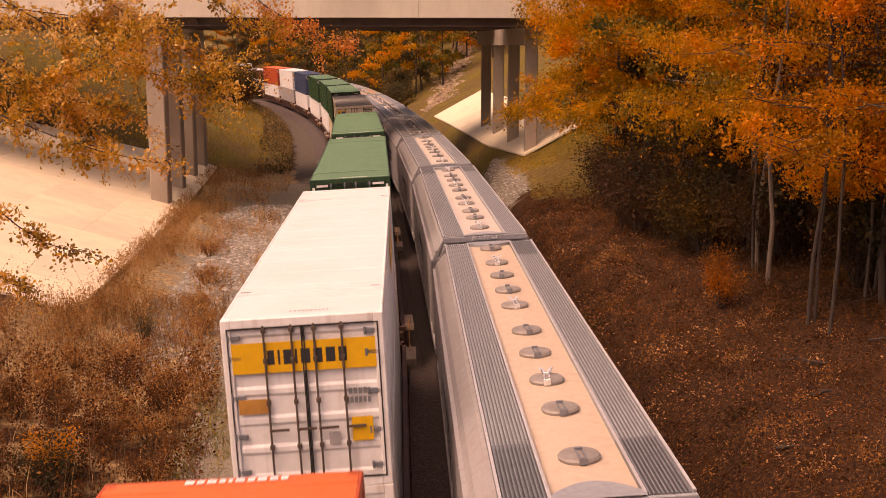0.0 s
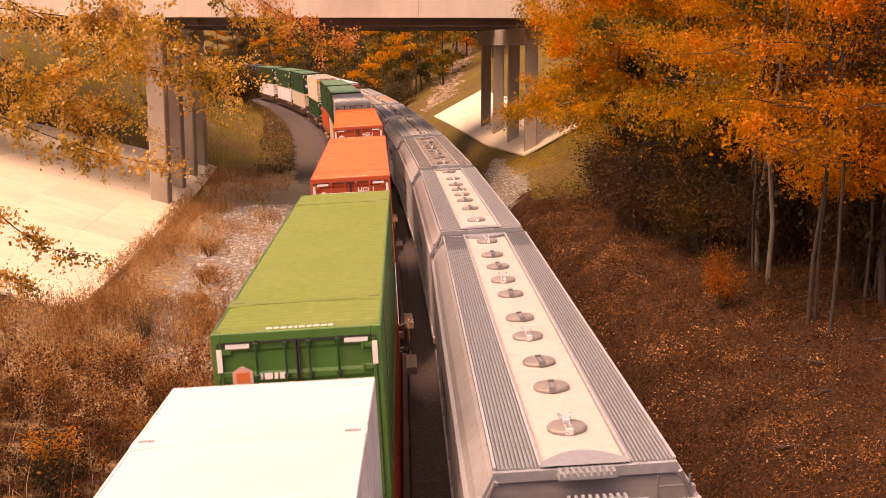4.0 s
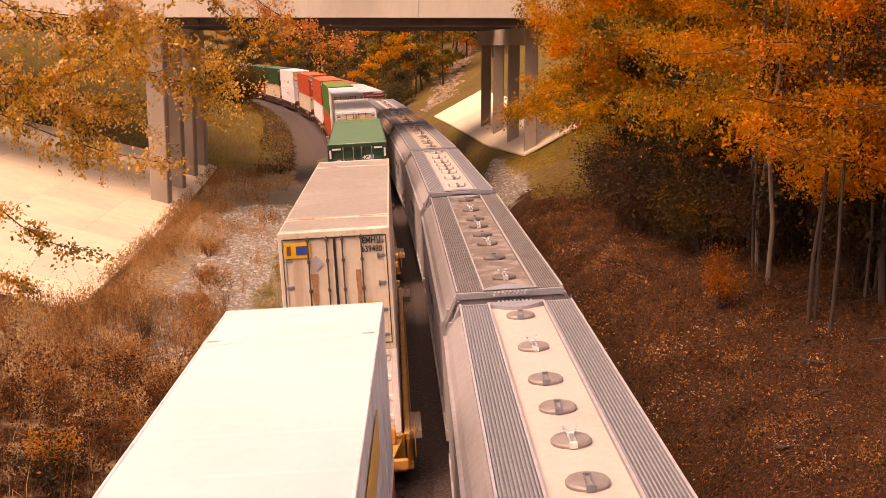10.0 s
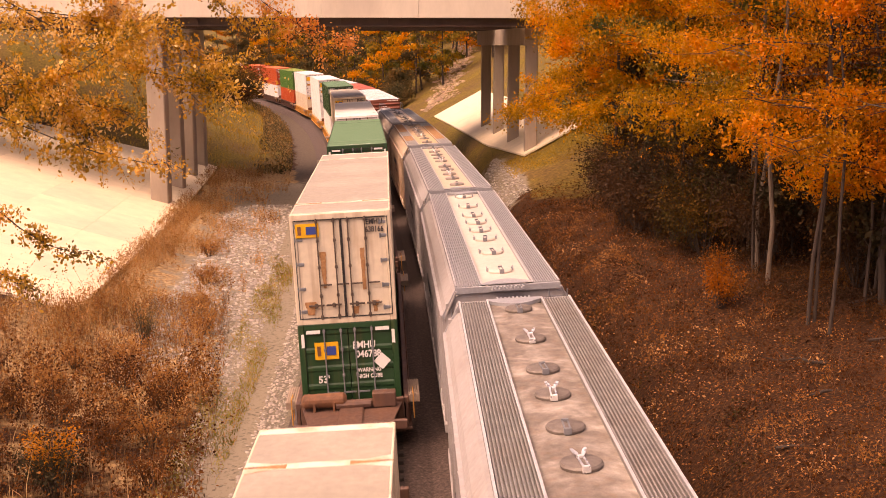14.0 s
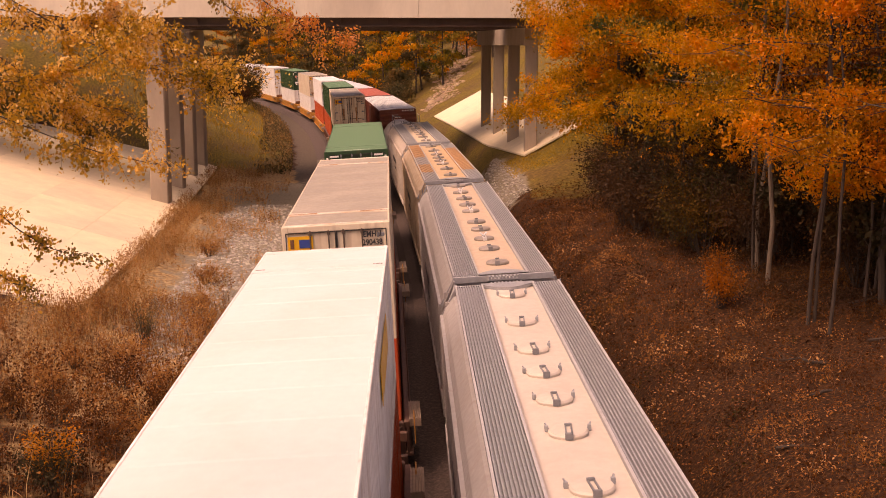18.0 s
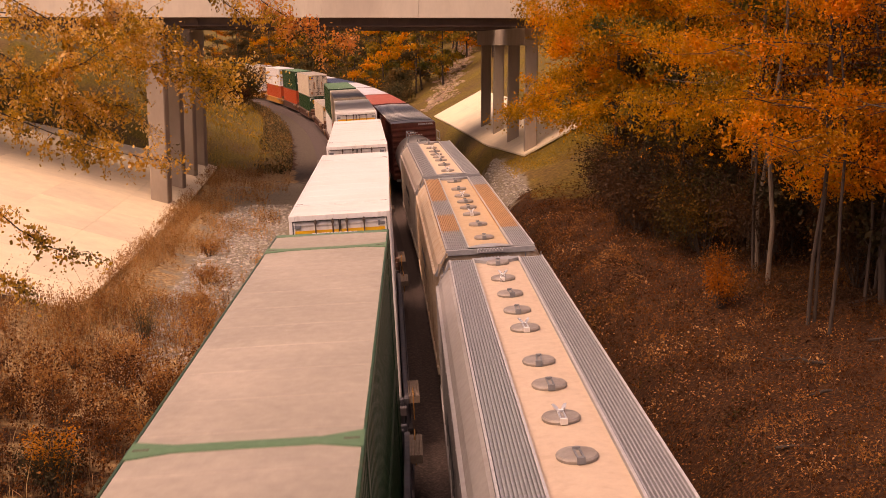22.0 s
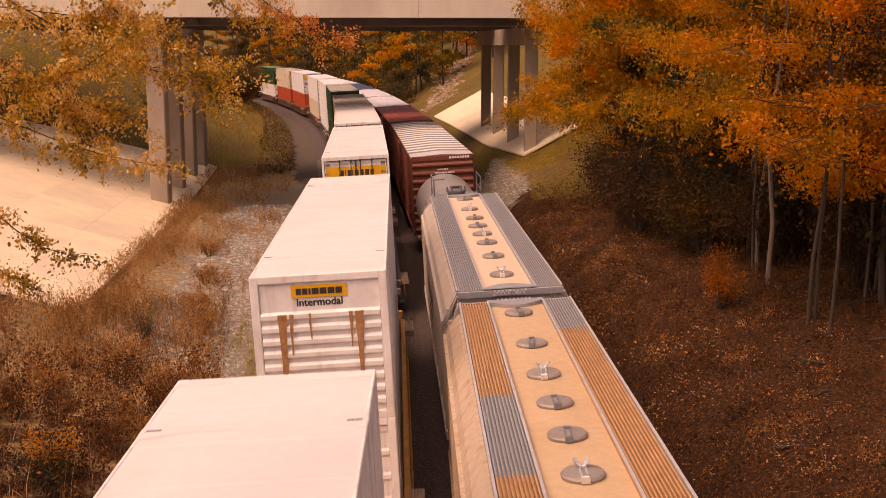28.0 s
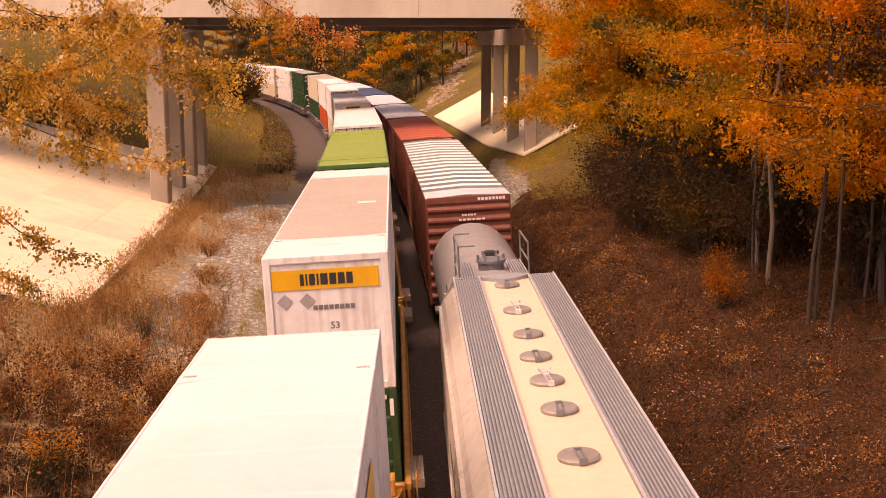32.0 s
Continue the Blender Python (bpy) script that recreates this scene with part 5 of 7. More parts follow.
# near and far ends of the running boards at the start, finish, then hatch places from the roof's middle
NEAR_BOTH, FAR_BOTH, NEAR_AND_ONE = ((-1, -1), (1, -1)), ((-1, 1), (1, 1)), ((-1, -1), (1, -1), (1, 1))
HOPS = [
    (-4.3, 12.7, (HOP_GREY, GALV, GALV_DARK, HOP_CREAM), (-7.5, -5.4, -3.7, -2.0, -0.4, 1.4, 3.0, 4.7, 6.4, 7.9), NEAR_BOTH),
    (13.6, 32.5, (HOP_GREY, GALV, GALV_DARK, HOP_CREAM), (-7.91, -5.79, -4.19, -2.46, -0.77, 1.49, 3.09, 4.81, 6.47, 8.6), NEAR_AND_ONE),
    (33.75, 52.9, (HOP_GREY, GALV, GALV_DARK, HOP_IVORY), (-7.98, -5.92, -4.36, -2.52, -0.96, 1.33, 2.95, 4.65, 6.33, 8.52), FAR_BOTH),
    (54, 71.2, (HOP_GREY, GALV, GALV, HOP_IVORY), (-6.7, -4.08, -1.94, -0.34, 1.21, 2.76, 4.9, 7.47), ()),
    (72.5, 89.1, (HOP_GREY, GALV_GRIMY, GALV_GRIMY, HOP_DIRTY), (-6.75, -4.13, -1.91, -0.37, 1.26, 2.76, 4.87, 7.42), ()),
    (90.7, 107.8, (HOP_GREY, GALV, GALV, HOP_IVORY), (-6.83, -4.23, -2.06, -0.47, 1.09, 2.63, 4.78, 7.4), ()),
    (108.9, 127.5, (HOP_GREY, GALV, GALV, HOP_CREAM), (-7.69, -5.58, -3.92, -2.18, -0.71, 1.73, 3.32, 4.97, 6.76, 8.79), ()),
    (129.1, 146.1, (HOP_SAND, GRATE_RUST, GALV, HOP_TAN), (-6.69, -4.18, -1.96, -0.38, 1.16, 2.78, 4.85, 7.42), ()),
    (147.3, 164.2, (HOP_OFF_WHITE, GALV, GALV, HOP_PALE), (-6.67, -4.14, -2.02, -0.47, 1.06, 2.71, 4.79, 7.43), ()),
]
for i, (a, b, paints, hatches, dark_ends) in enumerate(HOPS):
    MOVERS.append((hopper(*paints, hatches, round(b - a + 1.5, 2), dark_ends, i == 5), (a + b) / 2, SPACING, 0.0, "right"))
MOVERS.append((tank_car(12.0), (164.9 + 176.9) / 2, SPACING, 0.0, "right"))
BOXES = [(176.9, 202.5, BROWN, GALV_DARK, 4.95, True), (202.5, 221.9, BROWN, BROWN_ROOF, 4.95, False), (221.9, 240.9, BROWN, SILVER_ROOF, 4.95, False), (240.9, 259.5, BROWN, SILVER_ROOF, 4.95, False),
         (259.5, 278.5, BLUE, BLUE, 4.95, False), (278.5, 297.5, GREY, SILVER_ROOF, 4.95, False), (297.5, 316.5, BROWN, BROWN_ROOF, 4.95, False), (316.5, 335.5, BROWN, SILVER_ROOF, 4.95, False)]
for a, b, m1, m2, tall, banded in BOXES:
    MOVERS.append((boxcar(m1, m2, b - a, tall, banded), (a + b) / 2, SPACING, 0.0, "right"))


def right_run(t):
    u = t / 10
    return 48.09 * u - 1.4775 * u ** 2 - 0.2083 * u ** 3 + 0.04324 * u ** 4


# ---- ground ----
def line_coords(x, y):
    """Along (s) and sideways (n) coordinates of world points, by the nearest point of the left line."""
    x, y = np.asarray(x, float).ravel(), np.asarray(y, float).ravel()
    g = slice(0, 1100, 4)
    gx, gy, gs = LINE_X[g], LINE_Y[g], S_GRID[g]
    s = np.empty_like(x)
    for k in range(0, len(x), 20000):
        d = (x[k:k + 20000, None] - gx) ** 2 + (y[k:k + 20000, None] - gy) ** 2
        s[k:k + 20000] = gs[d.argmin(1)]
    for _ in range(2):
        px, py, a = np.interp(s, S_GRID, LINE_X), np.interp(s, S_GRID, LINE_Y), np.interp(s, S_GRID, HEAD)
        s = np.clip(s + (x - px) * -np.sin(a) + (y - py) * np.cos(a), -119, 430)
    px, py, a = np.interp(s, S_GRID, LINE_X), np.interp(s, S_GRID, LINE_Y), np.interp(s, S_GRID, HEAD)
    n = (x - px) * np.cos(a) + (y - py) * np.sin(a)
    return s, n


def smooth_step(v, a, b):
    t = np.clip((v - a) / (b - a), 0, 1)
    return t * t * (3 - 2 * t)


def bumps(x, y, amp, size, seed):
    r = np.random.RandomState(seed)
    z = np.zeros_like(x)
    for i in range(7):
        a, k, p = r.uniform(0, 6.28), r.uniform(0.6, 1.8) / size, r.uniform(0, 6.28)
        z += np.sin((x * np.cos(a) + y * np.sin(a)) * k * 6.28 + p)
    return z * amp / 3.0


def ground_z(x, y):
    x, y = np.asarray(x, float).ravel(), np.asarray(y, float).ravel()
    s, n = line_coords(x, y)
    left_near = np.interp(-n, [3.5, 6, 9, 11, 55, 90], [-0.75, -0.8, -0.85, -0.6, 10.75, 12.5])
    left_far = np.interp(-n, [3.5, 4.9, 7.0, 12, 30, 60, 140], [-0.75, -0.7, 0.3, 2.0, 10.5, 15, 18])
    f = smooth_step(s, 99, 112)
    zl = left_near * (1 - f) + left_far * f
    right_near = np.interp(n, [6.9, 7.6, 8.4, 9.2, 10.0, 14, 30, 80, 200], [-0.85, 0.3, 1.25, 1.75, 1.95, 2.4, 4.2, 9.0, 14])
    right_mid = np.interp(n, [7.6, 8.3, 9.4, 10.0, 26, 60, 200], [-0.75, 0.0, 2.2, 2.6, 11.4, 13, 16])
    right_far = np.interp(n, [7.6, 9.0, 12, 16, 26, 34, 60, 140], [-0.75, -0.4, 0.6, 3.0, 9.0, 12.5, 16, 19])
    f1, f2 = smooth_step(s, 60, 76), smooth_step(s, 122, 140)
    zr = (right_near * (1 - f1) + right_mid * f1) * (1 - f2) + right_far * f2
    z = np.where(n < 2, zl, zr)
    rough = np.clip(np.minimum(np.abs(n + 6.5), np.abs(n - 9)) / 4, 0, 1) * ((n < -6.5) | (n > 9))
    paved = ((n < -11.4) & (n > -46.5) & (y > 44.8) & (y < 101.5)) | ((n > 9.9) & (n < 26.2) & (y > 74.8) & (y < 123.5))
    z = z - 0.12 * paved
    rough = rough * ~paved
    return z + rough * (bumps(x, y, 0.10, 5.0, 3) + bumps(x, y, 0.25, 19.0, 4))


def grid_mesh(name, xs, ys, mats, zf, masks=None):
    X, Y = np.meshgrid(xs, ys)
    Z = zf(X, Y)
    nx, ny = len(xs), len(ys)
    co = np.stack([X.ravel(), Y.ravel(), Z], 1)
    i = (np.arange(ny - 1)[:, None] * nx + np.arange(nx - 1)).ravel()
    quads = np.stack([i, i + 1, i + nx + 1, i + nx], 1)
    me = quad_mesh(name, co, quads, mats)
    if masks:
        for k, v in masks(X, Y).items():
            at = me.attributes.new(k, "FLOAT", "POINT")
            at.data.foreach_set("value", np.ascontiguousarray(v, dtype=np.float32))
    me.shade_smooth()
    return me


def quad_mesh(name, co, quads, mats):
    me = bpy.data.meshes.new(name)
    k = len(quads)
    me.vertices.add(len(co))
    me.vertices.foreach_set("co", np.ascontiguousarray(co, dtype=np.float32).ravel())
    me.loops.add(4 * k)
    me.loops.foreach_set("vertex_index", np.ascontiguousarray(quads, dtype=np.int32).ravel())
    me.polygons.add(k)
    me.polygons.foreach_set("loop_start", np.arange(0, 4 * k, 4, dtype=np.int32))
    for m in mats if isinstance(mats, (list, tuple)) else [mats]:
        me.materials.append(m)
    me.update(calc_edges=True)
    return me


def ground_material():
    m = bpy.data.materials.new("leaf_litter_grass_and_gravel")
    m.use_nodes = True
    N, L = m.node_tree.nodes, m.node_tree.links
    bs = N["Principled BSDF"]
    bs.inputs["Roughness"].default_value = 0.9
    bs.inputs["Specular IOR Level"].default_value = 0.2
    geo = N.new("ShaderNodeNewGeometry")

    def tex(kind, sc, detail=5.0):
        t = N.new(kind)
        t.inputs["Scale"].default_value = sc
        if "Detail" in t.inputs:
            t.inputs["Detail"].default_value = detail
        L.new(geo.outputs["Position"], t.inputs["Vector"])
        return t

    def ramp(v, stops):
        r = N.new("ShaderNodeValToRGB")
        e = r.color_ramp.elements
        e[0].position, e[0].color = stops[0][0], (*stops[0][1], 1)
        e[1].position, e[1].color = stops[-1][0], (*stops[-1][1], 1)
        for p, c in stops[1:-1]:
            e.new(p).color = (*c, 1)
        L.new(v, r.inputs[0])
        return r.outputs[0]

    def mix(f, a, b):
        t = N.new("ShaderNodeMix")
        t.data_type = "RGBA"
        L.new(f, t.inputs[0])
        L.new(a, t.inputs[6])
        L.new(b, t.inputs[7])
        return t.outputs[2]

    def math_node(op, a, b):
        t = N.new("ShaderNodeMath")
        t.operation, t.use_clamp = op, True
        for i, v in enumerate((a, b)):
            if isinstance(v, float):
                t.inputs[i].default_value = v
            else:
                L.new(v, t.inputs[i])
        return t.outputs[0]
    vor = tex("ShaderNodeTexVoronoi", 10.0)
    big = tex("ShaderNodeTexNoise", 0.35)
    fine = tex("ShaderNodeTexNoise", 5.0)
    speck = tex("ShaderNodeTexNoise", 13.0, 10.0)
    # litter and soil set darker, canopy shade included in their colour
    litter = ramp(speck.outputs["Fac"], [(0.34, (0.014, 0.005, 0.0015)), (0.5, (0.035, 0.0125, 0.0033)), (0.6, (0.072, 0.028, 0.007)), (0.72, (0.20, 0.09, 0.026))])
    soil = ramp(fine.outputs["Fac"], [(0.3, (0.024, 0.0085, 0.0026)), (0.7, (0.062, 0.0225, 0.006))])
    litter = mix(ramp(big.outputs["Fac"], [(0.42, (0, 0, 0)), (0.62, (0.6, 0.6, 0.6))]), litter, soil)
    grass = ramp(fine.outputs["Fac"], [(0.3, (0.085, 0.058, 0.007)), (0.55, (0.155, 0.108, 0.018)), (0.75, (0.28, 0.18, 0.04))])
    grass = mix(ramp(big.outputs["Fac"], [(0.4, (0, 0, 0)), (0.65, (1, 1, 1))]), grass, ramp(fine.outputs["Fac"], [(0.3, (0.075, 0.044, 0.016)), (0.7, (0.17, 0.105, 0.038))]))
    vg = tex("ShaderNodeTexVoronoi", 9.0)
    gravel = ramp(vg.outputs["Color"], [(0.1, (0.06, 0.05, 0.034)), (0.5, (0.112, 0.094, 0.064)), (0.9, (0.22, 0.185, 0.135))])
    out = litter
    tan = ramp(fine.outputs["Fac"], [(0.3, (0.15, 0.085, 0.036)), (0.5, (0.32, 0.20, 0.09)), (0.72, (0.50, 0.34, 0.18))])
    road = ramp(fine.outputs["Fac"], [(0.3, (0.075, 0.057, 0.043)), (0.7, (0.13, 0.10, 0.075))])
    for name, col in (("w_tan", tan), ("w_grass", grass), ("w_road", road), ("w_gravel", gravel)):
        at = N.new("ShaderNodeAttribute")
        at.attribute_name = name
        edge = math_node("ADD", at.outputs["Fac"], 0.0)
        nz = tex("ShaderNodeTexNoise", 0.9, 6.0)
        w = math_node("MULTIPLY", math_node("SUBTRACT", math_node("ADD", edge, nz.outputs["Fac"]), 0.75), 5.0)
        out = mix(w, out, col)
    L.new(out, bs.inputs["Base Color"])
    b = N.new("ShaderNodeBump")
    b.inputs["Strength"].default_value, b.inputs["Distance"].default_value = 0.3, 0.05
    L.new(vor.outputs["Distance"], b.inputs["Height"])
    L.new(b.outputs[0], bs.inputs["Normal"])
    return m


def ground_masks(X, Y):
    s, n = line_coords(X, Y)
    far_left = smooth_step(s, 97, 106) * (n < -5.6)
    tan = (n < -4.5) * (n > -14) * smooth_step(s, 10, 20) * (0.3 + 0.7 * smooth_step(s, 31, 44)) * (1 - smooth_step(s, 97, 106))
    right_grass = ((n > 9.8) | (s > 78)) * (n > 7.2) * smooth_step(s, 58, 66)
    grass = np.maximum(far_left, right_grass)
    strip = np.exp(-((n + 2.9) / 1.8) ** 4) * smooth_step(s, 80, 100) * 1.3
    rip = np.exp(-((n + 7.4) / 2.9) ** 4) * smooth_step(s, 37, 48) * (1 - smooth_step(s, 84, 102)) * 0.5
    edge = -np.clip(4 + (s - 28) * 0.1, 3.9, 7.4)
    rip = np.maximum(rip, smooth_step(n, edge - 0.5, edge + 0.5) * (n < 0) * (s > 5) * (1 - smooth_step(s, 80, 100)))
    rr = np.exp(-((n - 8.7) / 1.3) ** 4) * smooth_step(s, 62, 68) * (1 - smooth_step(s, 76, 84)) * 0.8
    return {"w_tan": np.clip(tan, 0, 1), "w_grass": np.clip(grass * (1 - strip), 0, 1), "w_road": np.clip(strip, 0, 1), "w_gravel": np.clip(np.maximum(rip, rr), 0, 1)}


gx = np.unique(np.concatenate([np.arange(-60, 45, 0.75), np.arange(-120, 121, 6.0), [-3000, -1500, -700, -350, -200, 200, 350, 700, 1500, 3000]]))
gy = np.unique(np.concatenate([np.arange(-10, 110, 0.75), np.arange(110, 300, 2.0), np.arange(-60, 420, 12.0), [-3000, -1000, -300, -120, 600, 1000, 1800, 3000]]))
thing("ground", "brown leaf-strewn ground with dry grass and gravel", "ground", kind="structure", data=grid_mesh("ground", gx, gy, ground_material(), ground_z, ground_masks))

# ---- track bed, ties and rails ----
def along(ring, s0, s1, ds, name, mat, off=0.0, cant=CANT):
    """A cross-section in n, z swept along the line."""
    ss = np.arange(s0, s1 + ds / 2, ds)
    vs, k = [], len(ring)
    for s in ss:
        m = on_track(float(s), off, cant)
        vs += [m @ Vector((x, 0, z)) for x, z in ring]
    fs = [(j * k + i, j * k + i + 1, (j + 1) * k + i + 1, (j + 1) * k + i) for j in range(len(ss) - 1) for i in range(k - 1)]
    sh = Shape()
    sh.add(vs, fs)
    return sh.mesh(name, mat)


bed = [(-4.1, -0.95), (-3.0, -0.62), (-1.75, -0.23), (1.7, -0.27), (2.0, -0.36), (2.4, -0.27), (5.8, -0.23), (7.0, -0.62), (8.2, -0.95)]
thing("trackbed", "dark ballast bed under the two tracks", "trackbed", kind="structure", data=along(bed, -30, 330, 2.0, "trackbed", BALLAST))
shoulder = [(-4.3, -0.98), (-3.0, -0.60), (-1.95, -0.262)]
thing("ballast_shoulder", "tan broken stone on the shoulder of the trackbed", "trackbed", kind="structure", data=along(shoulder, -30, 110, 2.0, "ballast_shoulder", SHOULDER))
rail_ring = [(-0.075, -0.17), (-0.075, -0.15), (-0.012, -0.13), (-0.012, -0.05), (-0.037, -0.04), (-0.037, 0.0), (0.037, 0.0), (0.037, -0.04), (0.012, -0.05), (0.012, -0.13), (0.075, -0.15), (0.075, -0.17), (-0.075, -0.17)]
for off in (0.0, SPACING):
    for g in (-0.7535, 0.7535):
        thing("rail", "steel rail on wooden ties", "rail", "rails", "structure", along([(x + g, z) for x, z in rail_ring], -30, 330, 2.0, "rail", RAIL_STEEL, off))
tie_me = Shape().box(-1.3, 1.3, -0.115, 0.115, -0.35, -0.172, bev=0.012).mesh("tie", TIE)
for off in (0.0, SPACING):
    holder = thing("tie_row", "row of creosoted wooden ties in dark ballast", "tie", "", "structure")
    for i in range(110):
        part("tie", tie_me, holder, at=on_track(12 + i * 0.56, off))


def stones(name, label, count, s_rng, n_rng, size, mat, seed, lie=None):
    """Loose stones, each an uneven little block."""
    r = np.random.RandomState(seed)
    s = r.uniform(*s_rng, count)
    n = r.uniform(*n_rng, count)
    x, y, a = (np.interp(s, S_GRID, v) for v in (LINE_X, LINE_Y, HEAD))
    x, y = x + n * np.cos(a), y + n * np.sin(a)
    z = ground_z(x, y) if lie is None else np.interp(n, *lie)
    base = np.array([(-1, -1, -0.6), (1, -1, -0.6), (1, 1, -0.6), (-1, 1, -0.6), (-0.7, -0.6, 0.6), (0.6, -0.7, 0.7), (0.7, 0.6, 0.55), (-0.6, 0.7, 0.65)])
    qf = np.array([(4, 5, 6, 7), (0, 1, 5, 4), (1, 2, 6, 5), (2, 3, 7, 6), (3, 0, 4, 7)])
    sz = size * np.exp(r.normal(0, 0.35, count))
    jit = base[None] * (1 + r.uniform(-0.35, 0.35, (count, 8, 3)))
    th = r.uniform(0, 6.28, count)
    c, sn = np.cos(th)[:, None], np.sin(th)[:, None]
    px = (jit[:, :, 0] * c - jit[:, :, 1] * sn) * sz[:, None] + x[:, None]
    py = (jit[:, :, 0] * sn + jit[:, :, 1] * c) * sz[:, None] + y[:, None]
    pz = jit[:, :, 2] * sz[:, None] * 0.7 + z[:, None] + 0.3 * sz[:, None]
    co = np.stack([px, py, pz], 2).reshape(-1, 3)
    quads = (qf[None] + 8 * np.arange(count)[:, None, None]).reshape(-1, 4)
    thing(name, label, "stones", kind="stuff", data=quad_mesh(name, co, quads, mat))


stones("riprap", "pale broken stones lying beside the trackbed", 6800, (37, 80), (-9.0, -4.6), 0.044, STONE, 5)
stones("track_gravel", "tan gravel strip beside the trackbed", 3000, (16, 60), (-5.0, -4.0), 0.028, STONE, 7)
stones("shoulder_stone", "loose tan stones on the trackbed shoulder", 6500, (15, 62), (-4.2, -2.1), 0.032, STONE, 8, ((-4.3, -3.0, -1.95), (-1.2, -0.77, -0.38)))
stones("gravel", "pale gravel on the bank beside the tracks", 1700, (65, 80), (7.8, 9.7), 0.042, STONE, 6)

for k in range(8):
    s0 = 150 + 5.5 * k
    n0 = float(np.interp(s0, [150, 156, 171, 189, 200], [15.3, 17.2, 22.2, 29.5, 33]))
    stones("bank_scar", "bare tan rock showing through the grass bank", 150, (s0, s0 + 5.5), (n0 - 2.0, n0 + 2.6), 0.13, SCAR, 60 + k)

# ---- paved slopes ----
def slope_panels(name, label, s_edges, n_edges, zf, thick=0.12, draw=0.0):
    """Concrete slope paving cast in panels with open joints."""
    ob = thing(name, label, "slope paving", kind="structure")
    for i in range(len(s_edges) - 1):
        for j in range(len(n_edges) - 1):
            a, b, c, d = s_edges[i] + 0.007, s_edges[i + 1] - 0.007, n_edges[j] + 0.007, n_edges[j + 1] - 0.007
            sh = Shape()
            k = 3
            vs = []
            for dz in (0, -thick):
                for u in range(k + 1):
                    for w in range(k + 1):
                        y, n = a + (b - a) * u / k, c + (d - c) * w / k
                        n += draw * max(0.0, 88 - y) / 13 * (n_edges[-1] - n) / (n_edges[-1] - n_edges[0])
                        x = float(np.interp(y, LINE_Y, LINE_X)) + n
                        vs.append((x, y, zf(y, n) + dz + 0.10))
            m = (k + 1) ** 2
            fs = [(u * (k + 1) + w, u * (k + 1) + w + 1, (u + 1) * (k + 1) + w + 1, (u + 1) * (k + 1) + w) for u in range(k) for w in range(k)]
            rim = [(u, u + 1) for u in range(k)] + [((k + 1) * (u + 1) + k - (k + 1), (k + 1) * (u + 2) + k - (k + 1)) for u in range(k)]
            rim += [(k * (k + 1) + u + 1, k * (k + 1) + u) for u in range(k)] + [((k + 1) * (u + 1), (k + 1) * u) for u in range(k)]
            fs += [(p, p + m, q + m, q) for p, q in rim]
            sh.add(vs, fs)
            part("panel", sh.mesh("panel", CONCRETE), ob)
    return ob


slope_panels("paved_slope_1", "pale concrete slope paving rising beside the brush, part in bridge shade", [45.2, 49, 53, 60, 67, 74, 82, 90, 101], [-46, -38, -30, -24, -19, -15, -11.7],
             lambda y, n: -0.57 + 0.258 * (-11 - n))
slope_panels("paved_slope_2", "pale concrete slope paving below the bridge piers", [75.2, 80, 87, 94, 101, 108, 115, 123], [10.0, 12.5, 15],
             lambda y, n: 2.6 + 0.55 * (n - 10), draw=0.8)

# ---- road bridge ----
bridge = thing("road_bridge", "pair of concrete road decks on two rows of square columns", "bridge", kind="structure")
BY0, BY1 = 73.2, 100.4
DECKS = ((BY0, 84.6), (89.0, BY1))  # one for each carriageway; the unseen gap is added to let light under


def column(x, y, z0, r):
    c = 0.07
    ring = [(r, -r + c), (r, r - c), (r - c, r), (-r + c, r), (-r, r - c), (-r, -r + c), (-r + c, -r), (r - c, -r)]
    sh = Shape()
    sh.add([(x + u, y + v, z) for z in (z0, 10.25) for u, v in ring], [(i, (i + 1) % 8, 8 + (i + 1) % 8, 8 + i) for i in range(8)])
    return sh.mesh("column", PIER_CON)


for x0, x1, y0, y1, zb, half in ((-18.0, -20.25, 75.0, 98.6, -1.2, 0.58), (6.42, 4.4, 76.6, 98.5, 1.6, 0.41)):
    for k in range(4):
        part("column", column(x0 + (x1 - x0) * k / 3, y0 + (y1 - y0) * k / 3, zb, half), bridge)
    cap = Shape()
    a, b = -0.7, y1 - y0 + 1.2
    fx = (x1 - x0) / (y1 - y0)
    vs = []
    for z, e in ((10.23, 0.15), (10.6, 0.0), (11.38, 0.0)):
        for dy in (a + e, b - e):
            for w in (-0.6, 0.6):
                vs.append((x0 + fx * dy + w, y0 + dy, z))
    cap.add(vs, [(0, 2, 3, 1), (8, 9, 11, 10), (0, 1, 5, 4), (4, 5, 9, 8), (2, 6, 7, 3), (6, 10, 11, 7), (0, 4, 6, 2), (4, 8, 10, 6), (1, 3, 7, 5), (5, 7, 11, 9)])
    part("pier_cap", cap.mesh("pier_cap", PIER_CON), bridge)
girder = Shape()
girder.box(-62, 60, -0.09, 0.09, 11.46, 12.6).box(-62, 60, -0.26, 0.26, 11.4, 11.47).box(-62, 60, -0.22, 0.22, 12.55, 12.62)
for k in range(40):
    girder.box(-60 + 3 * k, -59.97 + 3 * k, -0.24, 0.24, 11.47, 12.56)
gm = girder.mesh("girder", GIRDER)
for b0, b1 in DECKS:
    for k in range(4):
        part("girder", gm, bridge, "dark brown steel girder", pose(0, b0 + 0.85 + k * (b1 - b0 - 1.7) / 3, 0))
    part("deck", Shape().box(-62, 60, b0 + 0.05, b1 - 0.05, 12.62, 12.86).mesh("deck", BRIDGE_CON), bridge)
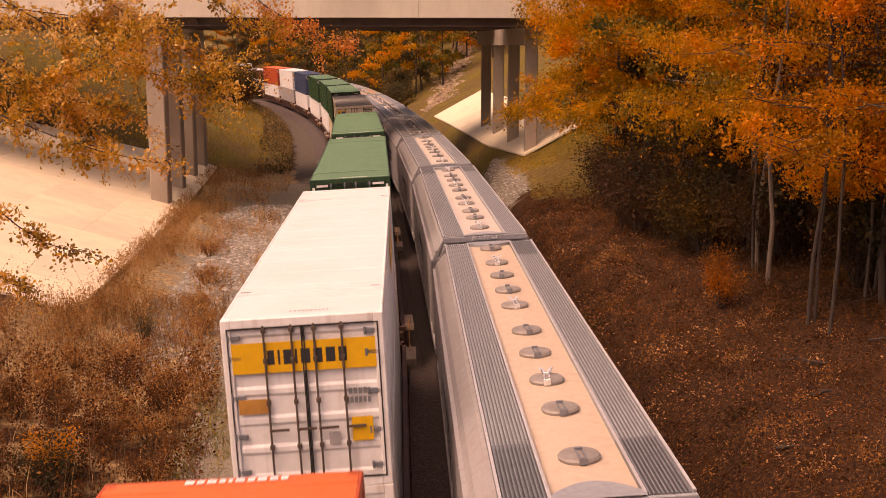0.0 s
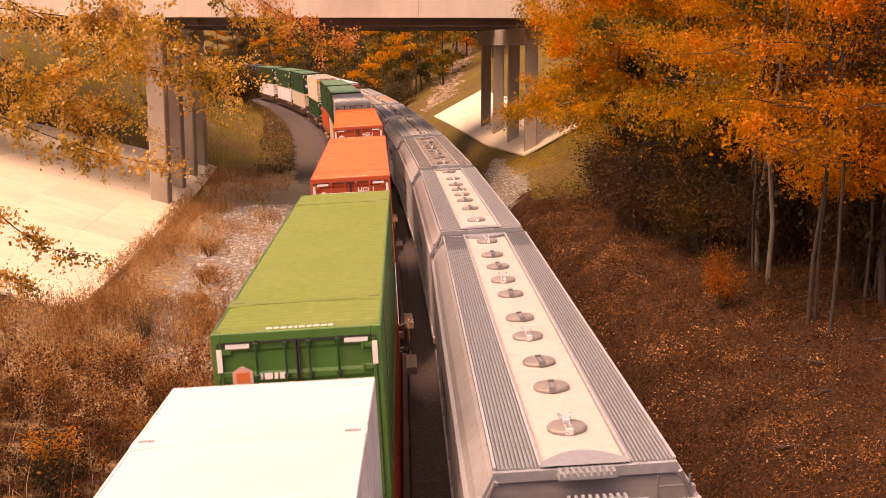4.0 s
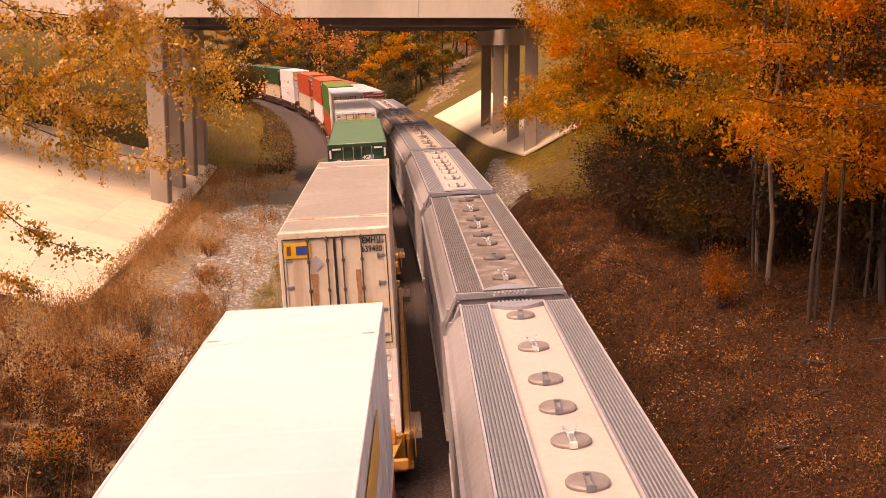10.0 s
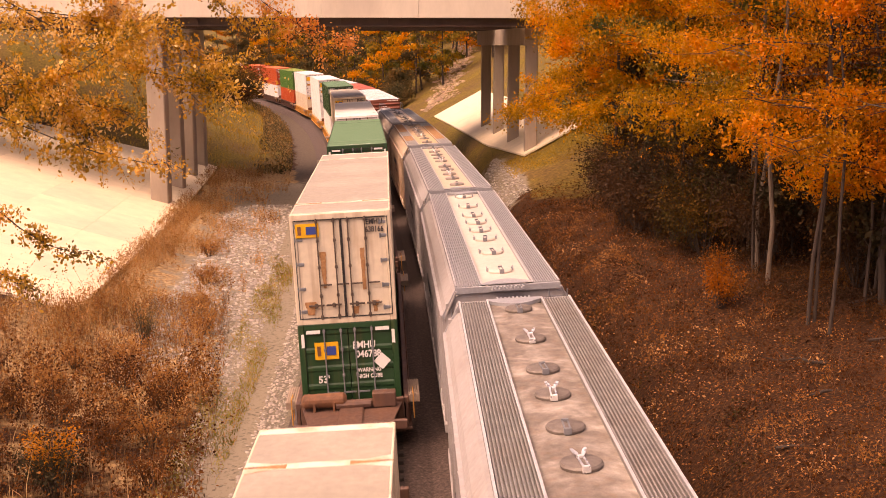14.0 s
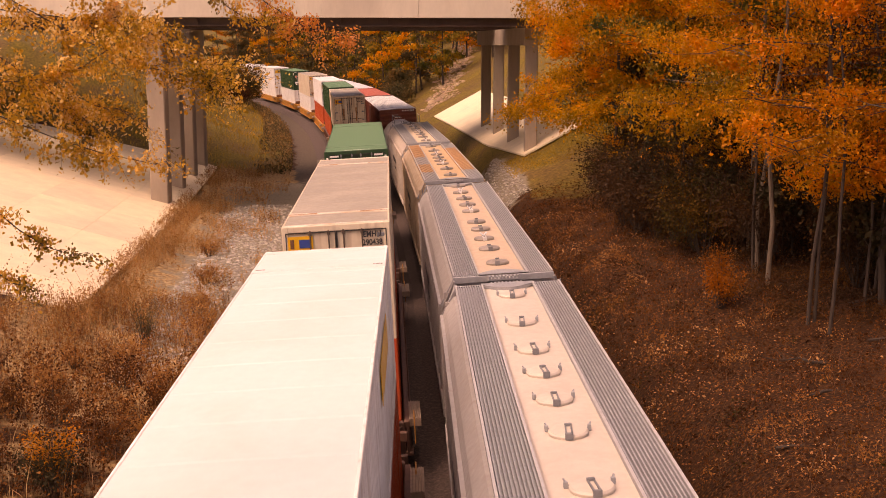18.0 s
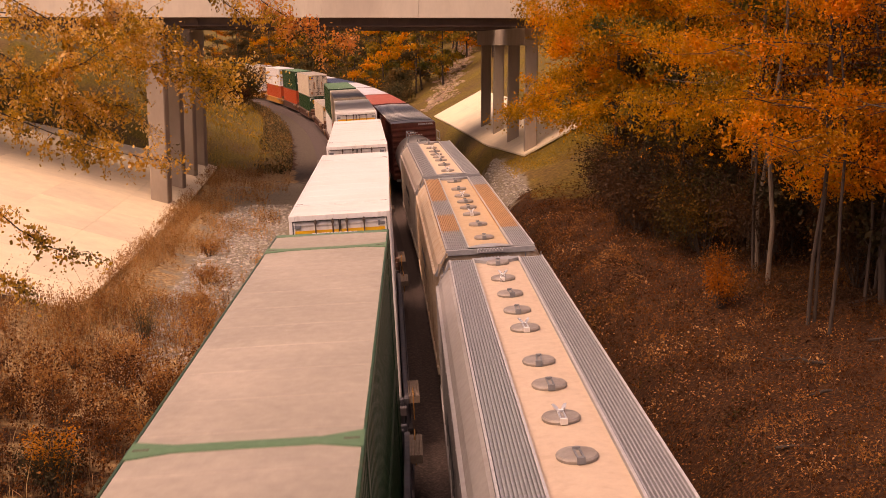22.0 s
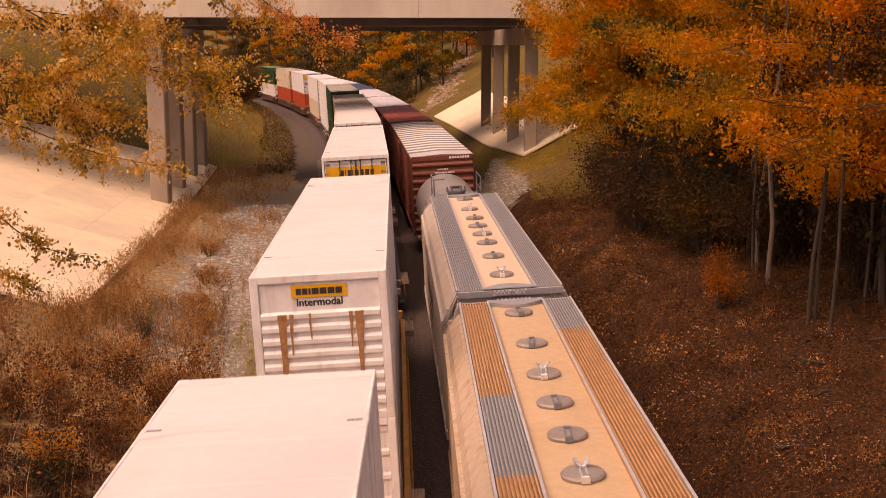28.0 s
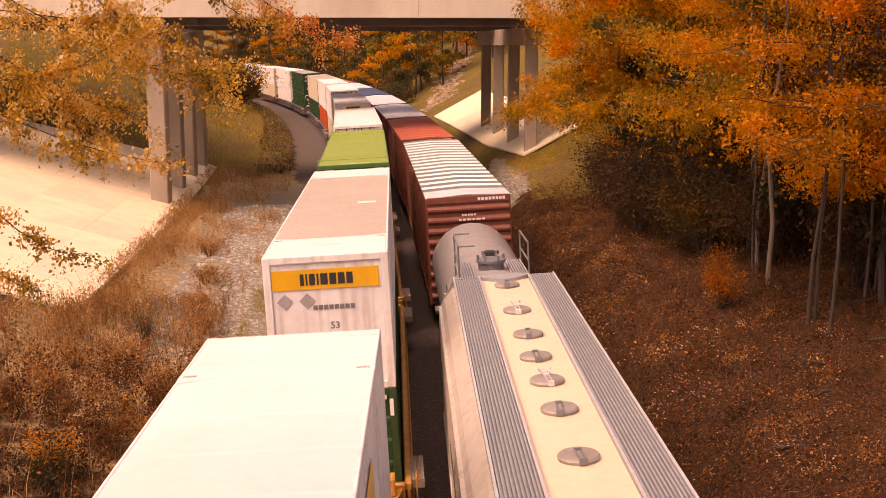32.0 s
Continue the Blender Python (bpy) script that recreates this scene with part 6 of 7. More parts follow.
for y0 in (DECKS[0][0], DECKS[0][1] - 0.3, DECKS[1][0], DECKS[1][1] - 0.3):
    pm = Shape().box(0.002, 6.098, 0, 0.3, 11.92, 13.75, bev=0.02).mesh("parapet", BRIDGE_CON)
    for k in range(20):
        part("parapet", pm, bridge, "pale concrete parapet", pose(-62 + 6.1 * k, y0, 0))
for x in (-60.5, 58.5):
    part("abutment", Shape().box(x - 1.5, x + 1.5, BY0 + 0.3, BY1 - 0.3, 3.0, 11.39).mesh("abutment", BRIDGE_CON), bridge)
# ---- plants ----
SWAYS = []


def leaf_mesh(name, pts, size, mat, seed, droop=0.3, slim=0.55, flat=0.0):
    """Single leaves, each a small lozenge with its own turn."""
    r = np.random.RandomState(seed)
    k = len(pts)
    a = r.normal(0, 1, (k, 3))
    a[:, 2] -= droop * 2
    a[:, 2] *= 1 - flat
    a /= np.linalg.norm(a, axis=1)[:, None] + 1e-9
    b = r.normal(0, 1, (k, 3))
    b[:, 2] *= 1 - flat
    b -= (b * a).sum(1)[:, None] * a
    b /= np.linalg.norm(b, axis=1)[:, None] + 1e-9
    l = (size * np.exp(r.normal(0, 0.25, k)))[:, None]
    w = l * slim
    co = np.stack([pts - a * l / 2, pts + b * w / 2 + a * l * 0.05, pts + a * l / 2, pts - b * w / 2 + a * l * 0.05], 1).reshape(-1, 3)
    return quad_mesh(name, co, np.arange(4 * k).reshape(-1, 4), mat)


def limb_shape(sh, pts, r0, r1, n=6):
    k = len(pts) - 1
    for i in range(k):
        a, b = r0 + (r1 - r0) * i / k, r0 + (r1 - r0) * (i + 1) / k
        sh.tube(pts[i], pts[i + 1], a, b, n=n, caps=(i == k - 1))


def tree(label, h, base, rad, leaves, size, leaf_mat, bark, seed, limbs=9, clumps=60, lean=0.0, trunk_r=0.17, group="trees beside the line"):
    """Trunk, limbs and an uneven crown of single leaves gathered in clumps at the limbs' ends."""
    r = random.Random(seed)
    rn = np.random.RandomState(seed)
    ob = thing("tree", label, "tree", group)
    sh = Shape()
    pts = [Vector((0, 0, -0.3))]
    k, bow = 7, r.uniform(-0.6, 0.6)
    for i in range(1, k + 1):
        z = h * 0.92 * i / k
        pts.append(Vector((lean * z + bow * math.sin(2.6 * i / k) + r.uniform(-0.14, 0.14), bow * 0.5 * math.sin(4.0 * i / k) + r.uniform(-0.14, 0.14), z)))
    limb_shape(sh, pts, trunk_r, 0.03, 8)
    part("trunk", sh.mesh("trunk", bark, True), ob)
    tips = []
    for j in range(limbs):
        f = base / h + (0.95 - base / h) * (j + r.random() * 0.6) / limbs
        i = min(k - 1, int(f / 0.92 * k))
        p = pts[i].lerp(pts[i + 1], min(1, max(0, f / 0.92 * k - i)))
        a = j * 2.4 + r.uniform(-0.5, 0.5)
        reach = rad * (1 - 0.55 * max(0, (f - 0.45)) / 0.55) * r.uniform(0.7, 1.05)
        q, d = [p], Vector((math.cos(a), math.sin(a), r.uniform(0.1, 0.5)))
        for s in range(4):
            d = (d + Vector((r.uniform(-0.25, 0.25), r.uniform(-0.25, 0.25), r.uniform(-0.2, 0.12)))).normalized()
            q.append(q[-1] + d * reach / 4)
        ls = Shape()
        limb_shape(ls, q, trunk_r * 0.42 * (1 - 0.6 * f), 0.012, 5)
        for s in range(1, 5):
            for side in (-1, 1):
                e = q[s] + Vector((-d.y * side, d.x * side, r.uniform(-0.2, 0.35))) * reach * r.uniform(0.18, 0.36) + d * reach * 0.1
                ls.tube(q[s], e, 0.018, 0.006, n=4, caps=False)
                tips.append(e)
            tips.append(q[s])
        part("limb", ls.mesh("limb", bark), ob)
    tips = [tips[r.randrange(len(tips))] for _ in range(clumps)] if clumps < len(tips) else tips
    per = leaves // len(tips)
    cloud = []
    for t in tips:
        w = rad * r.uniform(0.045, 0.105)
        c = np.array(t) + rn.normal(0, 0.12, 3)
        cloud.append(c + rn.normal(0, 1, (int(per * r.uniform(0.5, 1.5)), 3)) * np.array([w, w, w * 0.7]))
    part("crown", leaf_mesh("crown", np.concatenate(cloud), size, leaf_mat, seed + 9), ob)
    return ob


def set_on_ground(make, spots):
    """Stand one thing and its copies on the ground at x, y, turn."""
    zs = ground_z(np.array([s[0] for s in spots]), np.array([s[1] for s in spots]))
    first = make
    for i, (x, y, turn) in enumerate(spots):
        m = pose(x, y, float(zs[i]) - 0.05, 0, 0, turn)
        if i == 0:
            first.matrix_basis = m
        else:
            copy_thing(first, m)


# woods on the right bank: front row, then the rows behind it
gold_a = tree("tall tree in golden orange autumn leaf", 17, 4.4, 5.2, 46000, 0.14, LEAF_GOLD, BARK, 11, 18, 190, 0.0, 0.11)
gold_b = tree("slender tree in yellow orange leaf with a bare lower trunk", 16, 4.3, 4.3, 30000, 0.1, LEAF_GOLD, BARK_PALE, 12, 16, 130, 0.02, 0.085)
amber = tree("tree in deep orange leaf at the edge of the wood", 15, 3.7, 4.5, 30000, 0.1, LEAF_ORANGE, BARK, 13, 16, 130, 0.0, 0.065)
olive = tree("tree with leaves half green and half yellow", 17, 3.6, 4.6, 13000, 0.17, LEAF_OLIVE, BARK, 14, 13, 140)
# understorey packed in darkened leaf, in place of the wood's shaded depth
dim = tree("understorey tree in the wood, its green darkened for shade", 8, 1.2, 3.2, 4200, 0.2, LEAF_GREEN, BARK, 15, 9, 90, trunk_r=0.08)
back = tree("orange autumn tree deeper in the wood", 17, 4.0, 5.0, 11000, 0.25, LEAF_GOLD, BARK, 18, 10, 110)
set_on_ground(back, [(12.5, 57, 200), (16.5, 56, 260), (21, 47, 20), (17.5, 42.0, 150), (19, 51, 80), (18.6, 38.5, 250), (22, 42, 40), (14.0, 66, 100)])
set_on_ground(gold_a, [(9.45, 59.2, 0), (11.5, 55.5, 40), (11.9, 66.5, 100), (10.4, 63.2, 190), (13.5, 49, 70), (10.8, 61.0, 250)])
set_on_ground(gold_b, [(12.0, 43, 10), (11.25, 39.0, 100), (10.85, 36.4, 300), (17.5, 34.5, 30)])
set_on_ground(amber, [(14.0, 45, 0), (10.74, 31.9, 90), (15.2, 33.6, 170), (14.0, 31.0, 200)])
set_on_ground(olive, [(14.6, 38, 0), (10.9, 65.5, 30), (11.8, 52.5, 0), (16.5, 46, 120), (20, 55, 240), (24, 50, 80), (12.2, 68, 10), (19.5, 62, 200), (26, 44, 300), (23, 38, 0)])
set_on_ground(dim, [(11.2, 54.5, 0), (12.4, 50.5, 50), (13.2, 47, 100), (14.8, 43.5, 150), (16.2, 52, 200), (18.2, 46.5, 250), (10.6, 59, 300), (15.4, 40.5, 30), (19.5, 42.5, 80), (21.5, 39, 130),
                   (18.2, 36.5, 180), (22.5, 52, 230), (25.5, 47.5, 280), (15, 60, 330), (24, 41.5, 60), (27, 53, 110), (14.2, 36.6, 10), (16.0, 34.2, 70), (15.2, 38.4, 130), (17.4, 33.0, 190), (13.4, 39.8, 240), (19.5, 35.0, 300), (21.5, 36.5, 40), (18.6, 39.8, 90), (12.6, 46.0, 140), (11.4, 49.0, 180), (20.5, 33.0, 210), (14.4, 50.0, 260)])
bare = tree("thin bare grey tree trunk with a few dry leaves", 9, 5.5, 2.0, 500, 0.11, LEAF_RUST, BARK, 16, 6, 24, 0.03, 0.055)
set_on_ground(bare, [(12.2, 40.2, 0), (13.5, 34.2, 60), (11.02, 30.9, 120), (14.6, 35.6, 200), (16.4, 37.0, 280), (11.0, 38.6, 320), (11.75, 41.3, 200), (10.95, 31.95, 10), (12.9, 33.4, 140), (13.9, 36.8, 220), (15.9, 35.0, 350), (13.0, 42.5, 20), (15.4, 41.3, 90), (17.2, 40.4, 150)])

withered = tree("small tree with withered brown leaves", 11.5, 6.8, 3.0, 2600, 0.13, LEAF_TAN, BARK, 17, 8, 60, -0.04, 0.12)
set_on_ground(withered, [(13.4, 33.2, 100)])

# woods beyond the bridge
far_label = {"gold": "distant tree in orange autumn leaf", "olive": "distant tree in olive and yellow leaf", "green": "distant dark green tree"}
far_kinds = []
for i, (key, mat, h) in enumerate((("gold", LEAF_GOLD, 14), ("olive", LEAF_HAZE, 16), ("green", LEAF_HAZE, 12), ("gold", LEAF_ORANGE, 13), ("olive", LEAF_OLIVE, 11))):
    far_kinds.append(tree(far_label[key], h, 1.2, 5.0, 2800, 0.42, mat, BARK, 31 + i, 8, 80, group="trees beyond the bridge"))
rf = random.Random(8)
spots = [[] for _ in far_kinds]
for row, (n, s0, s1, step) in enumerate(((13.5, 172, 330, 7.0), (19, 166, 330, 7.5), (26, 160, 330, 8.5), (34, 150, 330, 10), (46, 140, 320, 13))):
    s = s0
    while s < s1:
        x, y, _z = beside(s + rf.uniform(-2, 2), n + rf.uniform(-2.5, 2.5))
        spots[rf.choice((0, 0, 1, 2, 2, 3, 3, 4)) if row else rf.choice((2, 2, 1, 4, 0))].append((x, y, rf.uniform(0, 360)))
        s += step
for n, s0, s1, step in ((-26, 205, 330, 11), (-40, 190, 300, 13), (-62, 108, 280, 13)):
    s = s0
    while s < s1:
        x, y, _z = beside(s + rf.uniform(-3, 3), n + rf.uniform(-3, 3))
        spots[rf.choice((0, 1, 3, 4))].append((x, y, rf.uniform(0, 360)))
        s += step
for kind, sp in zip(far_kinds, spots):
    set_on_ground(kind, sp)


# dry brush, grass and fallen leaves
FOOT = [(*beside(166 + 5.5 * k, 12.0 + 1.2 * math.sin(k * 2.1))[:2], 50 * k) for k in range(20)]
def on_line(s, n):
    x, y, a = (np.interp(s, S_GRID, v) for v in (LINE_X, LINE_Y, HEAD))
    return x + n * np.cos(a), y + n * np.sin(a)


def blades(name, label, s, n, height, width, mat, seed, lean=0.25, category="brush"):
    """Upright stems, each a thin tapered strip in two lengths."""
    r = np.random.RandomState(seed)
    k = len(s)
    x, y = on_line(s, n)
    z = ground_z(x, y) - 0.03
    h = height * np.exp(r.normal(0, 0.3, k))
    a = r.uniform(0, 6.28, k)
    dx, dy = r.normal(0, lean, k) * h, r.normal(0, lean, k) * h
    ux, uy = np.cos(a) * width / 2, np.sin(a) * width / 2
    rows = []
    for f, w in ((0.0, 1.0), (0.55, 0.8), (1.0, 0.25)):
        for sg in (-1, 1):
            rows.append(np.stack([x + dx * f * f + sg * ux * w, y + dy * f * f + sg * uy * w, z + h * f], 1))
    co = np.stack(rows, 1).reshape(-1, 3)
    i = 6 * np.arange(k)[:, None]
    quads = np.concatenate([i + np.array([[0, 1, 3, 2]]), i + np.array([[2, 3, 5, 4]])], 0)
    thing(name, label, category, kind="stuff", data=quad_mesh(name, co, quads, mat))
    return np.stack([x, y, z], 1), np.stack([dx, dy, h], 1)


def with_leaves(name, label, root, tip, per, size, mat, seed, low=0.3):
    r = np.random.RandomState(seed)
    f = r.uniform(low, 1.05, (len(root), per, 1))
    p = root[:, None, :] + tip[:, None, :] * np.concatenate([f * f, f * f, f], 2) + r.normal(0, 0.05, (len(root), per, 3))
    thing(name, label, "brush", kind="stuff", data=leaf_mesh(name, p.reshape(-1, 3), size, mat, seed, 0.2))


def scatter(count, s_rng, n_rng, seed, keep=None):
    r = np.random.RandomState(seed)
    s, n = r.uniform(*s_rng, count), r.uniform(*n_rng, count)
    if keep:
        m = keep(s, n, r.uniform(0, 1, count))
        s, n = s[m], n[m]
    return s, n


def bare_of_paving(s, n):
    return (s < 45.2) | (n > -11.6)


def patchy(s, n):
    return 0.5 + 0.25 * (np.sin(s * 0.9 + n * 1.3) + np.sin(s * 0.37 - n * 0.8 + 2) + 0.6 * np.sin(n * 2.1 + s * 0.2))


s, n = scatter(7600, (15, 47), (-19, -3.3), 21, lambda s, n, u: (u < 1.35 * patchy(s * 1.5, n * 1.3) - 0.05) & (n < np.minimum(-3.4, -2.5 - (s - 15) * 0.1)) & bare_of_paving(s, n))
rt, tp = blades("weed_stems", "tall dry brown weed stems beside the line", s, n, 0.9, 0.012, STEM, 22, 0.28)
near_w, far_w = rt[:, 1] < 38, rt[:, 1] > 32
with_leaves("weed_leaves", "withered rust-brown leaves on tall weeds", rt[near_w], tp[near_w], 16, 0.085, LEAF_RUST, 23, 0.1)
with_leaves("golden_weed_leaves", "golden-tan leaves on the farther weeds", rt[far_w], tp[far_w], 17, 0.075, LEAF_TAN, 223, 0.1)
with_leaves("weed_seed_heads", "tan seed heads and leaves on the weeds", rt[far_w][::2], tp[far_w][::2], 5, 0.05, LEAF_TAN, 123, 0.3)
s, n = scatter(220, (15, 44), (-16, -4.6), 124, lambda s, n, u: (n < np.minimum(-4.2, -3.1 - (s - 15) * 0.1)) & bare_of_paving(s, n))
blades("pale_canes", "pale dead canes standing among brown weeds", s, n, 1.25, 0.022, STRAW_TAN, 125, 0.22)
s, n = scatter(16000, (15, 50), (-18, -3.3), 24, lambda s, n, u: (n < np.minimum(-3.4, -2.4 - (s - 15) * 0.1)) & bare_of_paving(s, n))
blades("dry_grass", "straw-coloured dry grass among the weeds", s, n, 0.5, 0.013, STRAW, 25, 0.35, "grass")
s, n = scatter(11000, (17, 60), (-5.0, -3.45), 130, lambda s, n, u: u < 1.7 * patchy(s * 0.9, n * 2.3) - 0.3)
rt, tp = blades("strip_grass", "yellowish low grass along the gravel strip", s, n, 0.15, 0.022, MOSS, 131, 0.6, "grass")
with_leaves("strip_weeds", "low dry weeds along the gravel strip", rt[::3], tp[::3], 4, 0.045, LEAF_TAN, 132, 0.0)
s, n = scatter(9000, (44, 100), (-12.2, -5.2), 26, lambda s, n, u: u < np.clip(patchy(s, n) * 1.5 - 0.42 + 0.12 * (-8.4 - n), 0, 1))
rt, tp = blades("ditch_weeds", "low brown weeds in the ditch below the paved slope", s, n, 0.55, 0.018, STRAW_TAN, 27, 0.2)
with_leaves("ditch_leaves", "dry orange-brown leaves on the ditch weeds", rt, tp, 9, 0.075, LEAF_TAN, 28, 0.1)
s, n = scatter(3600, (40, 80), (-12.0, -10.3), 126, lambda s, n, u: u < 0.3 + patchy(s * 1.3, n))
rt, tp = blades("toe_weeds", "tan dry weeds along the edge of the paved slope", s, n, 0.6, 0.016, STRAW_TAN, 127, 0.3)
with_leaves("toe_leaves", "orange-tan leaves on weeds along the paving", rt, tp, 7, 0.07, LEAF_TAN, 128, 0.1)
s, n = scatter(5200, (98, 215), (-8.2, -5.2), 29, lambda s, n, u: u < 0.2 + 0.7 * patchy(s * 0.4, n))
rt, tp = blades("bank_weeds", "brown and olive weeds at the foot of the grass bank", s, n, 0.6, 0.03, STRAW_TAN, 30, 0.2)
with_leaves("bank_leaves", "olive-brown leaves on the bank weeds", rt, tp, 6, 0.16, LEAF_HAZE, 31, 0.1)
s, n = scatter(9000, (100, 190), (-26, -7.5), 32)
blades("bank_grass", "olive and straw grass on the far bank", s, n, 0.35, 0.05, GRASS, 33, 0.4, "grass")
s, n = scatter(5000, (70, 76.5), (9.4, 17), 34)
blades("verge_grass", "olive and straw grass beside the gravel", s, n, 0.13, 0.03, GRASS, 35, 0.9, "grass")
s, n = scatter(8800, (18, 64), (7.9, 14.0), 36, lambda s, n, u: u < 0.2 + 0.8 * patchy(s, n) * np.clip((13 - n) / 4, 0.15, 1))
rt, tp = blades("wood_edge_weeds", "reddish dry weeds along the edge of the wood", s, n, 0.3, 0.008, STEM, 37, 0.5)
with_leaves("wood_edge_leaves", "red-brown leaves on weeds along the wood", rt, tp, 9, 0.055, LEAF_RUST, 38, 0.1)
r_ = np.random.RandomState(39)
# bright leaves thin out towards the trees to imitate shade there
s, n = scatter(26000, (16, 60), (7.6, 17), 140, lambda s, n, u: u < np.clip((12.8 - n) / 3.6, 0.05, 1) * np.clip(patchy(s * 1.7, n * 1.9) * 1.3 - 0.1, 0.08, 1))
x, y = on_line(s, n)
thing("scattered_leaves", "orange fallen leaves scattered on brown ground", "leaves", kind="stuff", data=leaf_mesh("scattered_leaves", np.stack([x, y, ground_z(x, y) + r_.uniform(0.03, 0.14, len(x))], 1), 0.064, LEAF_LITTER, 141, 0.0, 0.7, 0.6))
for seed, mat, colour in ((150, LEAF_RUST, "red-brown"), (151, LEAF_TAN, "tan"), (152, LEAF_FLOOR, "dark brown"), (153, LEAF_UNDER, "olive")):
    # low tufts of dead plants, gathered round many small centres
    s, n = scatter((420, 200, 420, 90)[seed - 150], (16, 60), (7.7, 19), seed, lambda s, n, u: u < 0.3 + patchy(s * 1.4, n * 1.2))
    rc = np.random.RandomState(seed + 20)
    per = 46
    s, n = (np.repeat(v, per) + rc.normal(0, 0.17, per * len(v)) for v in (s, n))
    x, y = on_line(s, n)
    thing("dead_undergrowth", "low tufts of " + colour + " dead plants on the wood's floor", "undergrowth", kind="stuff",
          data=leaf_mesh("dead_undergrowth", np.stack([x, y, ground_z(x, y) + np.abs(rc.normal(0, 0.16, len(x)))], 1), 0.065, mat, seed + 40, 0.0, 0.5))
# added tufts; their dark colour imitates tree shade on the floor
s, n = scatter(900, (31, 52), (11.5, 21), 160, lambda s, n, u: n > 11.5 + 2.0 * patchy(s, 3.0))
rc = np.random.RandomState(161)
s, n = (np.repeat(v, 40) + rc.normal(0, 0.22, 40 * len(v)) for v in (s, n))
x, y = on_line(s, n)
thing("shaded_undergrowth", "low undergrowth under the trees, its leaf darkened for shade", "undergrowth", kind="stuff",
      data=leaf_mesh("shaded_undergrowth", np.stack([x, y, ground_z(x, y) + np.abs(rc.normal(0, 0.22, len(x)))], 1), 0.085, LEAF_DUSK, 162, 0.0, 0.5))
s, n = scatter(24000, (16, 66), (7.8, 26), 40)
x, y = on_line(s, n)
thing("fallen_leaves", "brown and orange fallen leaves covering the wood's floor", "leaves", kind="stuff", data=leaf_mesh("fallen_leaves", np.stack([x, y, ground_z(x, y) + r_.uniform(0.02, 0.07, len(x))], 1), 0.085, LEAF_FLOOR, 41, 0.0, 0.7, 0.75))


def fallen_branch(x, y, turn, length, seed):
    r = random.Random(seed)
    sh = Shape()
    pts = [Vector((length * i / 5, r.uniform(-0.12, 0.12), 0.06 + 0.05 * math.sin(i))) for i in range(6)]
    limb_shape(sh, pts, 0.045, 0.012, 6)
    for i in (2, 3, 4):
        sh.tube(pts[i], pts[i] + Vector((0.4, r.choice((-0.4, 0.4)), 0.2)), 0.014, 0.005, n=4)
    ob = thing("fallen_branch", "dead grey-brown branch lying on fallen leaves", "branch", "fallen branches", data=sh.mesh("fallen_branch", BARK))
    ob.matrix_basis = pose(x, y, float(ground_z([x], [y])[0]) + 0.02, 0, 0, turn)


for i, (x, y, turn, length) in enumerate(((7.3, 23.2, 16, 1.5), (8.9, 26.0, 20, 2.4), (12.4, 33.0, 35, 2.6), (10.0, 28.2, 150, 1.6), (11.6, 29.6, -10, 1.9))):
    fallen_branch(x, y, turn, length, 300 + i)
cane = Shape()
limb_shape(cane, [Vector((0, 0, -0.1)), Vector((0.02, 0, 0.7)), Vector((0.05, 0.0, 1.25)), Vector((0.2, 0.05, 1.1)), Vector((0.45, 0.1, 0.55)), Vector((0.6, 0.1, 0.1))], 0.009, 0.006, 5)
ob = thing("dead_cane", "pale bent dead cane among brown weeds", "cane", data=cane.mesh("dead_cane", STRAW_TAN))
ob.matrix_basis = pose(-9.6, 24.6, float(ground_z([-9.6], [24.6])[0]))


def shrub(label, h, rad, leaves, size, mat, seed):
    r = random.Random(seed)
    rn = np.random.RandomState(seed)
    ob = thing("shrub", label, "shrub", "shrubs")
    tips = []
    for j in range(12):
        a = j * 2.4
        p = Vector((0.06 * math.cos(a), 0.06 * math.sin(a), -0.05))
        q = Vector((rad * r.uniform(0.4, 1) * math.cos(a), rad * r.uniform(0.4, 1) * math.sin(a), h * r.uniform(0.5, 1)))
        ls = Shape()
        mid = p.lerp(q, 0.5) + Vector((0, 0, h * 0.12))
        limb_shape(ls, [p, mid, q], 0.022, 0.006, 5)
        part("stem", ls.mesh("stem", BARK), ob)
        tips += [q, mid, mid.lerp(q, 0.5)]
    cloud = [np.array(t) + rn.normal(0, 1, (leaves // len(tips), 3)) * (rad * 0.2, rad * 0.2, h * 0.13) for t in tips]
    part("crown", leaf_mesh("crown", np.concatenate(cloud), size, mat, seed), ob)
    return ob


set_on_ground(shrub("flame-orange shrub among dry weeds", 1.3, 0.7, 2600, 0.065, LEAF_ORANGE, 51), [(-9.75, 27.8, 0)])
set_on_ground(shrub("dull orange shrub on the wood's floor", 1.7, 0.6, 3000, 0.07, LEAF_UMBER, 67), [(8.95, 34.8, 80)])
set_on_ground(shrub("rust-brown weed clump among dry weeds", 1.1, 0.8, 1700, 0.065, LEAF_RUST, 58), [(-9.2, 30.2, 0), (-11.5, 27.5, 40), (-8.2, 33.5, 80), (-12.8, 33.0, 120), (-10.2, 36.2, 160), (-14.6, 36.0, 200), (-7.2, 27.6, 240), (-13.4, 29.6, 280), (-11.2, 32.6, 320)])
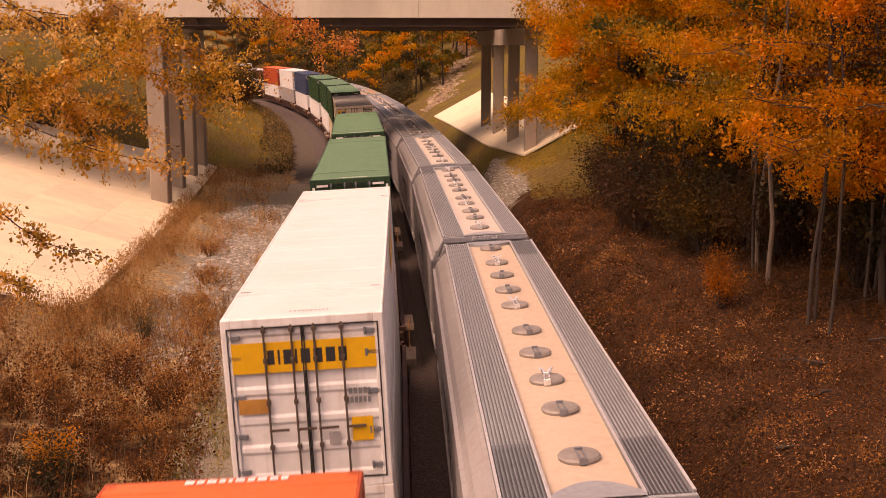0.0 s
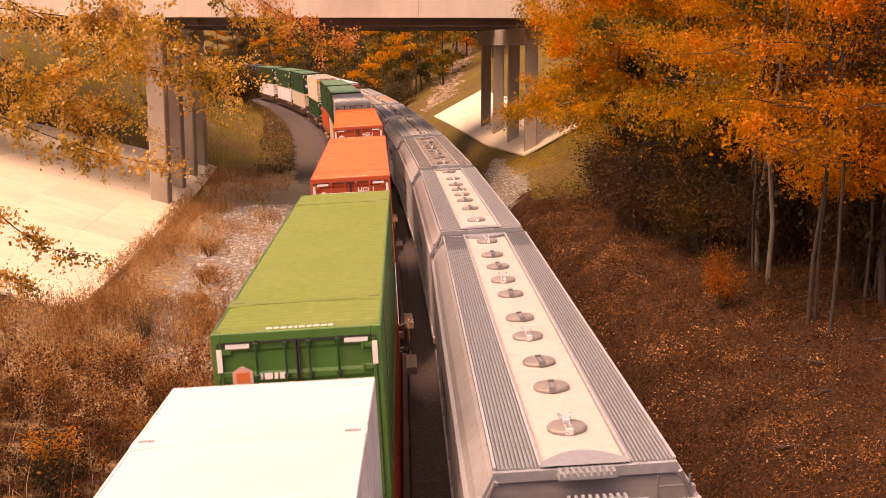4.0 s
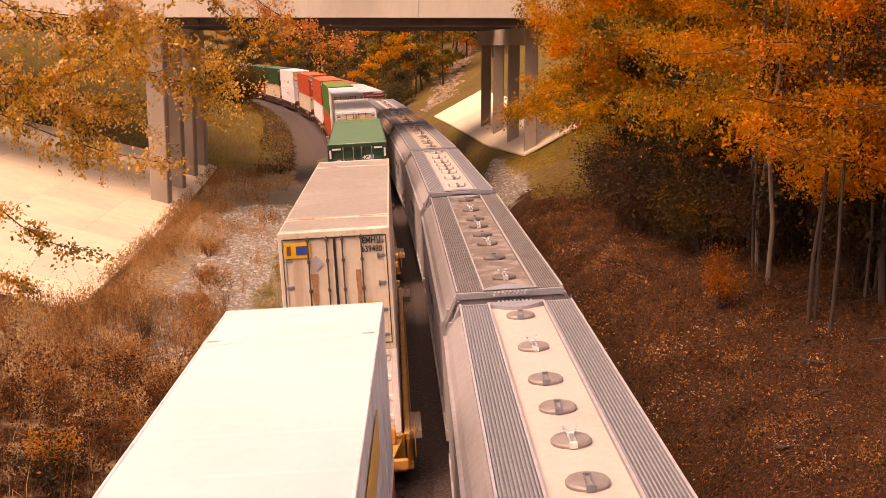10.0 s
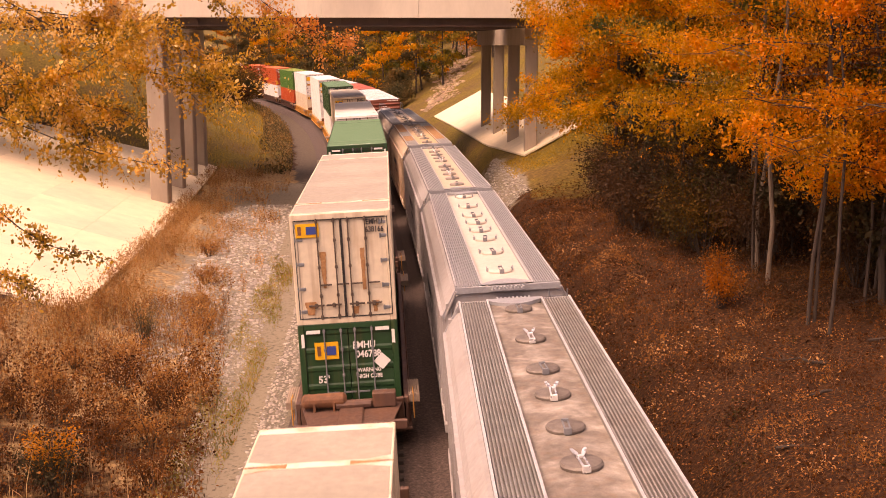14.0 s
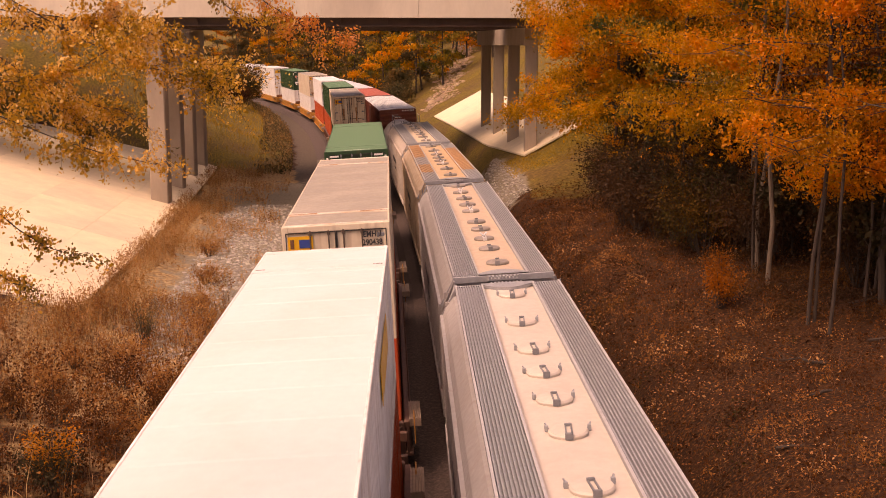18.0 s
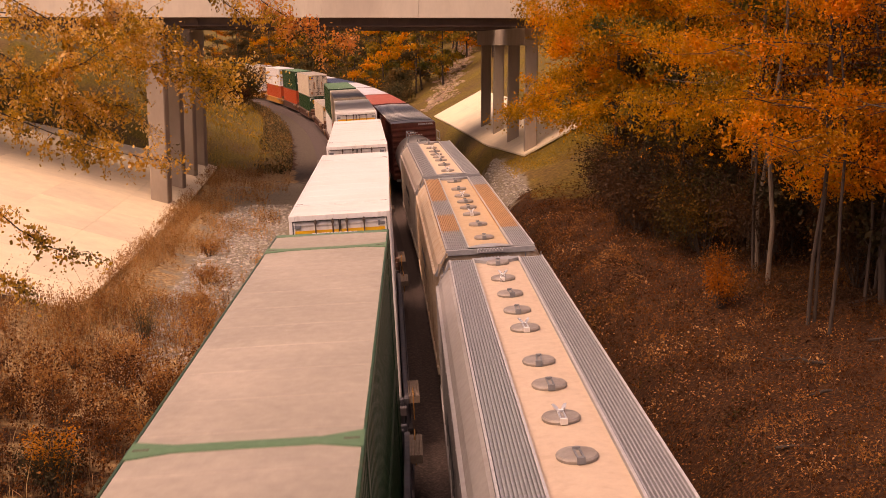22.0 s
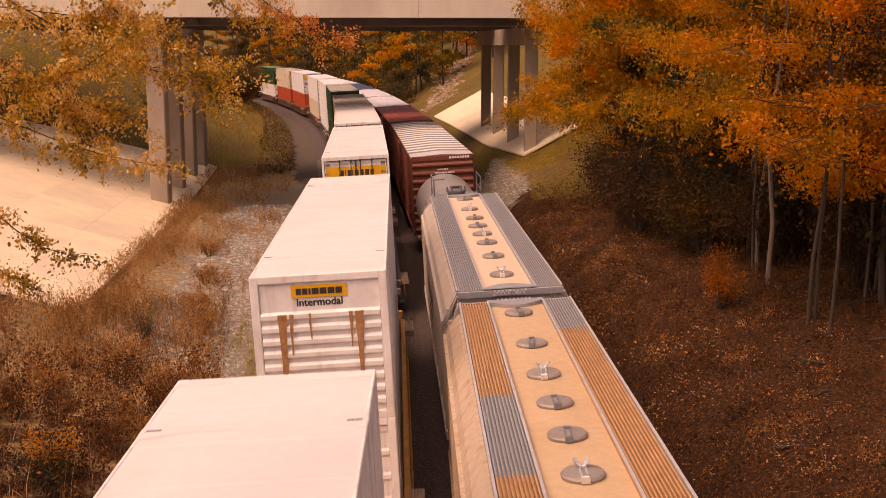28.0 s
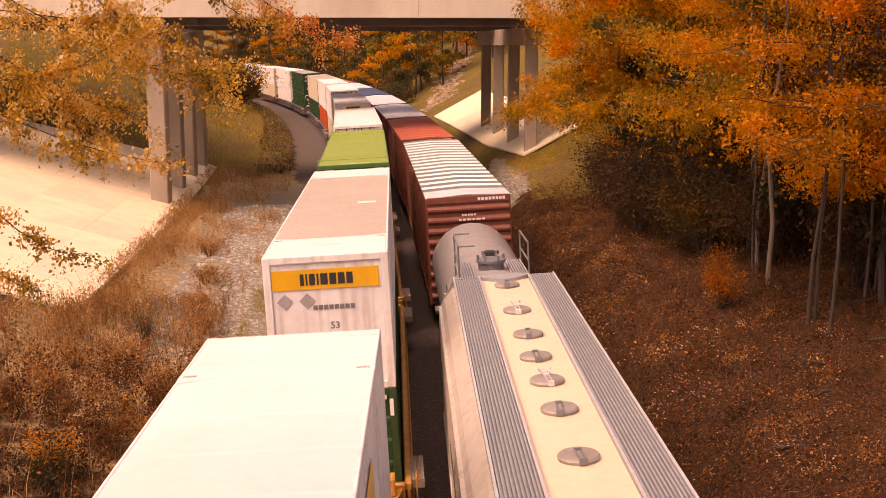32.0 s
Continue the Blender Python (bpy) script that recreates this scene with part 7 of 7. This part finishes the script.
set_on_ground(shrub("tan withered weed clump among dry weeds", 0.9, 0.7, 1500, 0.06, LEAF_TAN, 59), [(-9.0, 35.6, 0), (-10.8, 39.0, 50), (-12.4, 38.2, 100), (-9.9, 28.2, 150), (-12.2, 35.4, 200), (-8.0, 30.8, 250), (-10.0, 47.0, 300), (-10.8, 53.0, 30), (-12.0, 60.0, 70), (-9.0, 43.0, 20)])
set_on_ground(shrub("tall dull olive weed clump among tan weeds", 1.7, 0.5, 1500, 0.05, LEAF_HAZE, 61), [(-10.85, 41.7, 0)])
set_on_ground(shrub("dark olive shrub among dry weeds", 1.5, 0.8, 2200, 0.07, LEAF_GREEN, 52), [(-9.5, 27.0, 180), (-16.8, 37, 20)])
# bushes whose darkened leaf carries the shade of the wood's edge
set_on_ground(shrub("bush at the wood's edge, its green darkened for shade", 3.0, 1.7, 5600, 0.095, LEAF_GREEN, 56), [(10.2, 48, 60), (17.6, 30.2, 20), (18.5, 33.5, 40), (15.5, 30.6, 80),  (10.4, 44.6, 120), (14.8, 34.8, 150), (11.0, 49.5, 10)])
set_on_ground(shrub("brown bush inside the wood, its leaf darkened for shade", 3.4, 1.9, 5200, 0.095, LEAF_DUSK, 57), [(10.6, 46.8, 70), (8.5, 50.4, 25), (8.8, 48.6, 55), (9.3, 47.2, 85), (9.9, 46.4, 115), (11.6, 44.0, 130), (12.8, 41.4, 190), (14.0, 39.0, 250), (15.2, 36.6, 310), (10.4, 50.6, 0), (10.6, 44.2, 40), (9.3, 58.4, 90), (9.4, 54.4, 140), (11.6, 39.6, 80), (13.4, 35.4, 120), (16.6, 34.6, 160), (18.0, 36.8, 200), (16.0, 40.6, 240)])
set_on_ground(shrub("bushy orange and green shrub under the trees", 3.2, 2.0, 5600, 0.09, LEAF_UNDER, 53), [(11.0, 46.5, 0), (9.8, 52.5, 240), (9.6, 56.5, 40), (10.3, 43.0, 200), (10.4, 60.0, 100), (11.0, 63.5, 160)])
set_on_ground(tree("leaning sapling in dull olive and orange leaf", 4.6, 1.2, 1.6, 2600, 0.085, LEAF_SAPLING, BARK, 64, 10, 60, -0.12, 0.04), [(10.3, 45.6, 20), (12.9, 44.4, 120), (15.6, 44.0, 260)])
set_on_ground(tree("low bushy tree in amber leaf under the tall trees", 6.5, 1.3, 2.4, 7000, 0.1, LEAF_GOLD, BARK, 66, 11, 80, 0.0, 0.05), [(10.2, 56.6, 0), (11.2, 51.4, 130), (12.2, 48.0, 250)])
set_on_ground(tree("slim young tree with low sprays of orange leaf", 8.0, 2.6, 2.0, 3200, 0.09, LEAF_ORANGE, BARK, 65, 9, 46, 0.02, 0.045), [(13.0, 40.6, 0), (14.4, 38.6, 110), (13.2, 36.6, 230), (16.4, 38.2, 310)])
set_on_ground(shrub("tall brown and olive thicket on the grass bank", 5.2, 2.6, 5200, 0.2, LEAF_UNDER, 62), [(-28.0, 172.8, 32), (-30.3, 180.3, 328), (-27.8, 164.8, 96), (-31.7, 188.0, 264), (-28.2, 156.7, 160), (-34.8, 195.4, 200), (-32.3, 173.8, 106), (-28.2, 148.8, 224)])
set_on_ground(shrub("dull olive bush at the foot of the far wood", 3.6, 2.6, 4200, 0.22, LEAF_HAZE, 63), FOOT)
set_on_ground(shrub("rust-brown bush on the grass bank", 2.6, 1.9, 4200, 0.16, LEAF_RUST, 54), [(-27.5, 160, 0), (-31, 172, 60), (-36, 185, 10), (-40, 196, 90)])
set_on_ground(shrub("olive bush on the grass bank", 3.4, 2.2, 4200, 0.2, LEAF_OLIVE, 55), [(-34, 178, 0), (-29, 158, 60), (-42, 192, 120), (-38.5, 200, 40), (-46, 205, 100), (-33, 150, 10)])

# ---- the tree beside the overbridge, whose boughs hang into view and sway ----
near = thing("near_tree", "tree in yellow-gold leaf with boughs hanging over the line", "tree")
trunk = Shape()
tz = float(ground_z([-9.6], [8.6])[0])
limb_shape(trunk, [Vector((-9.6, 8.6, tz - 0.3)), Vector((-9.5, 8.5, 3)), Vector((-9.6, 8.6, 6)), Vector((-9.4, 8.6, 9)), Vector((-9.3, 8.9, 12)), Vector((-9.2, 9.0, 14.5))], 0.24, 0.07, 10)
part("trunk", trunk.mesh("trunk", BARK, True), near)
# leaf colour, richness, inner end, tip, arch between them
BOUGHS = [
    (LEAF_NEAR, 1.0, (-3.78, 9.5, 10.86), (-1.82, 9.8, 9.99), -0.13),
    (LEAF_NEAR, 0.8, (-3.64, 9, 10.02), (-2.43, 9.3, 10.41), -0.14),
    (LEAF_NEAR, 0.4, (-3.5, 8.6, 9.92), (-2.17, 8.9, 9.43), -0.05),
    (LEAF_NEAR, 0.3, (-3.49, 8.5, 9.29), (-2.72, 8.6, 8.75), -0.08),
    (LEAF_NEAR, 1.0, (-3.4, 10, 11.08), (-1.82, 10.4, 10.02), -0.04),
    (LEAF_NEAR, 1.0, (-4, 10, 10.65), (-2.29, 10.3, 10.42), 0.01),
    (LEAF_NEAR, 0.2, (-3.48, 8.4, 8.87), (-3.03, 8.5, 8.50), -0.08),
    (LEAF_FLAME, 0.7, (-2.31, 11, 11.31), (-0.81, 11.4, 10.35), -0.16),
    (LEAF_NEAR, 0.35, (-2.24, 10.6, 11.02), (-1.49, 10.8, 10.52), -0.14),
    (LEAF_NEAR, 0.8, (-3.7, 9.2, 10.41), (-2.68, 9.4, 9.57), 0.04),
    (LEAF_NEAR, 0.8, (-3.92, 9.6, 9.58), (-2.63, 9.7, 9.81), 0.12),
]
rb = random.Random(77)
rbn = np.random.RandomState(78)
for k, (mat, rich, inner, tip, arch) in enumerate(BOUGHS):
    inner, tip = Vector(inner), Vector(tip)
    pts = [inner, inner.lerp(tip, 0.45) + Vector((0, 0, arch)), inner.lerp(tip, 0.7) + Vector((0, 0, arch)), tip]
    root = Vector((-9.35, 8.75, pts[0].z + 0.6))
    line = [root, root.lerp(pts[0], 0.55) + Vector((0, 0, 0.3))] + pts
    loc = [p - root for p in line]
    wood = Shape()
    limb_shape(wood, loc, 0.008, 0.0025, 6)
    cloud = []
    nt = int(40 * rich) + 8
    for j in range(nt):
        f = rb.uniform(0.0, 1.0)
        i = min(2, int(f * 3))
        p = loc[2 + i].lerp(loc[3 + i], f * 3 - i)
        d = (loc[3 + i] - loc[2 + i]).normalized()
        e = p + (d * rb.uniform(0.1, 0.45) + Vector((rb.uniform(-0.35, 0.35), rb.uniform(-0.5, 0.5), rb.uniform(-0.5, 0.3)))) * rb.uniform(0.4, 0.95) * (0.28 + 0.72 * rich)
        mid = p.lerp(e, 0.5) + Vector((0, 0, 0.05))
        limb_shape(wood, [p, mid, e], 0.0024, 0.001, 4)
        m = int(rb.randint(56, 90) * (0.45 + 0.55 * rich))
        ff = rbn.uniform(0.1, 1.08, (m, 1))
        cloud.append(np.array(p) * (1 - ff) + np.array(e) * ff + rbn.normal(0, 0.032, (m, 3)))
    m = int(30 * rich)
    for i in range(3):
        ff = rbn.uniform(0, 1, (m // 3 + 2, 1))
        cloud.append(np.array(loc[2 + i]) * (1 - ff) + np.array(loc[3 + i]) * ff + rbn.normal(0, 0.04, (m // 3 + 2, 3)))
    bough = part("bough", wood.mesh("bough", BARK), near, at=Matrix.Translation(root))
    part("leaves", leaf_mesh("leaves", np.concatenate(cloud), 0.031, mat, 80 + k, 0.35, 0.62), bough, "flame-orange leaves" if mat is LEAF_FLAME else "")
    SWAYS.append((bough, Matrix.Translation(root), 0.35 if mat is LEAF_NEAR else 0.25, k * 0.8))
# ---- what moves ----
def motions():
    times = range(0, 33)
    for ob, q, off, z, line in MOVERS:
        rows = []
        for t in times:
            s = q + (left_run(t) if line == "left" else -right_run(t))
            rows.append((t, on_track(s, off) @ pose(0, 0, z)))
        walk(ob, rows)
    for ob, base, amp, phase in SWAYS:
        rows = []
        for k in range(0, 33, 1):
            a = amp * (math.sin(k * 1.7 + phase) + 0.5 * math.sin(k * 2.9 + 2 * phase))
            b = amp * 0.7 * math.sin(k * 1.3 + phase + 1)
            rows.append((k, base @ pose(0, 0, 0, a, b, a * 0.6)))
        walk(ob, rows)


motions()
